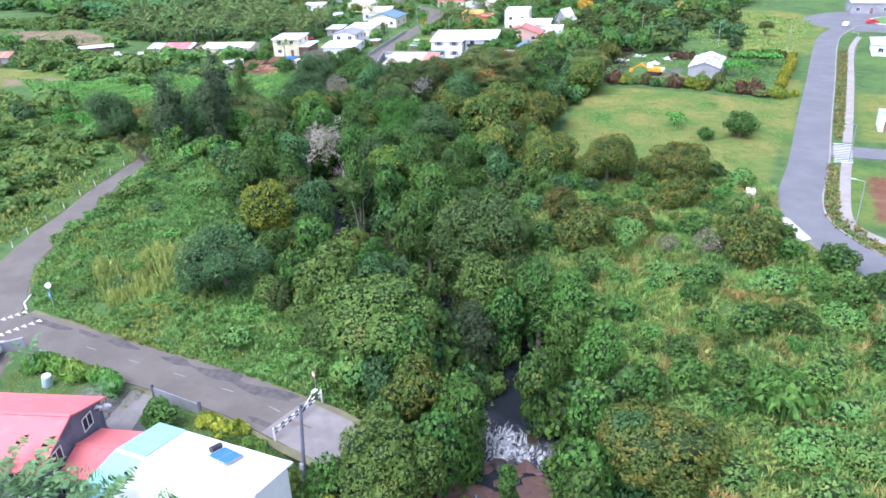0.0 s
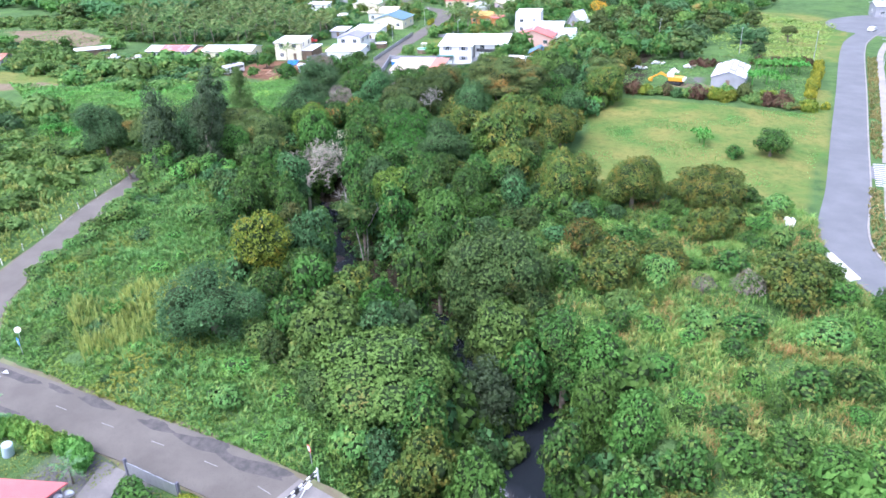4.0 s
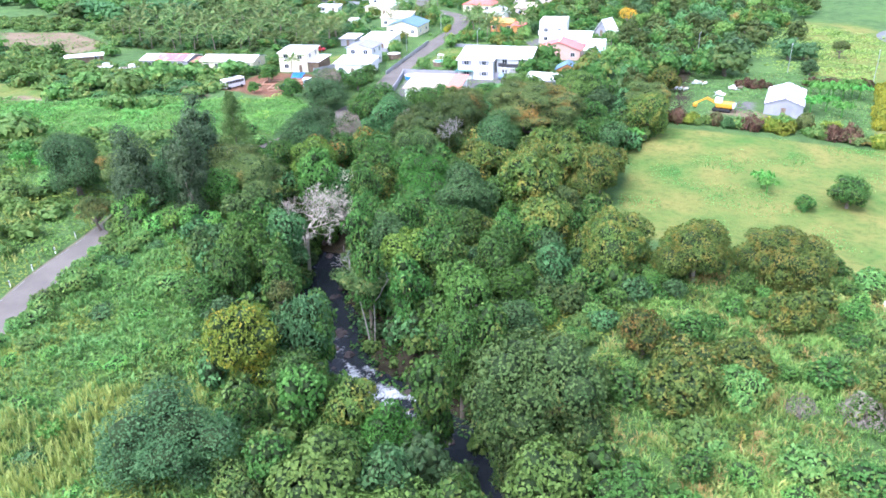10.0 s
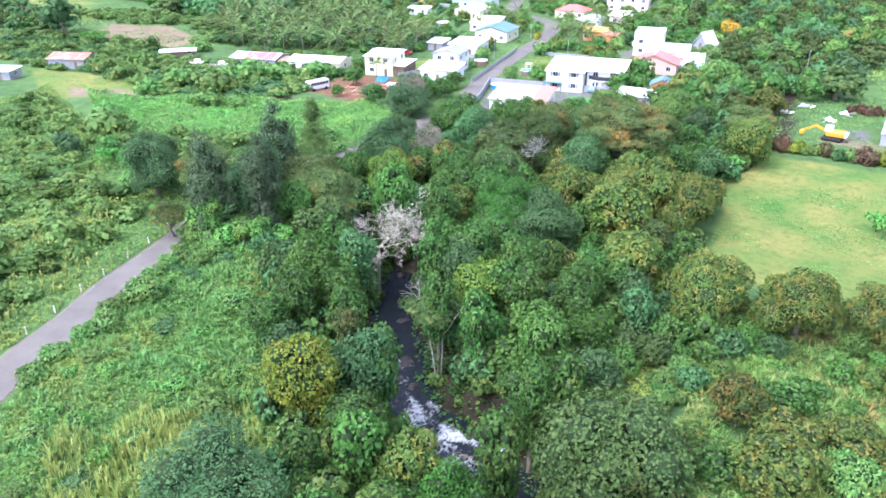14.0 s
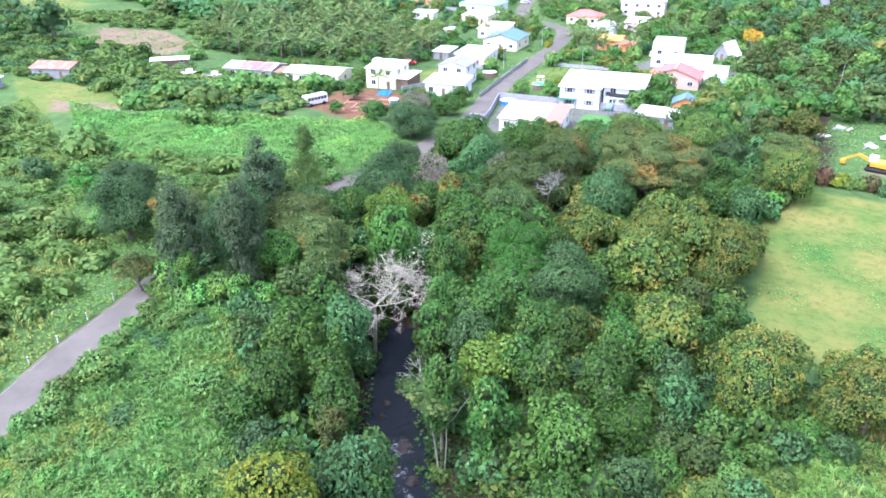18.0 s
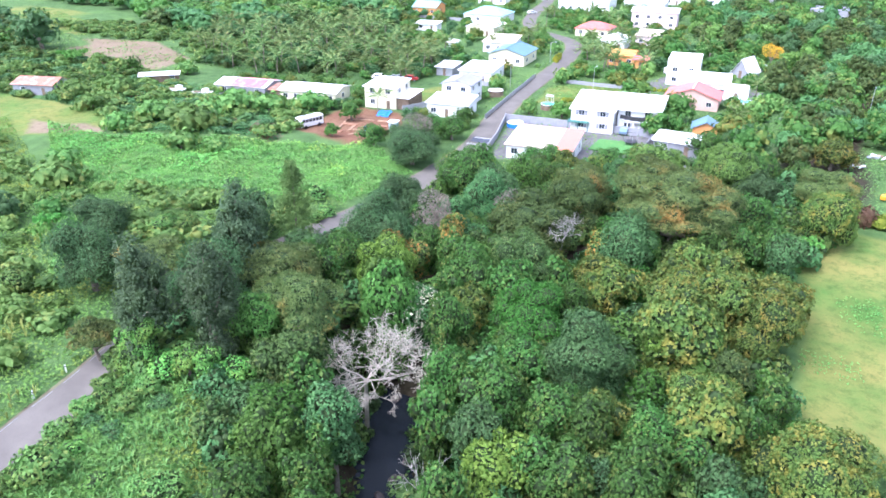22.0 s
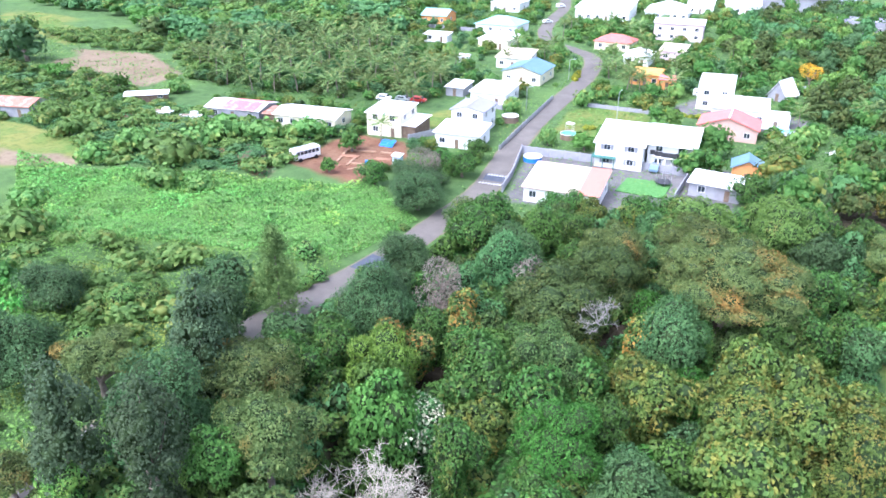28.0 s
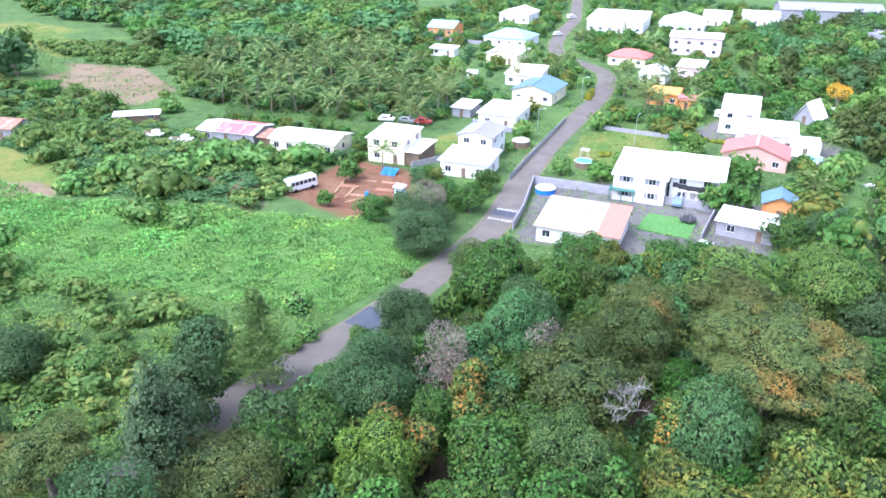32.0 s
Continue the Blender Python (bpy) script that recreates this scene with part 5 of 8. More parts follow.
grow("shrub", [(-9.2, 52.2, 2.0, 2.1), (7.9, 67.5, 2.1, 2.2), (8.5, 77.3, 2.7, 2.8), (-2.9, 52.9, 2.4, 2.5), (6.1, 54.0, 3.0, 3.1), (10.1, 53.8, 2.6, 2.8), (1.0, 49.0, 2.0, 2.1), (1.7, 81.1, 2.9, 3.0), (8.7, 59.8, 1.9, 2.0), (-35.4, 50.4, 2.2, 2.4), (-28.5, 44.9, 2.0, 2.1), (-10.1, 81.5, 2.4, 2.5), (-11.5, 54.7, 2.1, 2.2), (-48.7, 49.4, 2.1, 2.2), (-7.1, 149.7, 2.8, 2.9), (-13.3, 143.2, 1.4, 1.5), (-87.6, 68.0, 1.8, 1.9), (-161.1, 117.1, 5.0, 5.3), (-51.4, 59.1, 2.5, 2.6), (-19.2, 80.7, 2.4, 2.5), (-17.8, 79.6, 1.7, 1.8), (-6.2, 90.7, 1.8, 1.9)])
grow("shrub", [(-67.0, 65.5, 2.2, 2.4), (-5.0, 118.3, 2.3, 2.5), (-45.5, 56.5, 2.1, 2.2), (-89.0, 74.5, 2.3, 2.5), (-123.6, 98.3, 3.2, 3.3), (-125.0, 91.0, 3.0, 3.2), (-173.7, 125.7, 3.5, 3.6), (-78.9, 78.9, 2.5, 2.6), (-122.9, 115.7, 2.6, 2.7), (-101.1, 126.3, 1.6, 1.6), (-124.4, 113.1, 2.6, 2.7), (-117.1, 138.4, 2.3, 2.4), (-104.4, 148.1, 2.3, 2.4), (-170.5, 152.9, 6.3, 6.6), (-162.5, 144.9, 4.4, 4.6), (-153.2, 147.2, 3.3, 3.5), (-175.3, 170.9, 5.9, 6.2), (-168.1, 175.2, 5.3, 5.5), (-161.5, 183.3, 4.8, 5.0), (-176.0, 164.3, 4.6, 4.8), (-185.6, 145.8, 4.3, 4.5), (-206.0, 152.4, 4.2, 4.4)])
grow("shrub", [(-184.2, 154.4, 4.5, 4.7), (-214.0, 164.8, 5.2, 5.5), (-224.7, 158.5, 4.6, 4.8), (-120.0, 104.5, 2.3, 2.4), (-220.6, 192.1, 3.7, 3.9)])
grow("orange", [(-83.0, 128.7, 2.0, 7.2), (-85.0, 131.3, 2.3, 7.5), (-66.2, 139.3, 2.2, 7.4)])
# the trees that stand out from the wood: place, crown radius and height
STANDING = {
    "tall": [(-27.8, 63.8, 3.0, 3.6), (-95.2, 90.2, 3.5, 16), (-87.5, 92.8, 3, 16.5), (-98.3, 105.8, 3.4, 17), (-98.8, 97.6, 2.2, 9.0)],
    "dark": [(-132.4, 108.5, 4.4, 7.0), (-57.1, 57.9, 5, 7.6), (-94, 126.3, 4.5, 10.8), (-121.6, 171.7, 5.6, 5.6), (-62.6, 201.5, 4.7, 8.6)],
    "dome": [(-43.5, 58.9, 3.6, 8.9), (-29, 69.1, 3.4, 5.9), (-59.2, 174.9, 4.4, 11), (-25.4, 39.6, 5.2, 4.8), (-35.9, 55.8, 6.5, 8)],
    "yellow": [(-59.8, 70.4, 3.4, 8.9)],
    "broad": [(-53.1, 69.8, 3, 7), (-21.8, 68.7, 2.9, 7), (-63.8, 143.2, 4.4, 8.6), (-103.5, 163.5, 5, 6)],
    "feather": [(-33.4, 79.2, 7, 9.8), (-76.8, 139, 6.8, 11), (-75.9, 151.4, 5.2, 10.4), (-45.1, 122.2, 3, 6.6), (-79.4, 95.0, 3.6, 8.6)],
    "pale": [(-39.1, 62.2, 2.2, 7.2), (-56.8, 114.4, 4.6, 9.8), (-70.4, 90.8, 2.8, 8.4), (-89.1, 150.9, 4.4, 8.6)],
    "dry": [(-90.1, 134.7, 3.2, 6.4)],
    "bright": [(-18.3, 67.6, 2.8, 6.3), (-86.3, 97.4, 2.8, 8.8), (-80.3, 129.3, 3.8, 6)],
    "rusty": [(-26.2, 91.6, 2.6, 5.4), (-21.6, 89.4, 3, 3.9)],
    "mango": [(-16.8, 92.7, 3, 4.6), (-12.3, 104.4, 2.9, 5.4), (-2.1, 94.5, 4, 4.6), (-25, 116, 4.7, 6.4), (-16, 120.4, 5, 5.6), (-34.7, 112, 4.8, 8.4), (-50.2, 121.8, 4.1, 10.6), (-43.6, 136.4, 4.1, 8.6), (-48.4, 131.8, 3.6, 9.8), (-61.1, 130.1, 3.6, 8.4), (-44.4, 115.6, 4.3, 6.8)],
    "olive": [(-60.4, 151.5, 9, 13.4), (-94, 108.2, 5.2, 8.6), (-67.7, 163.3, 5.2, 10.6)],
    "deep": [(-65.9, 118.4, 4.4, 8.8), (-74.4, 87.8, 2.9, 8.8)],
    "lime": [(-51.4, 120.3, 1.9, 7.2), (-56.7, 95.9, 3.2, 7.3), (-85.7, 117.9, 4.3, 8)],
    "orange": [(-87, 134.4, 2, 6.6), (-87.2, 121.5, 2.1, 8.2), (-85, 122.6, 2.1, 7)],
    "bloom": [(-79.5, 115, 3.6, 6)],
}
for kind, rows in STANDING.items():
    for x, y, r, h in rows:
        plant(kind, x, y, r, h, exact=True)
for kind, x, y, r, h in (("feather", -57.6, 146.2, 3.0, 6.2), ("broad", -62.2, 145.6, 2.7, 5.8), ("dark", -66.4, 147.6, 2.6, 6.0), ("broad", -53.6, 147.6, 2.6, 5.4)):
    plant(kind, x, y, r, h, exact=True)
for x, y, r, h in ((-93.4, 88.6, 1.5, 7.0), (-95.6, 88.0, 1.8, 3.4), (-89.4, 90.4, 1.9, 4.0), (-86.4, 90.8, 1.6, 5.0), (-91.4, 89.0, 2.0, 3.0), (-97.4, 89.6, 2.0, 4.6), (-84.6, 92.0, 2.0, 4.2)):
    plant("vine", x, y, r, h, exact=True)
casuarina(-107.4, 123.6, 3.7, 12.8)
dead_tree(-76.0, 101.8, 8.4, 6.0, 0.4, limbs=6, depth=6, stout=0.95, flat=0.15)
dead_tree(-70.7, 137.4, 2.8, 8.0, 5.0, limbs=6, stout=0.6, bark=GREY_BARK)
placed.append((-74.0, 101.0, 4.0))

# ---- the rest of the woods: filled in between the trees above ----
fill_rng = np.random.default_rng(11)
WOOD = [(-100, 92), (-104, 108), (-102, 125), (-102, 148), (-104, 165), (-96, 171), (-80, 178), (-66, 186), (-48, 190), (-40, 168), (-46, 146), (-39, 122), (-30, 108), (-38, 92), (-30, 74), (-14, 62), (-6, 48), (-12, 36), (-24, 36), (-34, 50), (-50, 57), (-62, 68), (-70, 78), (-85, 90)]
FAR_WOOD = [(-62, 190), (-58, 232), (-70, 262), (-78, 300), (-100, 300), (-112, 330), (-125, 380), (-118, 430), (-70, 470), (-20, 440), (-22, 330), (-40, 262), (-36, 232), (-50, 205)]
LEFT_WOOD = [(-500, 285), (-364, 262), (-290, 238), (-262, 246), (-268, 278), (-225, 300), (-250, 330), (-300, 380), (-340, 430), (-520, 400)]
SHRUB_LEFT = [(-112, 92), (-100, 62), (-120, 50), (-190, 95), (-205, 128), (-165, 116), (-140, 126), (-114, 134)]
SHRUB_MID = [(-240, 150), (-222, 182), (-200, 184), (-176, 184), (-158, 190), (-150, 160), (-182, 144), (-205, 152)]
SHRUB_RIGHT = [(-28, 108), (-32, 80), (-12, 58), (4, 42), (16, 44), (12, 88), (2, 102), (0, 120), (-14, 122)]


def scatter(poly, gap, tries, kinds, rlo, rhi, hk, keep=0.72, hold=None):
    xs, ys = [p[0] for p in poly], [p[1] for p in poly]
    X, Y, R = fill_rng.uniform(min(xs), max(xs), tries), fill_rng.uniform(min(ys), max(ys), tries), fill_rng.uniform(rlo, rhi, tries)
    ok = inside(X, Y, poly) > 0.5
    ok &= line_gap(X, Y, RIVER_LINE) > np.where(Y < 70, 5.0 + R, np.where(Y < 114, 9.0 + R, 0))
    for q in (LEFT_ROAD, NEAR_ROAD, RIGHT_ROAD):
        ok &= line_gap(X, Y, q) > 3.4 + R
    for x, y, r in zip(X[ok].tolist(), Y[ok].tolist(), R[ok].tolist()):
        if any((x - a) ** 2 + (y - b) ** 2 < (keep * (r + c) * gap) ** 2 for a, b, c in placed):
            continue
        kind = kinds[int(fill_rng.integers(0, len(kinds)))]
        if hold is None:
            plant(kind, x, y, r, r * hk * fill_rng.uniform(0.85, 1.15))
        else:
            hold.append((kind, x, y, r, r * hk * fill_rng.uniform(0.85, 1.15)))
            placed.append((x, y, r))



def far_wood(name, label, rows, size=3, category="woodland", small=None):
    """Distant trees joined into one piece of woodland, a mesh for each kind of leaf."""
    e = thing(name, label, category, kind="stuff")
    for kind in sorted({q[0] for q in rows}):
        vs, fs, n = [], [], 0
        for k, x, y, r, h in rows:
            if k != kind:
                continue
            crown, _, _, r0, H = proto(kind, small if small is not None and r < 2.6 else size, int(fill_rng.integers(0, 3)))
            v = np.empty(len(crown.vertices) * 3, np.float32)
            crown.vertices.foreach_get("co", v)
            a = fill_rng.uniform(0, 6.28)
            v = v.reshape(-1, 3) * [r / r0, r / r0, min(h / H, 1.5 * r / r0)]
            v = np.stack([v[:, 0] * math.cos(a) - v[:, 1] * math.sin(a) + x, v[:, 0] * math.sin(a) + v[:, 1] * math.cos(a) + y, v[:, 2] + ground_at(x, y)], 1)
            vs.append((crown, v))
        quads = np.vstack([v[:4 * c["leaves"]] for c, v in vs])
        cores, tris, n = [], [], 0
        for c, v in vs:
            cores.append(v[4 * c["leaves"]:])
            tris.append(np.array(far_cores[c.name]) + n)
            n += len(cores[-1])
        part("crowns", quads_mesh("crowns", quads, [LEAF[kind], SHADED_CORE] if size == 6 else [LEAF[kind]], (np.vstack(cores), np.vstack(tris))), None, e)



scatter(WOOD, 0.8, 1600, ["broad", "broad", "broad", "bright", "pale", "feather", "deep", "mango", "dark"], 1.8, 3.2, 1.95)
# trees round the shed's plot and in the far field, and at the foot of the dark trees by the lane
grow("feather", [(-36.6, 229.9, 6.6, 8.5), (-34.8, 276.0, 6.0, 8.0), (-22.6, 293.0, 4.0, 6.0)])
grow("dark", [(-36.9, 251.0, 5.6, 8.0), (-23.1, 258.4, 4.6, 6.5), (-19.2, 260.0, 4.0, 6.0), (-16.8, 239.0, 2.4, 4.5)])
grow("olive", [(-10.2, 263.8, 2.4, 5.5), (-44.4, 174.3, 5.0, 8.5), (-100.6, 87.4, 2.6, 5.0)])
grow("shrub", [(-97.6, 88.0, 2.0, 2.6), (-94.0, 88.4, 2.2, 2.8), (-92.0, 92.0, 2.4, 3.0), (-99.0, 94.0, 2.2, 3.0), (-95.4, 84.6, 1.6, 1.6), (-91.4, 86.8, 1.8, 1.8)])
grow("mango", [(-4.8, 49.4, 5.4, 5.6)])
grow("broad", [(-7.6, 145.2, 2.9, 5.4), (-13.2, 141.4, 1.5, 2.6)])
# bushes hanging over the lane's edge
edge_rng = np.random.default_rng(19)
for i in range(0, len(LEFT_ROAD) - 1):
    c, d = LEFT_ROAD[i], LEFT_ROAD[i + 1] - LEFT_ROAD[i]
    if 56 < c[1] < 100 and edge_rng.random() < 0.75 or 100 < c[1] < 160 and edge_rng.random() < 0.3:
        d = d / np.linalg.norm(d)
        side = -1 if c[1] < 100 or edge_rng.random() < 0.5 else 1
        q = c + np.array([-d[1], d[0]]) * side * edge_rng.uniform(2.9, 4.2)
        r = float(edge_rng.uniform(0.9, 1.7))
        plant("shrub", float(q[0]), float(q[1]), r, r * 1.1, low=True)
# understorey on the banks and in the gaps
BX, BY, BR = fill_rng.uniform(-104, -5, 3000), fill_rng.uniform(44, 190, 3000), fill_rng.uniform(1.2, 2.4, 3000)
okay = (inside(BX, BY, WOOD) > 0.5) & (line_gap(BX, BY, RIVER_LINE) > np.where(BY < 118, 4.6 + 0.55 * BR, 1.0)) & (line_gap(BX, BY, NEAR_ROAD) > 4 + BR)
low_places, low_rows = [], []
for x, y, r in zip(BX[okay].tolist(), BY[okay].tolist(), BR[okay].tolist()):
    if all((x - a) ** 2 + (y - b) ** 2 > (0.5 * c) ** 2 for a, b, c in placed) and all((x - a) ** 2 + (y - b) ** 2 > (0.7 * (r + c)) ** 2 for a, b, c in low_places):
        low_places.append((x, y, r))
        low_rows.append((["shrub", "broad", "bright", "shrub", "pale"][int(fill_rng.integers(0, 5))], x, y, r, r * fill_rng.uniform(1.3, 2.6)))
# low bushes hanging over the water's edge
for i in range(0, len(RIVER_LINE) - 1):
    c, d = RIVER_LINE[i], RIVER_LINE[i + 1] - RIVER_LINE[i]
    if not 46 < c[1] < 122 or 47 < c[1] < 53:
        continue
    d = d / np.linalg.norm(d)
    for s in (-1, 1):
        for ring in range(4):
            off = s * ((4.6 if 77 < c[1] < 97 else 2.6) + 1.5 * ring + (2.2 if c[1] < 60 else 0.0) + fill_rng.uniform(0, 1.0))
            q = c + np.array([-d[1], d[0]]) * off + d * fill_rng.uniform(0, 3)
            r = float(fill_rng.uniform(0.9, 1.8) + 0.16 * ring) * (1.2 if c[1] < 76 else 1.0)
            if min(np.hypot(RIVER_LINE[:, 0] - q[0], RIVER_LINE[:, 1] - q[1])) > 1.6 + 0.3 * r:
                low_rows.append((["shrub", "broad", "bright", "pale", "dark"][int(fill_rng.integers(0, 5))], float(q[0]), float(q[1]), r, r * fill_rng.uniform(1.2, 2.0) * (1.5 if c[1] < 76 else 1.0)))
placed += low_places
far_wood("understorey", "leafy understorey of saplings and shrubs below the trees", low_rows, 6, "undergrowth")
right_rows, left_rows = [], []
# the pale and domed kinds put distance haze into these woods' leaf colour
scatter(FAR_WOOD, 0.8, 1500, ["broad", "pale", "feather", "dome", "dark", "feather", "broad"], 2.6, 4.6, 1.9, hold=right_rows)
scatter(LEFT_WOOD, 0.8, 1500, ["broad", "pale", "feather", "dome", "bright", "pale"], 4.5, 7.5, 1.2, hold=left_rows)
far_wood("far_woodland", "dense green woodland behind the village", right_rows)
scatter([(-430, 262), (-340, 264), (-300, 240), (-268, 232), (-247, 252), (-238, 312), (-300, 400), (-480, 300)], 0.7, 1500, ["pale", "feather", "broad", "dome", "dark"], 3.4, 6.0, 1.35, hold=left_rows)
scatter([(-303, 185), (-312, 200), (-345, 207), (-400, 226), (-430, 200), (-330, 172)], 0.8, 300, ["broad", "feather", "dark"], 3.0, 5.0, 1.4, hold=left_rows)
far_wood("hill_woodland", "dense dark woodland behind the fields", left_rows, 5)
scrub_rows = []
scatter([(-300, 150), (-232, 150), (-226, 178), (-234, 190), (-290, 190), (-330, 170)], 0.9, 500, ["shrub", "pale", "shrub", "broad"], 1.2, 2.8, 0.9, hold=scrub_rows)
scatter([(-300, 214), (-276, 223), (-240, 212), (-236, 200), (-226, 204), (-240, 236), (-270, 236), (-330, 240), (-345, 222)], 0.9, 500, ["shrub", "broad", "shrub"], 1.4, 3.0, 0.9, hold=scrub_rows)
scatter(SHRUB_LEFT, 0.9, 900, ["shrub", "shrub", "bright", "shrub", "broad"], 1.2, 2.6, 0.95, hold=scrub_rows)
scatter(SHRUB_MID, 0.8, 600, ["shrub", "shrub", "pale", "shrub"], 1.4, 2.8, 0.8, hold=scrub_rows)
far_wood("scrub", "rough green scrub of low bushes in the fields", scrub_rows, 4, "scrub")
scatter([(-47, 92), (-34, 88), (-24, 104), (-28, 116), (-44, 114)], 0.8, 300, ["shrub", "pale", "shrub", "bright", "broad"], 1.0, 2.2, 1.5)
scatter(SHRUB_RIGHT, 1.2, 500, ["shrub", "broad", "vine", "bright", "mango", "broad"], 1.0, 2.6, 1.5)

# ---- palms ----
def frond_mesh(length, rng, droop=0.55, leaflets=16):
    """One feather leaf along +x that arches over, its leaflets hanging on both sides."""
    out = []
    ts = np.linspace(0.14, 1, leaflets)
    spine = [(length * t, 0.0, -length * droop * t * t) for t in np.linspace(0, 1, 8)]
    for t in ts:
        c = np.array([length * t, 0, -length * droop * t * t])
        w = length * 0.15 * math.sin(math.pi * (0.14 + 0.80 * t)) * rng.uniform(0.85, 1.1)
        for side in (-1, 1):
            tip = c + [w * 0.5, side * w * 0.8, -w * 0.45]
            n = 0.55 * length / leaflets
            mid = (c + tip) / 2
            out.append([c, mid + [n, 0, 0.02], tip, mid - [n, 0, -0.02]])
    return np.array(out).reshape(-1, 3), spine


def palm_crown(length, count, rng, droop=0.55, leaflets=13):
    """All fronds of a palm: the young ones upright, the old ones hanging."""
    out = []
    for k in range(count):
        q, _ = frond_mesh(length * rng.uniform(0.85, 1.1), rng, droop * rng.uniform(0.7, 1.3), leaflets)
        rise = (-62, -38, -12)[k % 3] + rng.uniform(-10, 10)
        out.append(np.array([(pose(0, 0, 0, 0, rise, 360 * k / count + rng.uniform(-12, 12)) @ Vector(p))[:] for p in q]))
    return np.vstack(out)


palm_rng = np.random.default_rng(8)
palm_protos = []
for k in range(5):
    H = (4.2, 5.0, 5.8, 4.6, 3.6)[k]
    bend = palm_rng.uniform(-0.6, 0.6, 2)
    tv, tf = tube([(0, 0, -0.5), (bend[0] * 0.3, bend[1] * 0.3, H * 0.5), (bend[0], bend[1], H)], [0.22, 0.15, 0.12], 8)
    pm = quads_mesh("fronds", palm_crown(4.3, 15, palm_rng, 0.55, 14) + [bend[0], bend[1], H], [LEAF["palm"]])
    palm_protos.append((mesh_of("trunk", tv, tf, [BARK], True), pm))


garden_fronds = quads_mesh("fronds", palm_crown(3.4, 12, palm_rng, 0.5, 20) + [0, 0, 4.2], [LEAF["garden_palm"]])
palm_protos.append((mesh_of("trunk", *tube([(0, 0, -0.5), (0.1, 0, 2.0), (0, 0, 4.2)], [0.2, 0.15, 0.12], 8), [BARK], True), garden_fronds))


def palm(x, y, s=1.0, label="coconut palm with arching feathery fronds", k=None):
    tm, pm = palm_protos[int(palm_rng.integers(0, 5)) if k is None else k]
    e = thing("coconut_palm", label, "palm", pose(x, y, ground_at(x, y), 0, 0, float(palm_rng.uniform(0, 360))) @ Matrix.Scale(s, 4), "palms of the village")
    part("trunk", tm, None, e)
    part("crown", pm, None, e)


GROVE = [(-224, 202), (-258, 226), (-268, 274), (-226, 294), (-184, 262), (-160, 240), (-158, 222), (-178, 214), (-200, 207)]
xs = palm_rng.uniform(-268, -156, 520)
ys = palm_rng.uniform(200, 296, 520)
done = []
for px, py in zip(xs.tolist(), ys.tolist()):
    if inside(np.array([px]), np.array([py]), GROVE)[0] and all((px - a) ** 2 + (py - b) ** 2 > 6.4 ** 2 for a, b in done) and all((px - a) ** 2 + (py - b) ** 2 > (r + 1) ** 2 for a, b, r in HOUSE_SPOTS):
        done.append((px, py))
        palm(px, py, palm_rng.uniform(0.85, 1.2))
for px, py in ((-128, 300), (-122, 291), (-113, 285), (-125, 284), (-135, 312), (-139, 300), (-120, 270), (-108, 268), (-116, 266), (-130, 277), (-142, 330), (-150, 340), (-160, 345), (-165, 360), (-150, 350), (-172, 330), (-70, 222), (-72, 250),
               (-132, 287), (-139, 290), (-125, 281), (-119, 264), (-157, 287), (-163, 274), (-172, 257), (-167, 243), (-160, 300), (-170, 292), (-176, 345), (-158, 218), (-146, 190), (-106, 320), (-92, 330), (-104, 345), (-60, 262), (-98, 300)):
    palm(px, py, palm_rng.uniform(0.7, 1.1))
for px, py, s in ((-44.0, 22.2, 1.25), (-41.0, 21.8, 1.15), (-38.2, 22.6, 1.2), (-35.4, 22.8, 1.05), (-47.0, 21.8, 1.2), (-65.2, 37.6, 0.55), (-54.0, 36.6, 0.4)):
    palm(px, py, s, "garden palm with dark green arching fronds", 5)

# banana plants: broad torn leaves on thick stems
ban = []
for k in range(9):
    q, _ = frond_mesh(2.3, palm_rng, 0.5, 9)
    L = 2.3
    t = np.linspace(0, 1, 7)
    c = np.stack([L * t, 0 * t, L * (0.75 * t - 0.75 * t * t)], 1)
    w = 0.33 * np.sin(math.pi * (0.08 + 0.9 * t))
    strip = []
    for i in range(6):
        strip.append([c[i] + [0, -w[i], -0.06], c[i + 1] + [0, -w[i + 1], -0.06], c[i + 1], c[i]])
        strip.append([c[i], c[i + 1], c[i + 1] + [0, w[i + 1], -0.06], c[i] + [0, w[i], -0.06]])
    ban.append(np.array([(pose(0, 0, 1.7, 0, palm_rng.uniform(-40, -5), 40 * k + palm_rng.uniform(-10, 10)) @ Vector(p))[:] for p in np.array(strip).reshape(-1, 3)]))
ban_mesh = quads_mesh("leaves", np.vstack(ban), [LEAF["banana"]])
stem_mesh = mesh_of("stem", *tube([(0, 0, -0.3), (0, 0, 1.0), (0, 0, 1.8)], [0.16, 0.13, 0.09], 8), [LEAF["banana"]], True)
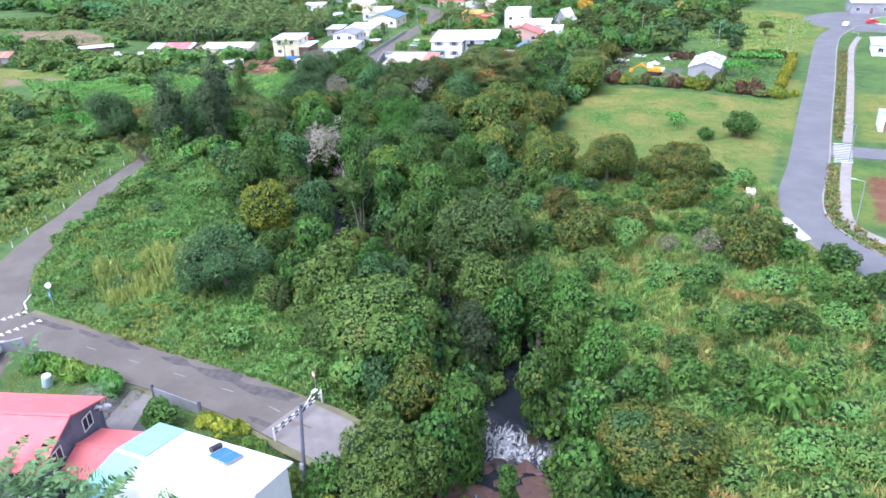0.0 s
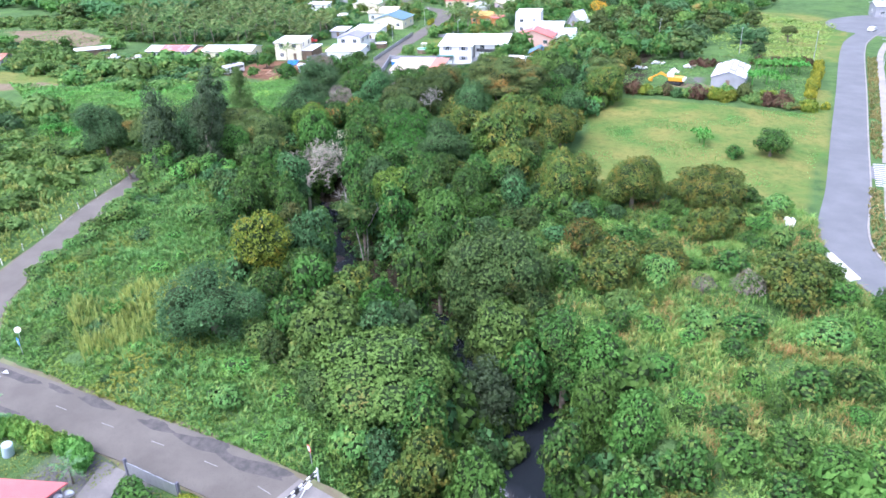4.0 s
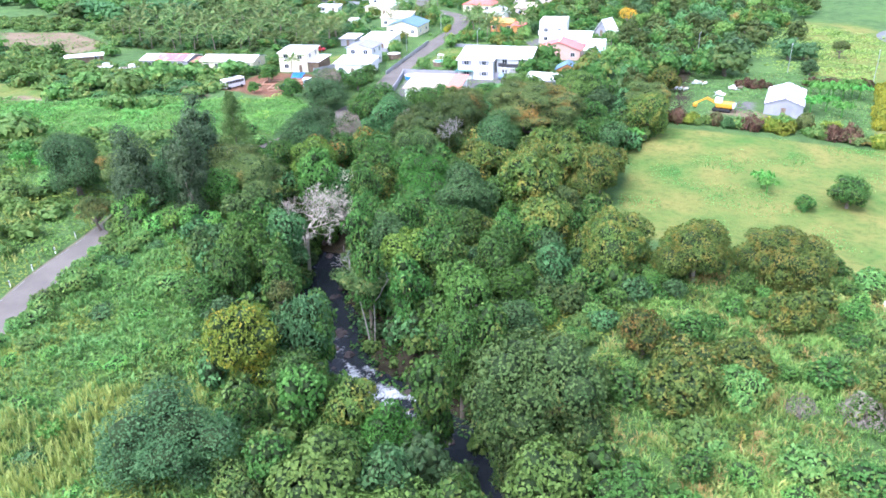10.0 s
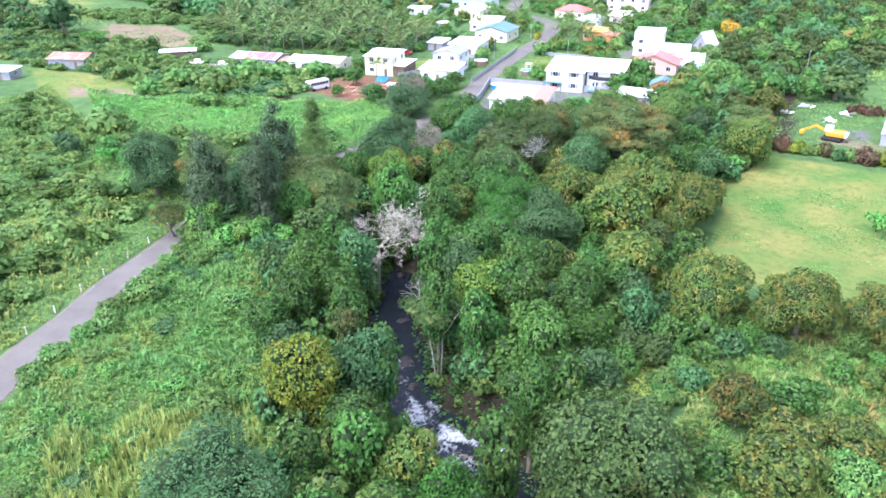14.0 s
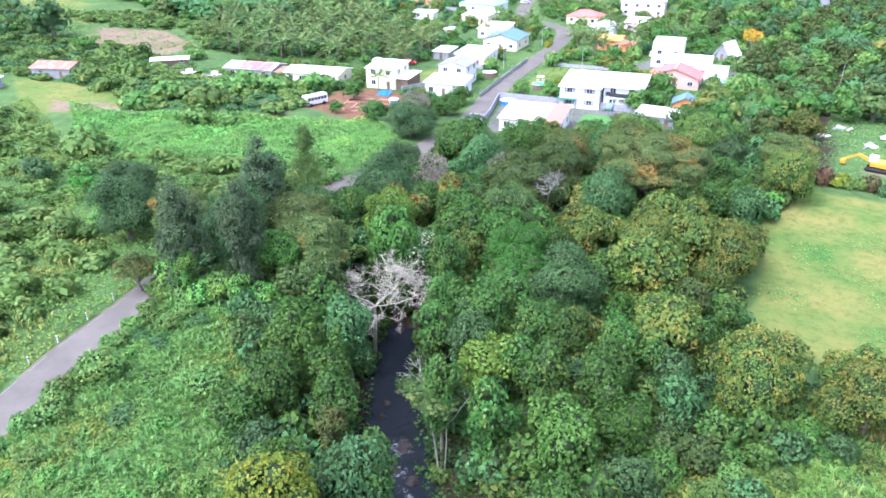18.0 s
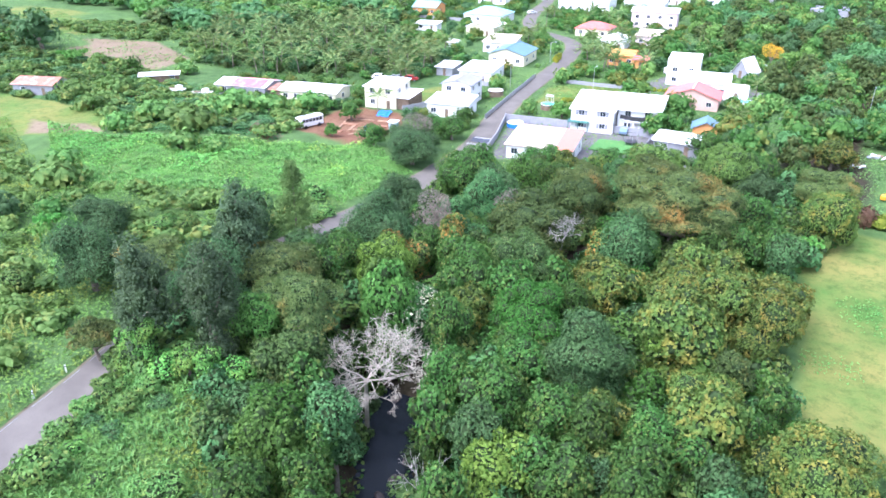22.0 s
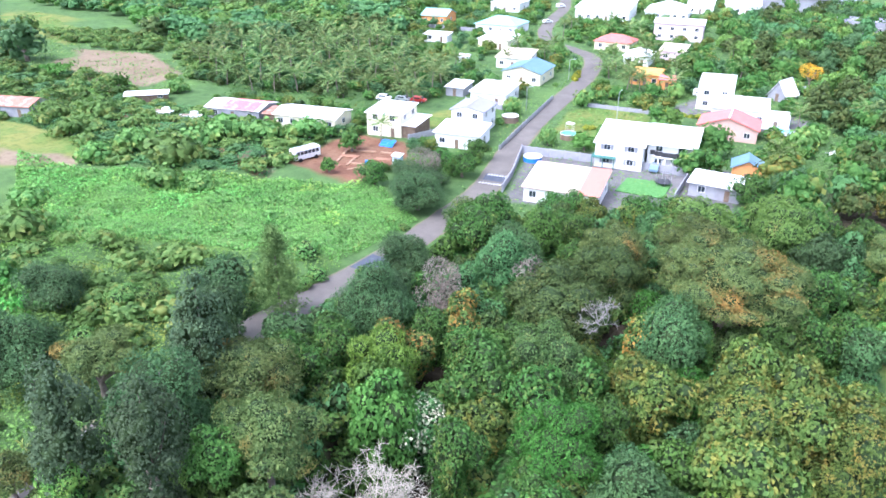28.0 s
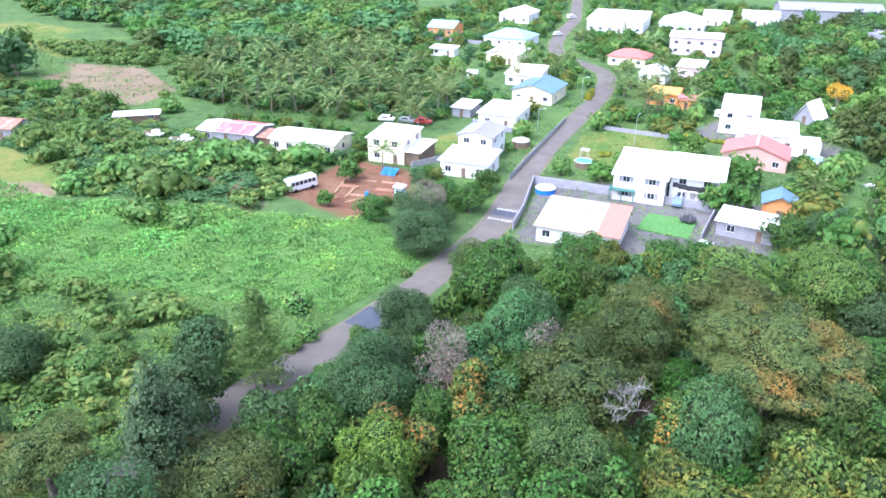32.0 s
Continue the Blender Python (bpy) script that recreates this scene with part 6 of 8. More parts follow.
for bx, by, s in ((3.7, 57.5, 1.4), (-46, 156, 1.0), (-44, 160, 1.1), (-48, 153, 1.0), (-134, 104, 1.0), (-137, 106, 1.1), (-139, 102, 0.9), (-131, 107, 1.0), (-142, 105, 1.0), (-130, 102, 0.9), (-20, 148, 0.9), (-19, 146, 0.8), (-15, 196, 1.2), (-12, 200, 1.2), (-9, 196, 1.1), (-265, 185, 1.3), (-262, 181, 1.2), (-268, 182, 1.3), (-70, 56, 0.6), (-13.7, 212.8, 1.2), (-11.0, 212.2, 1.3), (-8.8, 215.7, 1.2), (-7.0, 218.9, 1.3), (-15.6, 216.5, 1.1), (-11.8, 215.5, 1.2), (-5.5, 215.0, 1.2)):
    e = thing("banana_plant", "banana plant with broad torn green leaves", "banana plant", pose(bx, by, ground_at(bx, by), 0, 0, palm_rng.uniform(0, 360)) @ Matrix.Scale(s, 4), "banana plants")
    part("stem", stem_mesh, None, e)
    part("leaves", ban_mesh, None, e)

# ---- trees in the village, between and behind the houses ----
VILLAGE = [(-105, 172), (-60, 190), (-62, 300), (-112, 330), (-118, 380), (-125, 480), (-280, 480), (-262, 310), (-180, 262), (-150, 225), (-122, 180)]


def village_trees(poly, tries, rlo, rhi, gap, kinds=("broad", "broad", "mango", "bright", "dark", "shrub")):
    X, Y, R = fill_rng.uniform(min(p[0] for p in poly), max(p[0] for p in poly), tries), fill_rng.uniform(min(p[1] for p in poly), max(p[1] for p in poly), tries), fill_rng.uniform(rlo, rhi, tries)
    ok = inside(X, Y, poly) > 0.5
    ok &= line_gap(X, Y, LEFT_ROAD) > 3.6 + R
    for q in (MEADOW[4], MEADOW[5], YARD[0], YARD[2], SOIL[0]):
        ok &= inside(X, Y, q) < 0.5
    for hx, hy, hr in HOUSE_SPOTS:
        # keep the view of a house's front free as well
        ok &= (np.hypot(X - hx, Y - hy) > hr + 0.5 * R) & ~((np.abs(X - hx - 3) < 0.8 * hr) & (Y < hy) & (Y > hy - hr - 5))
    for x, y, r in zip(X[ok].tolist(), Y[ok].tolist(), R[ok].tolist()):
        if all((x - a) ** 2 + (y - b) ** 2 > (gap * (r + c)) ** 2 for a, b, c in placed):
            kind = kinds[int(fill_rng.integers(0, len(kinds)))]
            if y < 215 and len(near_village) < 200:
                near_village.append(plant(kind, x, y, r, r * 1.5, True, "trees of the village"))
            else:
                village_rows.append((kind, x, y, r, r * 1.5))
                placed.append((x, y, r))


near_village, village_rows = [], []
village_trees(GROVE, 900, 1.4, 2.4, 0.62, ["dark", "feather", "broad", "dark"])
village_trees(VILLAGE, 2200, 1.6, 3.4, 0.64)
village_trees([(-156, 176), (-120, 176), (-118, 196), (-140, 200), (-176, 206), (-200, 200), (-205, 190)], 700, 1.2, 2.2, 0.6)
village_trees(VILLAGE, 600, 0.8, 1.6, 0.55, ("shrub", "dark", "broad", "pale", "mango"))
far_wood("village_greenery", "garden trees and bushes between the village houses", village_rows, 3, "garden greenery", 4)

# ---- low cover: creepers, grasses and undergrowth ----
def places(poly, per_m2, rng, avoid_road=2.9, avoid_water=3.4):
    xs, ys = [p[0] for p in poly], [p[1] for p in poly]
    n = int((max(xs) - min(xs)) * (max(ys) - min(ys)) * per_m2)
    x, y = rng.uniform(min(xs), max(xs), n), rng.uniform(min(ys), max(ys), n)
    ok = inside(x, y, poly) > 0.5
    x, y = x[ok], y[ok]
    ok = line_gap(x, y, RIVER_LINE) > avoid_water
    for q in (LEFT_ROAD, NEAR_ROAD, RIGHT_ROAD):
        ok &= line_gap(x, y, q) > avoid_road
    for hx, hy, hr in HOUSE_SPOTS:
        ok &= (x - hx) ** 2 + (y - hy) ** 2 > hr * hr
    return x[ok], y[ok]





def creepers(name, label, polys, per_m2, size, mat, height=0.5, clump=3.0, seed=1, patchy=0.0, category="creepers"):
    """Broad leaves lying over swells of the ground."""
    rng = np.random.default_rng(seed)
    out = []
    for poly in polys:
        x, y = places(poly, per_m2, rng, 2.9, 2.3)
        if patchy:
            ok = wave_noise(x, y, 6, seed) + 0.3 * rng.random(len(x)) > patchy
            x, y = x[ok], y[ok]
        z = ground(x, y) + height * wave_noise(x, y, clump, seed + 3) * rng.uniform(0.2, 1.0, len(x))
        p = np.stack([x, y, z], 1)
        nrm = rng.normal(size=p.shape) * 0.38 + [0, 0, 1]
        nrm /= np.linalg.norm(nrm, axis=1, keepdims=True)
        out.append(leaf_quads(p, nrm, size * rng.uniform(0.6, 1.5, len(x)), rng, 1.4, 0.2))
    ob = new(name, quads_mesh(name, np.vstack(out), [mat]))
    return tagged(ob, label, category, kind="stuff")


def blades(name, label, polys, per_m2, height, mat, seed=2, tuft=7, spread=0.5, patchy=0.0, width=0.09, category="grass"):
    """Tufts of arching blades."""
    rng = np.random.default_rng(seed)
    out = []
    for poly in polys:
        x, y = places(poly, per_m2, rng)
        if patchy:
            ok = wave_noise(x, y, 5, seed) + 0.3 * rng.random(len(x)) > patchy
            x, y = x[ok], y[ok]
        z = ground(x, y) - 0.05
        b = np.repeat(np.stack([x, y, z], 1), tuft, 0)
        n = len(b)
        a = rng.uniform(0, 2 * math.pi, n)
        lean = rng.uniform(0.1, 1.0, n) * spread
        h = height * np.repeat(rng.uniform(0.6, 1.3, len(x)), tuft) * rng.uniform(0.6, 1.1, n)
        out_dir = np.stack([np.cos(a), np.sin(a), np.zeros(n)], 1)
        side = np.stack([-np.sin(a), np.cos(a), np.zeros(n)], 1) * (width * rng.uniform(0.6, 1.4, n))[:, None]
        up = np.array([0, 0, 1.0])
        mid = b + out_dir * (lean * h * 0.45)[:, None] + up * (h * 0.75)[:, None]
        tip = b + out_dir * (lean * h * 1.15)[:, None] + up * (h * (1 - 0.25 * lean))[:, None]
        out.append(np.stack([b, mid + side, tip, mid - side], 1).reshape(-1, 3))
    ob = new(name, quads_mesh(name, np.vstack(out), [mat]))
    return tagged(ob, label, category, kind="stuff")


SLOPE = [(-96, 84), (-90, 66), (-84, 52), (-77, 46.6), (-60, 45.4), (-40, 45.4), (-33, 45.6), (-34, 52), (-50, 64), (-66, 78), (-84, 94), (-98, 90)]
REEDS = [[(-80, 59), (-76, 64), (-70, 67), (-63, 61), (-57, 55), (-59, 51), (-66, 48.5), (-74, 53)], [(-70, 62), (-64, 70), (-58, 62), (-62, 56)]]
WEST = [(-100, 86), (-94, 62), (-96, 50), (-140, 46), (-210, 100), (-216, 136), (-165, 118), (-138, 130), (-112, 140), (-107, 112)]
creepers("creeper_slope", "green creepers smothering the slope between lane and stream", [SLOPE], 34, 0.19, LEAF["vine"], 0.7, 3.0, 21)
blades("slope_grass", "pale grass pushing through the creepers", [SLOPE], 2.6, 0.9, LEAF["fern"], 22, 7, 0.9, 0.35, 0.06)
blades("cane_grass", "tall yellow cane grass on the slope", REEDS, 5.0, 1.6, LEAF["reed"], 23, 9, 0.4, 0.55, 0.035)
creepers("wood_floor", "dark undergrowth of leaves below the trees", [WOOD], 7, 0.34, LEAF["broad"], 1.5, 3.0, 24, category="undergrowth")
creepers("thicket_leaves", "tangled low leaves of the thicket", [SHRUB_RIGHT], 17, 0.15, LEAF["thicket"], 0.9, 2.5, 25, category="undergrowth")
blades("thicket_grass", "pale arching bunch grass with rusty patches", [SHRUB_RIGHT], 4.0, 1.1, LEAF["bunch"], 26, 10, 0.95, 0.42, 0.036)
creepers("west_leaves", "rough green scrub beside the lane", [WEST], 10, 0.24, LEAF["vine"], 1.0, 4.0, 27)
blades("west_grass", "dry tall grass along the lane", [[(-103, 92), (-96, 64), (-97, 52), (-112, 46), (-122, 70), (-112, 92)]], 1.4, 1.2, LEAF["reed"], 28, 8, 0.6, 0.6, 0.06)
creepers("field_leaves", "lush creeper meadow beside the lane", LUSH, 20, 0.19, LEAF["field"], 0.9, 3.4, 29)
creepers("field_clumps", "darker patches of broad creeper leaves in the lush meadow", LUSH, 5, 0.34, LEAF["vine"], 1.3, 2.2, 43, 0.78)
blades("field_tufts", "pale arching grass tufts in the lush meadow", LUSH, 1.1, 0.8, LEAF["fern"], 44, 7, 1.0, 0.55, 0.08)
blades("field_grass", "short fresh grass of the mown field", MEADOW[:1], 4.0, 0.24, LEAF["fern"], 46, 6, 1.0, 0.8, 0.05)
creepers("scrub_leaves", "grey-green scrub in front of the houses", [SHRUB_MID], 8, 0.32, LEAF["pale"], 1.4, 4.0, 31)
blades("verge_grass", "brown planted grasses on the road verge", [[(7.2, 134), (9.2, 134), (9.2, 112), (13.6, 102), (30, 88), (28, 85), (12, 98), (7.2, 108)], [(8.5, 150), (10.4, 150), (13.4, 245), (11.0, 245)]], 3.6, 0.6, LEAF["straw"], 32, 7, 0.8)
creepers("plot_weeds", "rough weeds on the plot round the shed", [[(-48, 178), (-4, 180), (-2, 232), (-24, 240), (-44, 226)]], 5, 0.26, LEAF["fern"], 0.7, 4.0, 33, 0.35, "weeds")
creepers("far_field_weeds", "rough green cover of the far field", [[(-24, 240), (-2, 232), (4, 305), (-30, 330), (-40, 270)]], 2.0, 0.42, LEAF["grass"], 0.8, 6.0, 34, 0.4, "weeds")
creepers("village_weeds", "weeds and low plants in the village gardens", [VILLAGE], 1.6, 0.34, LEAF["shrub"], 0.6, 4.0, 36, 0.5, "weeds")
creepers("left_field_weeds", "rough low cover of the far fields", [[(-300, 150), (-226, 150), (-222, 205), (-240, 240), (-345, 235), (-400, 250), (-400, 200)]], 1.4, 0.42, LEAF["shrub"], 0.7, 5.0, 37, 0.55, "weeds")
blades("thicket_cane", "yellow cane grass patches in the thicket", [SHRUB_RIGHT], 2.2, 1.1, LEAF["reed"], 38, 8, 0.7, 0.86, 0.06)
creepers("garden_grass", "rough grass and weeds in the gardens by the road", [[(-67, 33), (-52, 33), (-52, 40.5), (-68, 41)], [(-47, 34), (-24, 30), (-24, 38.5), (-47, 40)]], 14, 0.14, LEAF["grass"], 0.25, 2.0, 39, category="grass")
creepers("glade_leaves", "creepers over the glade beside the wood", [[(-46, 92), (-34, 88), (-24, 104), (-28, 116), (-44, 112)]], 22, 0.24, LEAF["vine"], 0.8, 2.5, 40)
creepers("grove_weeds", "rough undergrowth below the palms", [GROVE, [(-204, 190), (-180, 192), (-150, 200), (-150, 212), (-178, 216), (-214, 206)]], 2.4, 0.34, LEAF["broad"], 1.0, 4.0, 41, 0.35, "undergrowth")
scatter(SLOPE, 1.15, 420, ["vine", "shrub", "vine", "bright", "vine", "pale"], 0.7, 1.9, 0.75)

# ---- along the roads ----
def gz(x, y):
    return float(base(x, y))


def bar(p, q, r, sides=8):
    return mesh_of("bar", *tube([p, q], [r, r], sides), smooth=True)


def markings(name, pieces, label, material=PAINT_LINE):
    """Painted quads on a road; pieces: lists of four places."""
    v, f = [], []
    for q in pieces:
        n = len(v)
        v += [(a, b, gz(a, b) + 0.125) for a, b in q]
        f.append(tuple(range(n, n + len(q))))
    return tagged(new(name, mesh_of(name, v, f, [material])), label, "road marking", kind="structure")


def dashes(line, off, length, gap, width, start=0.0, end=1e9):
    d = np.concatenate([[0], np.cumsum(np.linalg.norm(np.diff(line, axis=0), axis=1))])
    out, s = [], max(start, 0.0)
    while s + length < min(d[-1], end):
        a = np.array([np.interp(s, d, line[:, k]) for k in (0, 1)])
        b = np.array([np.interp(s + length, d, line[:, k]) for k in (0, 1)])
        n = (b - a) / np.linalg.norm(b - a)
        n = np.array([-n[1], n[0]])
        out.append([a + n * (off - width / 2), b + n * (off - width / 2), b + n * (off + width / 2), a + n * (off + width / 2)])
        s += length + gap
    return out


markings("lane_marking", dashes(LEFT_ROAD, 0, 1.4, 7.5, 0.09, 14, 40), "worn white centre dashes of the lane", FADED_LINE)
markings("lane_edge_marking", dashes(LEFT_ROAD, 2.35, 2.5, 1.6, 0.08, 62, 130), "worn white edge dashes of the lane", FADED_LINE)
for k, (ax, ay, w) in enumerate(((-71.5, 44.6, 1.5), (-66.0, 44.9, 0.9), (-61.0, 45.0, 1.2), (-53.0, 44.9, 1.1), (-47.0, 44.8, 1.6), (-41.0, 44.3, 1.9), (-68.0, 40.6, 0.9), (-38.5, 40.4, 1.0))):
    rng = np.random.default_rng(60 + k)
    ring = [(ax + w * 1.9 * math.cos(a) * (1 + 0.3 * math.sin(3 * a + k)), ay + 0.42 * w * math.sin(a) * (1 + 0.35 * math.cos(2 * a + k))) for a in np.linspace(0, 2 * math.pi, 18, endpoint=False)]
    ob = new("road_stain", mesh_of("road_stain", [(a, b, gz(a, b) + 0.106) for a, b in ring], [tuple(range(18))], [WORN_EDGE]))
    tagged(ob, "dark worn patch of broken asphalt", "road patch", kind="structure")
markings("near_road_marking", dashes(NEAR_ROAD, 0.3, 1.5, 4.6, 0.08, 12, 40), "faint white dashes on the near road", FADED_LINE)
tri = []
for (ax, ay), (bx, by), n in (((-78.6, 41.6), (-76.6, 45.6), 6), ((-75.6, 39.9), (-73.4, 45.0), 7)):
    for k in range(n):
        t = (k + 0.5) / n
        cx, cy = ax + (bx - ax) * t, ay + (by - ay) * t
        tri.append([(cx - 0.1, cy - 0.3), (cx + 0.75, cy - 0.05), (cx - 0.1, cy + 0.3)])
markings("give_way_marking", tri, "white give-way triangles at the junction")
zeb = []
for row in (0.0, 4.6):
    for k in range(8):
        cx, cy = -114.7 + 0.56 * k + 0.03 * row - row * 0.22, 181.6 + 0.13 * k + row
        zeb.append([(cx, cy - 0.35), (cx + 0.4, cy - 0.28), (cx + 0.05, cy + 0.85)])
markings("hump_marking", zeb, "rows of white triangles on the speed hump")
markings("crossing_marking", [[(8.6 + 0.42 * (k % 2) * 0, 135.6 + 1.0 * k), (11.6, 135.9 + 1.0 * k), (11.6, 136.35 + 1.0 * k), (8.6, 136.05 + 1.0 * k)] for k in range(12)], "white crossing stripes over the side road")
tagged(part("hump", solid([(-115.6, 182.4, -1.99), (-110.4, 183.4, -1.99), (-111.6, 188.0, -1.99), (-116.6, 187.0, -1.99), (-115.0, 183.4, -1.892), (-111.2, 184.2, -1.892), (-112.0, 187.2, -1.892), (-116.0, 186.4, -1.892)], BOX_FACES), ASPHALT_DARK, None), "low dark asphalt speed hump", "speed hump", kind="structure")

# white marker posts beside the lane
post_mesh = bpy.data.meshes.new("post")
pb = bmesh.new()
box(pb, -0.06, -0.06, -0.3, 0.06, 0.06, 0.95, 0.02)
pb.to_mesh(post_mesh)
pb.free()
post_mesh.materials.append(WHITE_PAINT)
for x, y in ((-92.8, 56.0), (-94.3, 59.6), (-95.2, 63.4), (-96.4, 67.5), (-97.9, 71.8), (-98.9, 75.6), (-100.3, 80.0), (-101.6, 84.2), (-103.6, 88.6)):
    e = thing("marker_post", "short white marker post beside the lane", "post", pose(x, y, gz(x, y)), "marker posts")
    part("post", post_mesh, None, e)
    part("band", box(bmesh.new(), -0.07, -0.07, 0.7, 0.07, 0.07, 0.8), DARK_METAL, e)

# barrier across the end of the near road
bar_thing = thing("road_barrier", "black and white striped twin barrier across the road", "barrier", pose(-36.2, 39.0, gz(-36, 39)))
for z in (0.72, 1.12):
    for k in range(14):
        a, b = k / 14, (k + 1) / 14
        part("boom_section", bar((0.7 * a, 6.3 * a, z), (0.7 * b, 6.3 * b, z), 0.07), WHITE_PAINT if k % 2 else DARK_METAL, bar_thing)
for x, y in ((0, 0), (0.7, 6.3)):
    part("post", cyl(bmesh.new(), x, y, -0.4, 1.3, 0.09), WHITE_PAINT, bar_thing)
part("lock_plate", box(bmesh.new(), 0.3, 3.6, 0.6, 0.5, 4.1, 1.2, 0.02), DARK_METAL, bar_thing)

pole = thing("utility_pole", "dark timber utility pole with street lamp", "utility pole", pose(-31.3, 36.4, gz(-31.3, 36.4), -4, 2, 0))
part("shaft", cyl(bmesh.new(), 0, 0, -0.6, 7.0, 0.19, 0.12), DARK_WALL, pole)
part("cross_arm", box(bmesh.new(), -0.9, -0.05, 5.0, 0.9, 0.05, 5.12), TIMBER, pole)
arm = part("lamp_arm", bar((0, 0, 6.2), (0.3, 1.3, 7.4), 0.04), STEEL, pole)
part("lamp", box(bmesh.new(), 0.15, 1.2, 7.35, 0.5, 1.75, 7.5, 0.05), WHITE_PAINT, arm)
part("meter_box", box(bmesh.new(), -0.2, -0.35, 0.8, 0.2, -0.18, 1.4, 0.02), GREY_WALL, pole)


def sign(x, y, label, plate, material, turn=0.0, h=2.2):
    e = thing("road_sign", label, "road sign", pose(x, y, gz(x, y), 0, 0, turn))
    part("post", cyl(bmesh.new(), 0, 0, -0.3, h, 0.04, seg=8), STEEL, e)
    part("plate", plate, material, e)
    return e


rs = sign(-36.9, 46.4, "round white road sign with red rim", cyl(bmesh.new(), 0, 0, -0.02, 0.02, 0.36, seg=20, m=Matrix.Translation((0, -0.06, 2.0)) @ pose(0, 0, 0, 90, 0, 0)), RED_PAINT, -30)
part("face", cyl(bmesh.new(), 0, 0, -0.01, 0.012, 0.25, seg=20, m=Matrix.Translation((0, -0.09, 2.0)) @ pose(0, 0, 0, 90, 0, 0)), WHITE_PAINT, rs)
bs = sign(-74.2, 47.3, "square blue road sign on a grey post", box(bmesh.new(), -0.36, -0.09, 1.5, 0.36, -0.05, 2.22, 0.01), paint("sign_blue", (0.03, 0.25, 0.65)), -20)
part("symbol", box(bmesh.new(), -0.18, -0.105, 1.7, 0.18, -0.095, 2.0), WHITE_PAINT, bs)
sign(-76.6, 48.9, "small white back of a road sign", cyl(bmesh.new(), 0, 0, -0.02, 0.02, 0.34, seg=18, m=Matrix.Translation((0, -0.06, 1.7)) @ pose(0, 0, 0, 60, 0, 0)), WHITE_PAINT, 40, 1.8)
markings("corner_kerb", [[(-79.6, 48.4), (-78.6, 46.6), (-78.4, 46.7), (-79.4, 48.5)], [(-78.6, 46.6), (-76.9, 45.6), (-76.8, 45.8), (-78.4, 46.7)]], "pale kerb line round the corner")

# fence panel, hedge and yard of the red-roofed house
gate = thing("fence_panel", "grey-blue corrugated fence panel on posts", "fence", pose(-50.6, 39.3, gz(-50, 39), 0, 0, -3))
for k in range(8):
    part("sheet", box(bmesh.new(), 0.75 * k, -0.03, 0.1, 0.75 * k + 0.72, 0.03 + 0.02 * (k % 2), 1.35), STEEL, gate)
for x in (0, 6.1):
    part("post", box(bmesh.new(), x - 0.12, -0.12, -0.3, x + 0.12, 0.12, 1.7, 0.02), DARK_WALL, gate)
tagged(part("driveway", solid([(-53.8, 39.6, -1.72), (-51.0, 39.4, -1.72), (-48.6, 34.0, -1.78), (-52.2, 34.6, -1.78), (-53.8, 39.6, -2), (-51.0, 39.4, -2), (-48.6, 34.0, -2), (-52.2, 34.6, -2)], BOX_FACES), CONCRETE, None), "short concrete driveway to the red-roofed house", "driveway", kind="structure")


def hedge(name, label, line, width, height, leaf, seed=1, size=0.14, per=140):
    """A loose hedge or shrub: uneven leafy clumps along a line."""
    rng = np.random.default_rng(seed)
    line = smooth_line(line, max(0.4, 0.3 * width))
    quads, cores, tris, n = [], [], [], 0
    for c in line:
        r = 0.5 * width * rng.uniform(0.7, 1.3)
        leaves, (cv, cf), _, H, _ = crown_mesh("shrub", 1.9, rng, 0.45 if width > 1.9 else 0.8)
        k = np.array([r / 1.9, r / 1.9, height * rng.uniform(0.65, 1.15) / H])
        at = np.array([c[0] + rng.normal() * 0.16 * width, c[1] + rng.normal() * 0.16 * width, 0.0])
        at[2] = ground_at(at[0], at[1])
        quads.append(leaves * k + at)
        cores.append(cv * k + at)
        tris.append(cf + n)
        n += len(cv)
    ob = new(name, quads_mesh(name, np.vstack(quads), [leaf], (np.vstack(cores), np.vstack(tris))))
    return tagged(ob, label, "hedge" if "hedge" in name else "shrub")


hedge("hedge", "thick green hedge along the road", [(-66, 38.2), (-64, 38.6), (-60, 39.0), (-56, 39.0), (-54.4, 38.4)], 1.9, 2.0, LEAF["vine"], 3, 0.16, 240)
hedge("hedge", "low green hedge beside the barrier", [(-38.2, 37.6), (-35, 36.8), (-32, 36.2)], 1.2, 0.8, LEAF["vine"], 4, 0.14, 200)
hedge("flowering_shrub", "bright yellow flowering shrub at the roadside", [(-44.0, 38.5), (-42.2, 38.5)], 1.6, 1.3, LEAF["flower"], 5, 0.16, 420)
hedge("flowering_shrub", "bright yellow flowering shrub at the roadside", [(-41.4, 38.2), (-39.4, 38.3)], 1.6, 1.3, LEAF["flower"], 6, 0.16, 420)
hedge("orange_shrub", "small rusty orange shrub by the bungalow", [(-39.6, 37.0), (-38.9, 36.9)], 1.0, 0.9, LEAF["orange"], 7, 0.12, 420)
plant("bright", -47.0, 36.6, 1.9, 2.6)
plant("bright", -28.8, 36.2, 2.0, 2.6)
plant("yellow", -27.2, 33.6, 1.6, 2.0)
butt = thing("water_butt", "pale blue plastic water tank behind the hedge", "water tank", pose(-62.2, 36.7, gz(-62, 37), 0, 12, 0))
part("barrel", cyl(bmesh.new(), 0, 0, 0, 1.25, 0.5, 0.46, 16), paint("pale_blue_plastic", (0.45, 0.55, 0.62)), butt)
part("lid", cyl(bmesh.new(), 0, 0, 1.25, 1.33, 0.4, 0.36, 16), WHITE_PAINT, butt)


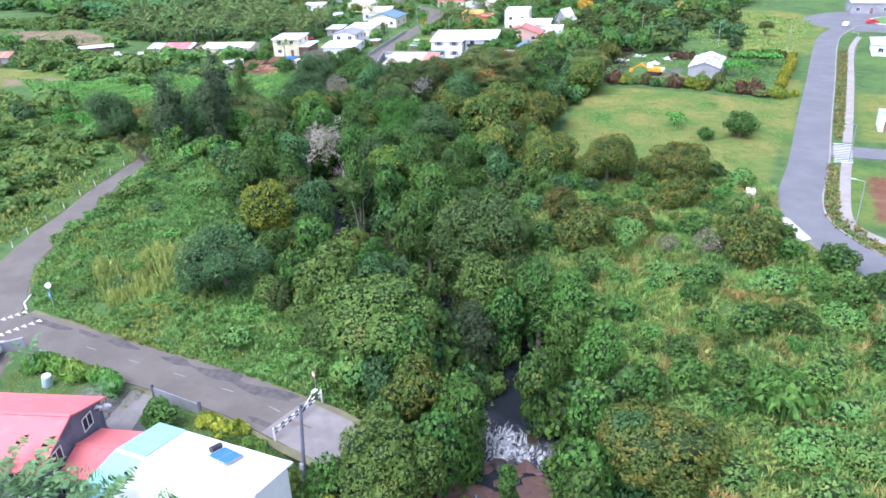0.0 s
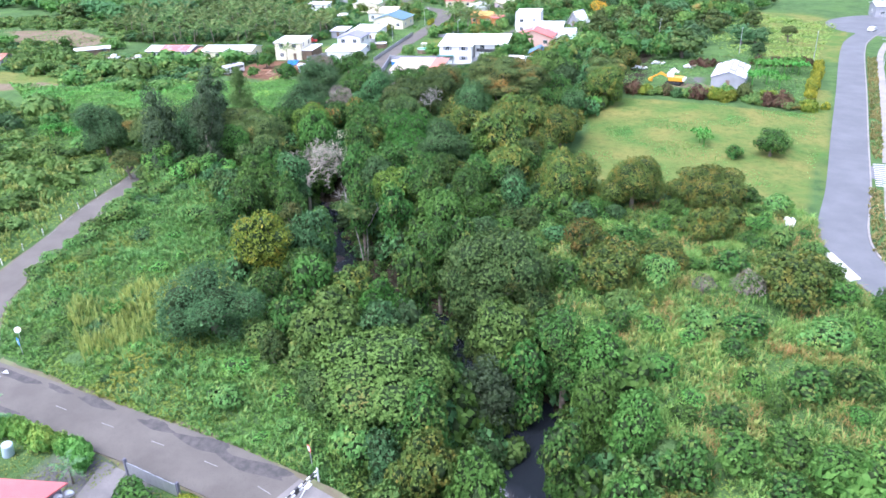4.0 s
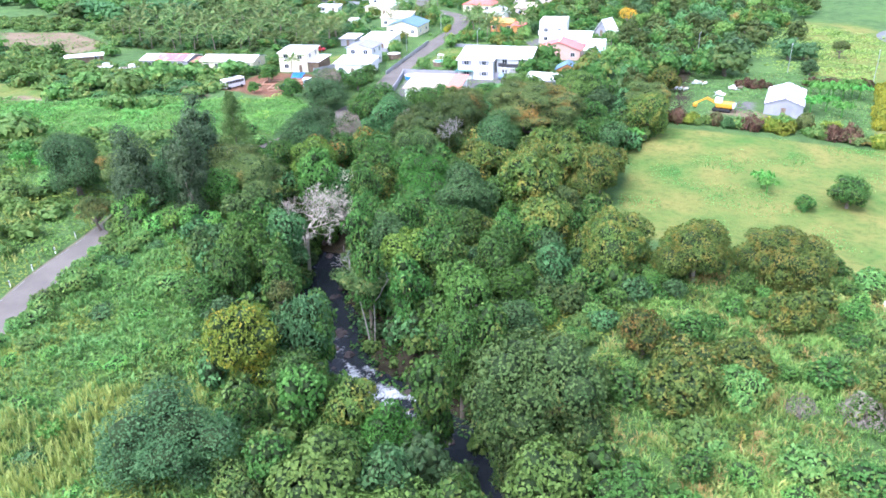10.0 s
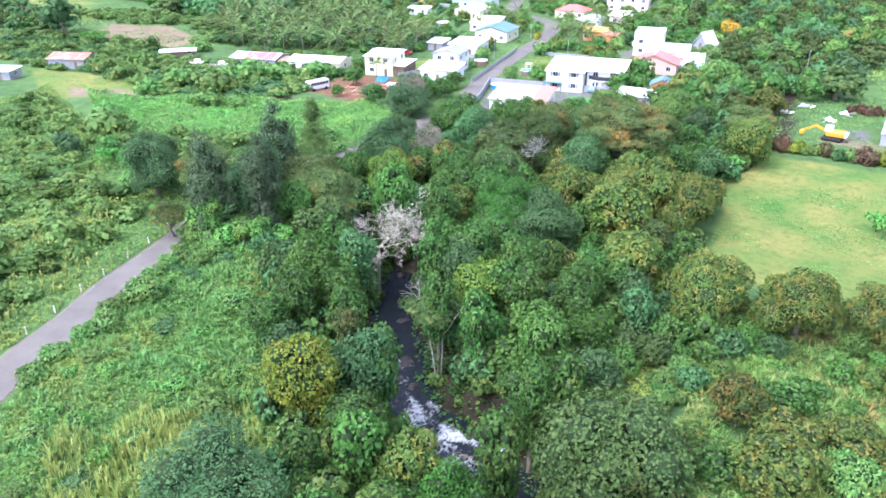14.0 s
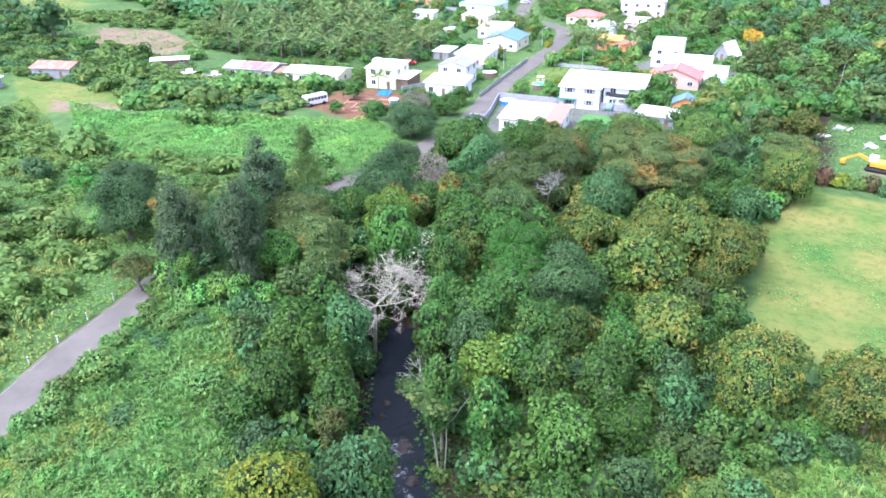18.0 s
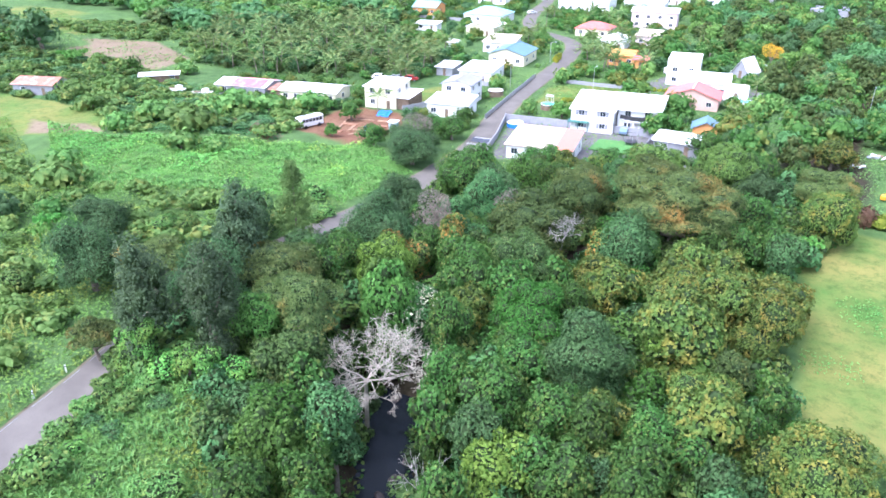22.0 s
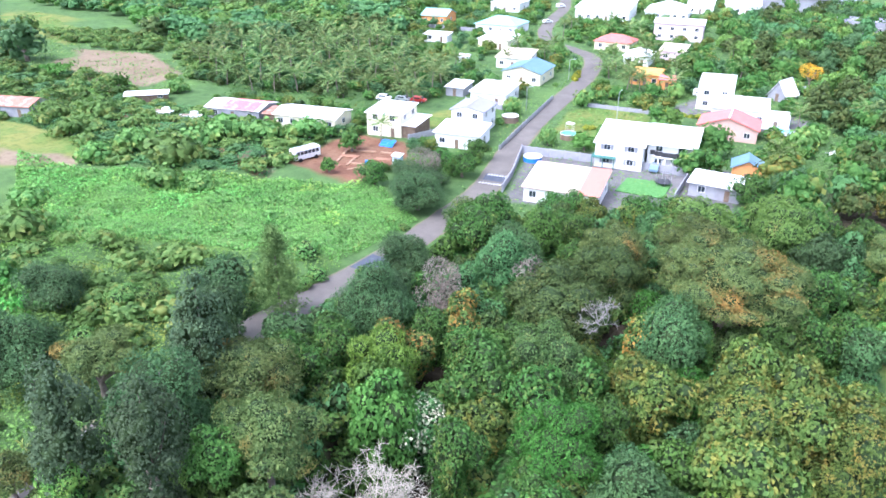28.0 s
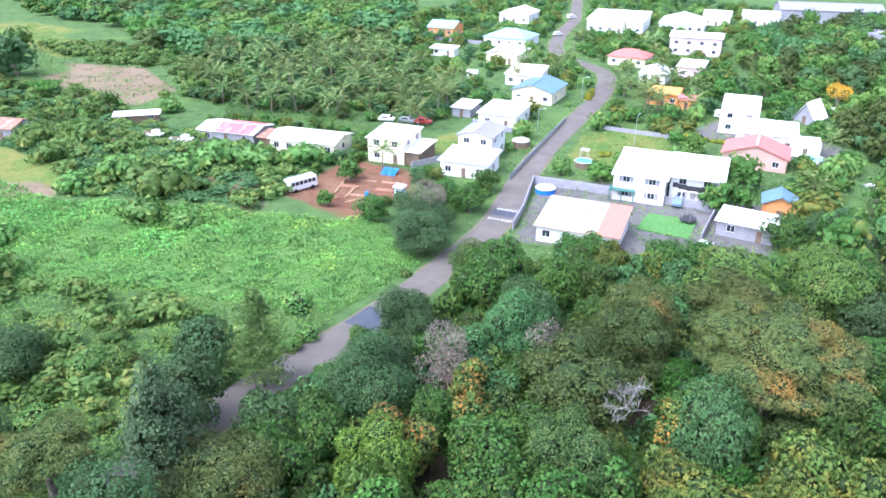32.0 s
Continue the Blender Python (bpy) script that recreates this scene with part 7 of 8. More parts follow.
# ---- vehicles ----
def car(x, y, yaw, label, body, name="car", van=False):
    e = thing(name, label, "van" if van else "car", pose(x, y, gz(x, y) + 0.05, 0, 0, yaw))
    L, W = (4.6, 1.8) if van else (4.1, 1.7)
    prof = [(-L / 2, 0.35), (L / 2, 0.35), (L / 2, 0.85), (L * 0.34, 1.0), (L * 0.18, 1.45 if not van else 1.85), (-L * (0.33 if not van else 0.48), 1.48 if not van else 1.95), (-L * 0.46, 1.0), (-L / 2, 0.9)]
    vs = [(a, -W / 2, b) for a, b in prof] + [(a, W / 2, b) for a, b in prof]
    n = len(prof)
    bm = solid(vs, [tuple(range(n)), tuple(range(n, 2 * n))] + [(k, (k + 1) % n, n + (k + 1) % n, n + k) for k in range(n)])
    bmesh.ops.bevel(bm, geom=list(bm.edges), offset=0.06, segments=1, affect="EDGES")
    part("body", bm, body, e)
    part("windscreen", slab([(L * 0.33, -W * 0.4, 1.06), (L * 0.2, -W * 0.4, 1.42 if not van else 1.8), (L * 0.2, W * 0.4, 1.42 if not van else 1.8), (L * 0.33, W * 0.4, 1.06)], -0.03), GLASS, e)
    for s in (-1, 1):
        part("side_window", box(bmesh.new(), -L * 0.28, s * (W / 2 + 0.01) - 0.015, 1.0, L * 0.15, s * (W / 2 + 0.01) + 0.015, 1.36), GLASS, e)
        part("headlight", box(bmesh.new(), L / 2 - 0.03, s * W * 0.33 - 0.15, 0.62, L / 2 + 0.03, s * W * 0.33 + 0.15, 0.78), WHITE_PAINT, e)
        for wx in (-L * 0.31, L * 0.31):
            wheel = part("wheel", cyl(bmesh.new(), 0, 0, -0.1, 0.1, 0.32, seg=16, m=Matrix.Translation((wx, s * (W / 2 - 0.08), 0.3)) @ pose(0, 0, 0, 90, 0, 0)), RUBBER, e)
            part("rim", cyl(bmesh.new(), 0, 0, -0.11, 0.11, 0.18, seg=12, m=Matrix.Translation((wx, s * (W / 2 - 0.08), 0.3)) @ pose(0, 0, 0, 90, 0, 0)), STEEL, wheel)
    return e


car(-100.4, 271.0, -5, "white van parked in the yard", WHITE_PAINT, "van", True)
car(-193.0, 357.0, 60, "white car parked on the lane", WHITE_PAINT)
car(-209.5, 402.0, 60, "white van on the village lane", WHITE_PAINT, "van", True)
car(-152.0, 256.0, 100, "white car beside the blue-roofed house", WHITE_PAINT)
car(-164.0, 221.0, 10, "grey car under the palms", STEEL)
car(-169.0, 219.0, 20, "white car under the palms", WHITE_PAINT)
car(-160.0, 222.5, 15, "red car under the palms", RED_PAINT)
car(-89.6, 207.4, 100, "blue-grey car under the balcony", paint("blue_grey_paint", (0.16, 0.24, 0.32)))
car(-71.8, 37.6, 125, "white pickup parked by the junction wall", WHITE_PAINT)
car(-79.6, 190.8, 80, "small white car beside the lawn", WHITE_PAINT)
car(14.0, 292.0, 70, "white car at the junction", WHITE_PAINT)
car(22.0, 300.0, 20, "red car at the junction", RED_PAINT)
tagged(part("low_wall", solid([(-73.6, 36.6, -1.6), (-70.4, 40.6, -1.6), (-70.2, 40.4, -1.6), (-73.4, 36.4, -1.6), (-73.6, 36.6, -0.2), (-70.4, 40.6, -0.2), (-70.2, 40.4, -0.2), (-73.4, 36.4, -0.2)], BOX_FACES), GREY_WALL, None), "low grey rendered wall at the junction", "wall", kind="structure")

bus = thing("derelict_bus", "derelict white bus standing on the grass", "bus", pose(-151.6, 172.2, gz(-151, 172), 0, 0, 78))
part("body", box(bmesh.new(), -3.1, -1.1, 0.5, 3.1, 1.1, 2.7, 0.12), WHITE_PAINT, bus)
part("roof_hatch", box(bmesh.new(), -1.6, -0.6, 2.7, 1.4, 0.6, 2.82, 0.03), GREY_WALL, bus)
for k in range(6):
    part("window", box(bmesh.new(), -2.7 + 0.92 * k, -1.13, 1.55, -1.95 + 0.92 * k, -1.08, 2.25), GLASS, bus)
part("windscreen", box(bmesh.new(), 3.08, -0.9, 1.4, 3.13, 0.9, 2.35), GLASS, bus)
for x in (-1.9, 1.9):
    for s in (-1, 1):
        part("wheel", cyl(bmesh.new(), 0, 0, -0.13, 0.13, 0.45, seg=16, m=Matrix.Translation((x, s * 1.0, 0.45)) @ pose(0, 0, 0, 90, 0, 0)), RUBBER, bus)

digger = thing("excavator", "yellow tracked excavator with white cab", "excavator", pose(-31.6, 187.6, gz(-31.6, 187.6), 0, 0, 175))
for s in (-1, 1):
    tr = box(bmesh.new(), -1.9, s * 1.0 - 0.3, 0.0, 1.9, s * 1.0 + 0.3, 0.85, 0.3)
    part("track", tr, RUBBER, digger)
part("house", box(bmesh.new(), -2.1, -1.2, 0.95, 1.2, 1.2, 1.9, 0.12), YELLOW_PAINT, digger)
cab = part("cab", box(bmesh.new(), 0.1, 0.1, 1.9, 1.5, 1.15, 3.0, 0.08), WHITE_PAINT, digger)
part("pane", box(bmesh.new(), 1.49, 0.22, 2.1, 1.52, 1.03, 2.85), GLASS, cab)
part("pane", box(bmesh.new(), 0.3, 0.08, 2.1, 1.3, 0.11, 2.85), GLASS, cab)
part("boom", slab([(1.0, -0.35, 1.7), (3.4, -0.35, 2.7), (3.4, 0.0, 2.7), (1.0, 0.0, 1.7)], 0.5), YELLOW_PAINT, digger)
part("stick", slab([(3.2, -0.3, 2.75), (5.8, -0.3, 1.2), (5.8, -0.05, 1.2), (3.2, -0.05, 2.75)], 0.4), YELLOW_PAINT, digger)
part("bucket", box(bmesh.new(), 5.2, -0.6, 0.3, 6.1, 0.3, 1.2, 0.15), YELLOW_PAINT, digger)
part("counterweight", box(bmesh.new(), -2.5, -1.1, 1.0, -2.1, 1.1, 1.8, 0.08), WHITE_PAINT, digger)

# abandoned lorries and sheets beside the bare yard
for x, y, yaw, label in ((-204.6, 175.6, 20, "abandoned white lorry cab and bed"), (-195.6, 177.0, 28, "abandoned white boat hull on the grass")):
    e = thing("wreck", label, "wreck", pose(x, y, gz(x, y), 0, 0, yaw))
    prof = [(-2.6, 0.3), (2.2, 0.3), (3.0, 1.3), (-2.8, 1.2)]
    vs = [(a, -0.9, b) for a, b in prof] + [(a, 0.9, b) for a, b in prof]
    hull = solid(vs, BOX_FACES)
    bmesh.ops.bevel(hull, geom=list(hull.edges), offset=0.1, segments=1, affect="EDGES")
    part("hull", hull, WHITE_PAINT, e)
    part("cabin", box(bmesh.new(), 0.4, -0.75, 1.2, 2.0, 0.75, 2.1, 0.12), WHITE_PAINT, e)
    part("deck", box(bmesh.new(), -2.2, -0.7, 1.22, 0.3, 0.7, 1.3), TIMBER, e)
for x, y, r, mat, label in ((-211.5, 170.4, 2.6, "soil", "heap of red-brown earth"), (-208.0, 160.8, 1.8, "rubble", "grey rubble heap in the scrub")):
    bm = bmesh.new()
    bmesh.ops.create_icosphere(bm, subdivisions=3, radius=1.0)
    for v in bm.verts:
        v.co *= 1 + 0.25 * noise.noise(v.co * 1.7 + Vector((x, y, 0)))
        v.co = Vector((v.co.x * r, v.co.y * r * 0.8, max(v.co.z, -0.1) * r * 0.5))
    ob = part("earth_heap", bm, surface("heap_" + mat, (0.25, 0.11, 0.06), (0.33, 0.17, 0.1), 0.95, fine=5, relief=0.8, dist=0.1) if mat == "soil" else PALE_CONCRETE, None, at=pose(x, y, gz(x, y)))
    tagged(ob, label, "heap")

# ---- the building plot with its trenches ----
def footing(x0, y0, x1, y1, w=0.5, z=0.0):
    d = Vector((x1 - x0, y1 - y0, 0))
    return box(bmesh.new(), 0, -w / 2, -0.3, d.length, w / 2, 0.28, 0.03), Matrix.Translation((x0, y0, gz(x0, y0) + z)) @ pose(0, 0, 0, 0, 0, math.degrees(math.atan2(d.y, d.x)))


FORM = surface("pale_formwork", (0.30, 0.18, 0.11), (0.38, 0.25, 0.16), 0.9, fine=6)
SOIL_BANK = surface("dug_earth", (0.24, 0.12, 0.07), (0.32, 0.18, 0.11), 0.95, fine=4, relief=0.8, dist=0.1)
plot = thing("foundation", "house foundation trenches with pale formwork in red earth", "foundation")
for a in ((-148.5, 181.5, -142.5, 184.0), (-141.5, 184.5, -137.0, 186.0), (-136.8, 185.6, -135.2, 180.5), (-142.4, 175.5, -135.6, 177.8), (-148.2, 181.0, -145.0, 174.5), (-140.0, 172.0, -137.6, 178.0), (-143.5, 178.5, -141.8, 174.0)):
    bm, at = footing(*a)
    part("formwork", bm, FORM, plot, at=at)
for a in ((-147.0, 178.0, -143.2, 179.4), (-139.8, 180.6, -136.4, 181.8), (-146.6, 171.6, -142.6, 172.8), (-138.4, 168.8, -134.4, 170.4)):
    bm, at = footing(*a, w=1.4)
    part("earth_bank", bm, SOIL_BANK, plot, at=at)
drum = thing("blue_drum", "bright blue plastic drum on the plot", "drum", pose(-138.6, 176.6, gz(-138, 176)))
part("barrel", cyl(bmesh.new(), 0, 0, 0, 1.1, 0.42, 0.4, 16), BLUE_PAINT, drum)
part("lid", cyl(bmesh.new(), 0, 0, 1.1, 1.16, 0.4, 0.36, 16), BLUE_PAINT, drum)
toilet = thing("site_hut", "small pale blue site hut", "hut", pose(-133.8, 180.6, gz(-134, 180), 0, 0, 10))
part("body", box(bmesh.new(), -0.9, -0.7, 0, 0.9, 0.7, 2.0, 0.03), paint("pale_blue_sheet", (0.42, 0.55, 0.6)), toilet)
part("roof", slab([(-1.1, -0.9, 2.1), (1.1, -0.9, 2.1), (1.1, 0.9, 2.3), (-1.1, 0.9, 2.3)], 0.08), ROOF["white"], toilet)
part("door", box(bmesh.new(), -0.4, -0.73, 0.05, 0.4, -0.69, 1.85), GREY_WALL, toilet)
bm = bmesh.new()
bmesh.ops.create_grid(bm, x_segments=10, y_segments=8, size=1.0)
for v in bm.verts:
    v.co = Vector((v.co.x * 1.7, v.co.y * 1.3, 0.5 + 0.4 * noise.noise(v.co * 2.2)))
tagged(part("tarpaulin", bm, BLUE_PAINT, None, at=pose(-143.6, 189.4, gz(-143, 189), 20, 0, 10)), "crumpled blue tarpaulin at the plot edge", "tarpaulin")

# ---- village yards: walls, pools, lamps ----
def wall_run(label, pts, h, mat, w=0.18, name="garden_wall", category="wall"):
    e = thing(name, label, category)
    for (x0, y0), (x1, y1) in zip(pts[:-1], pts[1:]):
        d = math.hypot(x1 - x0, y1 - y0)
        n = max(1, round(d / 3))
        for k in range(n):
            a, b = k / n, (k + 1) / n
            px, py = x0 + (x1 - x0) * a, y0 + (y1 - y0) * a
            part("panel", box(bmesh.new(), 0, -w / 2, -0.4, d / n - 0.01, w / 2, h), mat, e, at=Matrix.Translation((px, py, gz(px, py))) @ pose(0, 0, 0, 0, 0, math.degrees(math.atan2(y1 - y0, x1 - x0))))
            part("pillar", box(bmesh.new(), -0.14, -0.14, -0.4, 0.14, 0.14, h + 0.12), mat, e, at=Matrix.Translation((px, py, gz(px, py))) @ pose(0, 0, 0, 0, 0, math.degrees(math.atan2(y1 - y0, x1 - x0))))
    return e


wall_run("grey block wall between the bungalow and the villa", [(-116.8, 201.6), (-101.5, 204.8), (-82.8, 207.6)], 1.7, GREY_WALL)
wall_run("grey block wall along the lane", [(-108.6, 180.0), (-111.2, 188.0), (-116.8, 201.6)], 1.5, GREY_WALL)
wall_run("grey wall beside the driveway", [(-82.8, 207.6), (-81.0, 194.0)], 1.4, GREY_WALL)
wall_run("grey fence along the lane", [(-121.6, 200.4), (-126.6, 221.0), (-132.4, 246.0)], 1.1, STEEL, 0.06, "lane_fence", "fence")
wall_run("grey garden wall behind the lawn", [(-122.0, 244.0), (-108.0, 246.0), (-98.0, 247.0)], 1.0, GREY_WALL)
wall_run("grey garden wall by the white house", [(-150.0, 230.0), (-138.0, 228.6), (-137.0, 231.0)], 1.2, GREY_WALL)
wall_run("grey wall beside the cream house", [(-141.8, 194.6), (-139.0, 203.0)], 1.4, GREY_WALL)
wall_run("dark yard wall of the upper houses", [(-240.0, 318.0), (-205.0, 322.0)], 1.4, GREY_WALL)
tagged(part("lawn", solid([(-91.6, 192.4, -1.8), (-83.0, 193.6, -1.8), (-84.0, 201.8, -1.8), (-92.4, 200.2, -1.8), (-91.6, 192.4, -2.2), (-83.0, 193.6, -2.2), (-84.0, 201.8, -2.2), (-92.4, 200.2, -2.2)], BOX_FACES), surface("mown_lawn", (0.075, 0.20, 0.05), (0.11, 0.25, 0.07), 0.95, fine=12, relief=0.6, dist=0.05), None), "small bright mown lawn behind the bungalow", "lawn", kind="structure")


def pool(x, y, r, h, side, water, label):
    e = thing("above_ground_pool", label, "pool", pose(x, y, gz(x, y)))
    bm = bmesh.new()
    cyl(bm, 0, 0, 0, h, r, seg=28)
    bmesh.ops.delete(bm, geom=[f for f in bm.faces if f.normal.z > 0.9], context="FACES_ONLY")
    part("wall", bm, side, e)
    part("water", cyl(bmesh.new(), 0, 0, h - 0.2, h - 0.12, r - 0.04, seg=28), water, e)
    v, f = tube([(r * math.cos(k * math.pi / 14), r * math.sin(k * math.pi / 14), h) for k in range(29)], [0.07] * 29, 6)
    part("rim", mesh_of("rim", v, f, smooth=True), WHITE_PAINT, e)


pool(-112.6, 198.8, 1.9, 1.0, BLUE_PAINT, paint("pool_cover", (0.7, 0.76, 0.8)), "round blue pool with pale cover in the yard")
pool(-113.2, 216.6, 1.9, 1.3, TIMBER, TEAL_WATER, "round timber pool with turquoise water on the lawn")
pool(-130.8, 220.6, 2.0, 1.6, TIMBER, PALE_CONCRETE, "round tank with pale lid beside the lane")
pool(-74.6, 249.0, 2.2, 0.6, WHITE_WALL, BLUE_WATER, "small blue terrace pool")
tr = thing("trampoline", "black trampoline with safety net on the lawn", "trampoline", pose(-85.4, 200.4, gz(-85, 200)))
part("mat", cyl(bmesh.new(), 0, 0, 0.75, 0.8, 1.5, seg=24), DARK_METAL, tr)
for k in range(6):
    a = k * math.pi / 3
    part("leg", cyl(bmesh.new(), 1.45 * math.cos(a), 1.45 * math.sin(a), -0.1, 2.3, 0.03, seg=6), STEEL, tr)
net = bmesh.new()
cyl(net, 0, 0, 2.2, 2.26, 1.48, seg=24)
bmesh.ops.delete(net, geom=[f for f in net.faces if abs(f.normal.z) > 0.9], context="FACES_ONLY")
part("net_ring", net, DARK_METAL, tr)
kiosk = thing("garden_swing", "white canopy seat on the lawn", "garden swing", pose(-115.4, 221.6, gz(-115, 221)))
part("canopy", slab([(-0.9, -0.6, 2.0), (0.9, -0.6, 2.0), (0.9, 0.6, 2.1), (-0.9, 0.6, 2.1)], 0.08), WHITE_PAINT, kiosk)
for sx in (-0.8, 0.8):
    for sy in (-0.5, 0.5):
        part("post", cyl(bmesh.new(), sx, sy, -0.1, 2.0, 0.04, seg=6), WHITE_PAINT, kiosk)
part("seat", box(bmesh.new(), -0.7, -0.3, 0.4, 0.7, 0.3, 0.5), TIMBER, kiosk)
porch = thing("garden_shelter", "dark green shelter at the garden wall", "shelter", pose(-99.0, 203.4, gz(-99, 203), 0, 0, 13))
part("roof", slab([(-2.4, -1.0, 2.3), (2.4, -1.0, 2.3), (2.4, 1.0, 2.5), (-2.4, 1.0, 2.5)], 0.12), GREEN_PAINT, porch)
for sx in (-2.2, 0, 2.2):
    part("post", box(bmesh.new(), sx - 0.08, -0.9, -0.2, sx + 0.08, -0.75, 2.25), GREEN_PAINT, porch)


def lamp_post(x, y, h, turn, label="grey street lamp on a tall post"):
    e = thing("street_lamp", label, "street lamp", pose(x, y, gz(x, y), 0, 0, turn), "street lamps")
    part("shaft", cyl(bmesh.new(), 0, 0, -0.4, h, 0.09, 0.06, 8), STEEL, e)
    a = part("arm", bar((0, 0, h), (0, 1.2, h + 0.25), 0.04), STEEL, e)
    part("lamp", box(bmesh.new(), -0.14, 1.1, h + 0.2, 0.14, 1.75, h + 0.32, 0.04), STEEL, a)


for q in ((11.0, 107.4, 6.5, 90), (10.9, 136.6, 6.5, 90), (14.6, 235.0, 6.5, 90), (-132.6, 231.6, 6.0, -70), (-110.0, 236.0, 7.0, 0), (-138.8, 268.0, 6.0, -70), (-87.4, 211.0, 6.0, 0), (-98.4, 206.4, 8.0, 0), (-2.4, 232.0, 8.0, 0), (-22.0, 240.0, 7.0, 0), (-46.0, 245.0, 8.0, 0)):
    lamp_post(*q)

# ---- field edge by the unfinished shed ----
for k, (hx, hy, hw, hh, kind, lab) in enumerate((
        (-38.6, 175.4, 3.4, 2.6, "crimson", "dark red-leaved shrub in the field hedge"), (-36.2, 175.4, 2.6, 2.0, "yellow", "golden shrub in the field hedge"), (-33.6, 175.9, 2.8, 2.0, "shrub", "rounded green shrub in the field hedge"),
        (-31.2, 176.6, 2.6, 2.6, "crimson", "dark red-leaved shrub in the field hedge"), (-28.6, 176.2, 2.8, 2.0, "pale", "grey-green shrub in the field hedge"), (-26.6, 176.6, 2.6, 1.9, "shrub", "rounded green shrub in the field hedge"),
        (-24.4, 176.4, 3.4, 2.8, "crimson", "dark red-leaved shrub in the field hedge"), (-21.8, 177.4, 2.8, 2.8, "yellow", "yellow-green shrub in the field hedge"), (-19.4, 177.4, 3.0, 2.2, "yellow", "golden shrub in the field hedge"),
        (-19.6, 179.6, 3.4, 3.0, "shrub", "rounded green shrub in the field hedge"), (-17.0, 178.0, 2.8, 2.4, "yellow", "yellow-green shrub in the field hedge"), (-15.4, 181.2, 3.2, 3.0, "olive", "olive shrub in the field hedge"),
        (-14.4, 178.2, 2.8, 1.8, "shrub", "rounded green shrub in the field hedge"), (-12.2, 178.0, 3.0, 2.2, "shrub", "rounded green shrub in the field hedge"), (-9.6, 178.0, 3.2, 2.9, "crimson", "dark red-leaved shrub in the field hedge"),
        (-7.0, 178.6, 3.2, 3.0, "crimson", "dark red-leaved shrub in the field hedge"), (-4.6, 178.6, 2.8, 2.0, "olive", "olive shrub in the field hedge"), (-2.6, 178.8, 2.8, 2.2, "yellow", "yellow-green shrub in the field hedge"),
        (-10.4, 184.6, 2.4, 1.8, "yellow", "yellow-green shrub in the field hedge"), (-6.8, 184.2, 2.2, 1.6, "yellow", "golden shrub in the field hedge"))):
    hedge("field_shrub", lab, [(hx - 0.5, hy), (hx + 0.5, hy + 0.1)], hw, hh, LEAF[kind], 200 + k, 0.2, 150)
hedge("yellow_hedge", "long golden-yellow hedge beside the plot", [(-2.4, 190), (-1.8, 200), (-1.2, 212), (-0.8, 226)], 2.0, 2.2, LEAF["flower"], 17, 0.26, 120)
hedge("yellow_shrub", "round golden-yellow shrub by the road", [(0.6, 181.0), (1.2, 182.0)], 1.6, 1.4, LEAF["flower"], 18, 0.2, 260)
hedge("red_hedge", "far hedge of dull red shrubs", [(-16, 225), (-8, 227), (-3, 229)], 3.0, 2.2, LEAF["crimson"], 19, 0.3, 110)
hedge("red_hedge", "far hedge of dull red shrubs", [(-31, 217), (-28, 217.6), (-25.6, 218.4)], 2.6, 2.0, LEAF["crimson"], 20, 0.3, 110)
def scrap_pile(x, y, yaw, lab):
    """Sheets and boards thrown on a heap."""
    e = thing("scrap_pile", lab, "scrap", pose(x, y, gz(x, y), 0, 0, yaw))
    rng = np.random.default_rng(int(-x * 3 + y))
    for k in range(11):
        px, py, w, d = rng.normal() * 0.9, rng.normal() * 0.7, rng.uniform(0.25, 0.8), rng.uniform(0.2, 0.6)
        at = pose(px, py, 0.2 + 0.35 * rng.random(), float(rng.normal() * 22), float(rng.normal() * 22), float(rng.uniform(0, 180)))
        part("sheet" if k % 3 else "board", box(bmesh.new(), -w, -d, -0.04, w, d, 0.04 + 0.3 * (k % 4 == 0), 0.02), (WHITE_PAINT, STEEL, TIMBER, PALE_CONCRETE)[k % 4], e, at=at)


for x, y, yaw, lab in ((-41.0, 218.0, 10, "white plastic sheets over stored goods"), (-32.6, 213.0, 40, "scattered white sheets and scrap"), (-34.0, 205.0, 70, "pale rubble and sheets on the plot"), (-44.0, 209.0, 5, "white scrap sheet among weeds")):
    scrap_pile(x, y, yaw, lab)
tank = thing("white_tank", "white plastic cube tank in the grass", "tank", pose(-3.2, 112.6, ground_at(-3.2, 112.6), 0, 8, 20))
part("body", box(bmesh.new(), -0.65, -0.5, -0.1, 0.65, 0.5, 1.15, 0.1), WHITE_PAINT, tank)
part("cap", cyl(bmesh.new(), 0, 0, 1.15, 1.22, 0.18), DARK_METAL, tank)
# a thin golden crown on a short trunk
crown, trunk, _, r0, H = proto("dry", 1, 1)
gold = thing("flowering_tree", "golden-orange flowering tree behind the chalet", "tree", pose(-78.8, 298.1, ground_at(-78.8, 298.1)) @ Matrix.Diagonal((1.1, 1.0, 1.35, 1)))
gold_leaves = crown.copy()
gold_leaves.materials.clear()
gold_leaves.materials.append(LEAF["gold"])
part("crown", gold_leaves, None, gold)
part("trunk", trunk, None, gold)
for k, line in enumerate((((-104.5, 246.0), (-102.5, 249.0), (-101.0, 252.0)), ((-99.0, 248.6), (-96.5, 249.4), (-94.2, 250.0)), ((-113.4, 225.2), (-111.6, 226.8)), ((-137.0, 267.6), (-138.4, 272.0), (-139.8, 276.5)))):
    hedge("yellow_hedge", "short clipped yellow-green hedge in a village garden", line, 1.7 if k == 3 else 1.4, 1.5 if k == 3 else 1.0, LEAF["flower"], 230 + k, 0.2, 200)
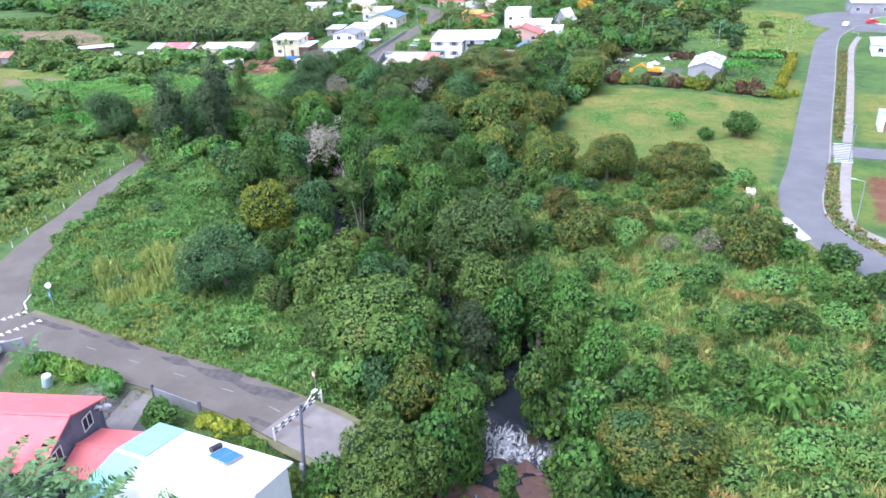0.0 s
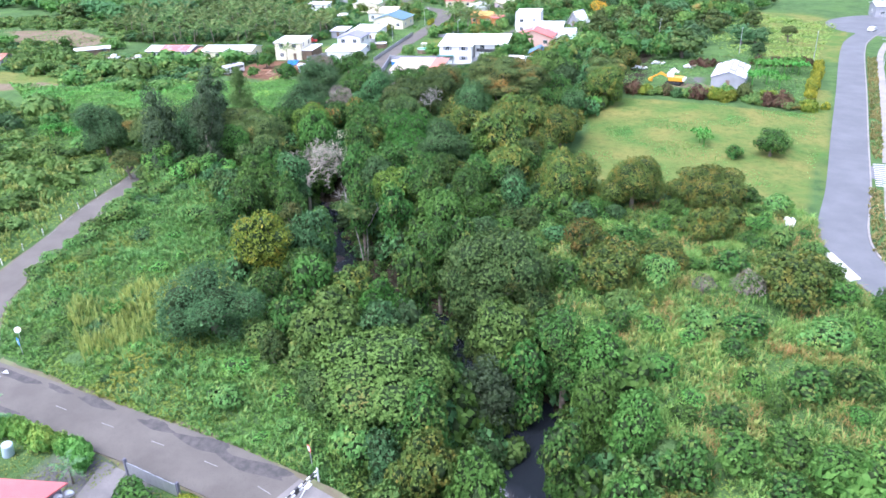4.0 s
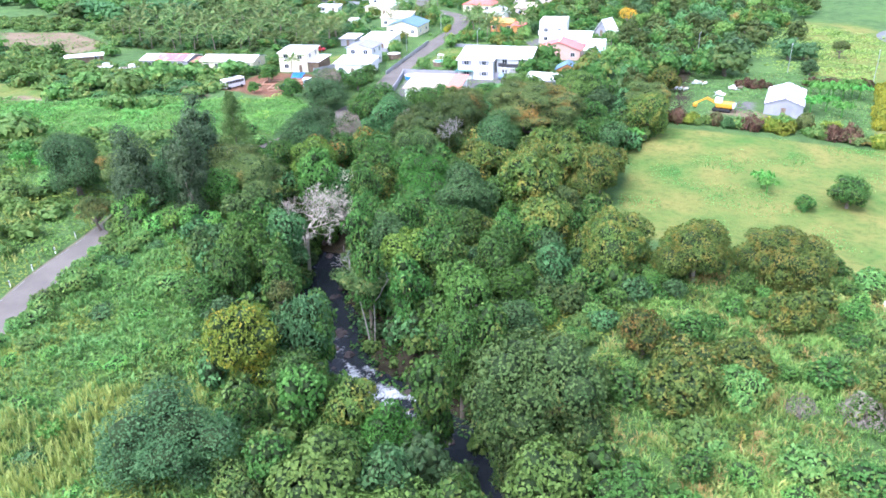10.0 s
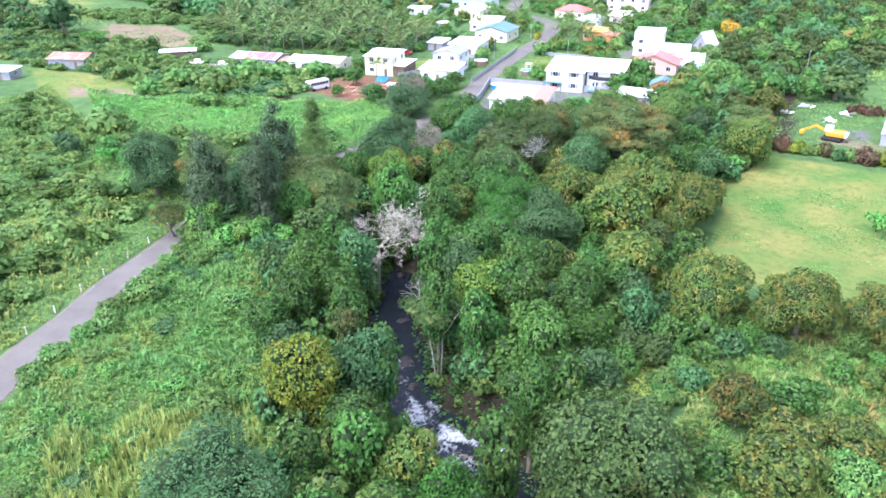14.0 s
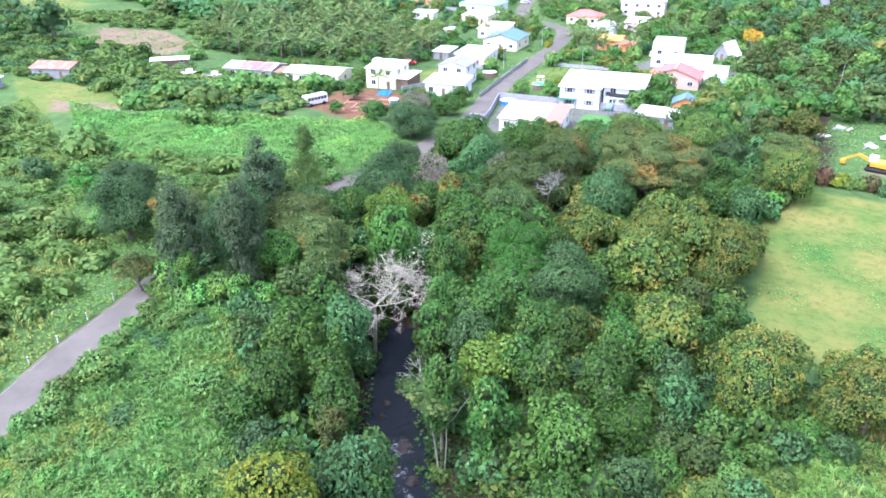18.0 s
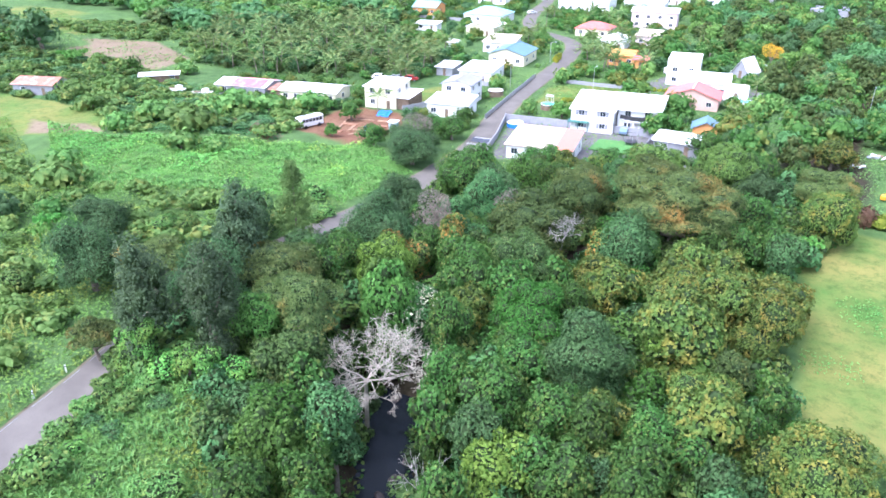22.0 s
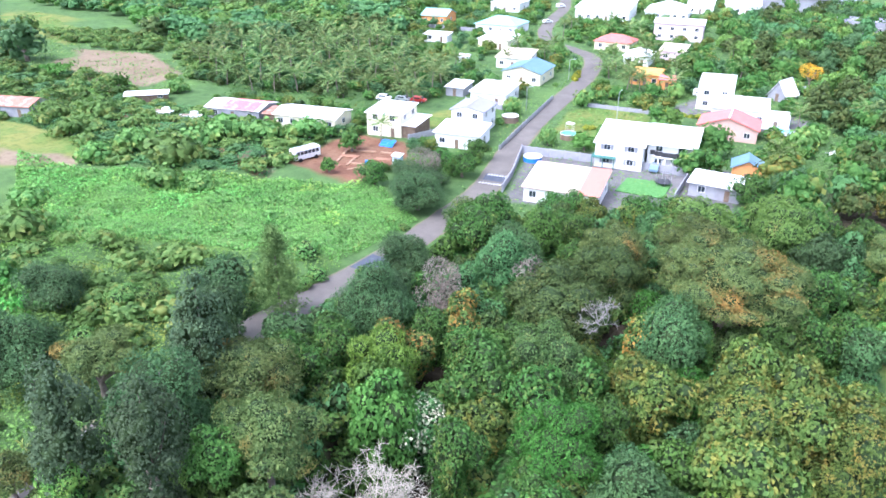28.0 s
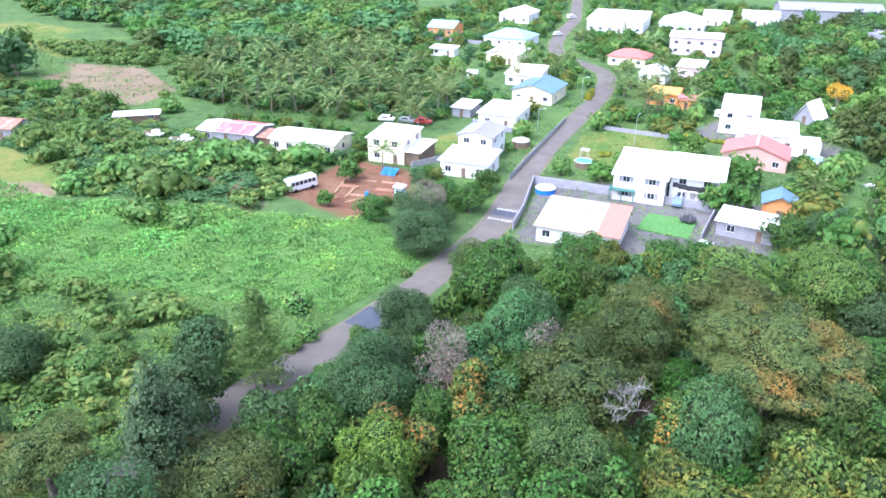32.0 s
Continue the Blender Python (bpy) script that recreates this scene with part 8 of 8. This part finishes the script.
for x, y in ((-78.2, 291.4), (-74.8, 292.4)):
    car(x, y, 12, "white van parked behind the chalet", WHITE_PAINT, "van", True)
for x, y, yaw, lab in ((-61.5, 238.2, 30, "pinkish white rubble and boards on a cleared plot"), (-59.2, 237.4, 80, "pile of pale boards and broken sheets"), (-57.4, 236.6, 10, "grey and white scrap among weeds")):
    scrap_pile(x, y, yaw, lab)

# roundabout where the estate road meets the main road
rb = new("roundabout_road", mesh_of("roundabout_road", *(lambda n: ([(26 + 26 * math.cos(2 * math.pi * k / n), 306 + 26 * math.sin(2 * math.pi * k / n), -1.93) for k in range(n)], [tuple(range(n))]))(40), [ASPHALT_NEW]))
tagged(rb, "wide grey asphalt of the roundabout", "road", kind="structure")
island = part("traffic_island", cyl(bmesh.new(), 32, 306, -2.1, -1.7, 11, seg=36), PALE_CONCRETE, None)
tagged(island, "round island with pale kerb and grass", "traffic island", kind="structure")
tagged(part("island_grass", cyl(bmesh.new(), 32, 306, -1.9, -1.64, 10.3, seg=36), surface("island_turf", (0.09, 0.2, 0.06), (0.15, 0.26, 0.08), 0.95, fine=6, relief=0.6), None), "grass on the traffic island", "grass", kind="structure")

# ---- stream rocks, driftwood and the leaning pale tree ----
rock_rng = np.random.default_rng(31)
rock_meshes = []
for k in range(5):
    bm = bmesh.new()
    bmesh.ops.create_icosphere(bm, subdivisions=2, radius=1.0)
    for v in bm.verts:
        v.co *= 1 + 0.45 * noise.noise(v.co * 1.1 + Vector((k * 9, 0, 0))) + 0.12 * noise.noise(v.co * 3.1)
        v.co.z *= 0.62
    me = bpy.data.meshes.new("boulder")
    bm.to_mesh(me)
    bm.free()
    me.materials.append(ROCK)
    rock_meshes.append(me)
for k in range(150):
    i = int(rock_rng.integers(0, len(WL)))
    c = WL[i] + rock_rng.normal(size=2) * 2.2
    lower = c[1] < FALL_Y
    if not lower and c[1] < 74:
        continue
    s = rock_rng.uniform(0.2, 0.75) * (1.25 if lower else 1.0)
    e = new("boulder", rock_meshes[k % 5])
    e.matrix_basis = pose(c[0], c[1], (-10.55 if lower else -8.2) - 0.05 + 0.1 * s, 0, 0, rock_rng.uniform(0, 360)) @ Matrix.Diagonal((s, s * rock_rng.uniform(0.7, 1.3), s, 1))
    tagged(e, "dark wet boulder in the stream", "boulder", "stream boulders")
DRIFT = surface("tan_driftwood", (0.30, 0.20, 0.10), (0.42, 0.30, 0.17), 0.9, scale=2, fine=12, relief=0.4)
shelf_rng = np.random.default_rng(32)
SHELF = surface("reddish_rock_shelf", (0.10, 0.06, 0.05), (0.19, 0.12, 0.10), 0.45, scale=0.7, fine=5, relief=0.7, dist=0.08)
shelf_meshes = []
for me in rock_meshes:
    me = me.copy()
    me.materials.clear()
    me.materials.append(SHELF)
    shelf_meshes.append(me)
for k in range(60):
    x, y = shelf_rng.uniform(-25.5, -14.5), shelf_rng.uniform(44, 53.6)
    s = shelf_rng.uniform(0.6, 1.5)
    e = new("rock_slab", shelf_meshes[k % 5])
    e.matrix_basis = pose(x, y, -10.55, 0, 0, shelf_rng.uniform(0, 360)) @ Matrix.Diagonal((s * 1.3, s, 0.55, 1))
    tagged(e, "low reddish rock slab below the waterfall", "rock", "rock shelf")
for k, (x, y, a) in enumerate(((-56.2, 86.2, 20), (-54.6, 85.6, -10), (-43.5, 80.8, 40), (-45.2, 82.0, 75), (-47.0, 82.6, 10))):
    rng = np.random.default_rng(40 + k)
    v, f = joined(branches((0, 0, 0), (1, 0.2, 0.05), 3.4, 0.12, 2, rng, 0.35, 0.0))
    v = [(a, b, 0.22 * c) for a, b, c in v]
    ob = new("driftwood", mesh_of("driftwood", v, f, [DRIFT], True))
    ob.matrix_basis = pose(x, y, ground_at(x, y) + 0.35, 0, 0, a + 90)
    tagged(ob, "stranded pale driftwood branch on the bank", "driftwood")
lean = thing("leaning_tree", "slender pale-stemmed tree leaning over the stream", "tree", pose(-58.0, 89.4, ground_at(-58.0, 89.4)))
rng = np.random.default_rng(77)
lv, lf = joined([tube([(0, 0, -0.4), (-1.2, 0.6, 4.5), (-3.2, 1.8, 9.0), (-4.2, 2.6, 11.0)], [0.11, 0.085, 0.06, 0.03]), tube([(0.3, 0, -0.4), (0.4, 0.4, 5.0), (-0.4, 1.6, 10.5)], [0.09, 0.065, 0.03])]
                + branches((-2.6, 1.4, 8.0), (-0.5, 0.3, 0.8), 3.0, 0.08, 2, rng) + branches((0.3, 0.5, 7.0), (0.6, 0.3, 0.7), 3.2, 0.08, 2, rng) + branches((0.0, 1.0, 8.5), (-0.4, 0.6, 0.7), 3.0, 0.08, 2, rng))
part("trunk", mesh_of("trunk", lv, lf, [GREY_BARK], True), None, lean)
lq, (lcv, lcf), _, LH, _ = crown_mesh("olive", 3.2, rng, 0.9)
part("crown", quads_mesh("crown", lq * [1.15, 1.0, 0.8] + [-2.0, 1.6, 6.6], [LEAF["feather"]], (lcv * [1.15, 1.0, 0.8] + [-2.0, 1.6, 6.6], lcf)), None, lean)
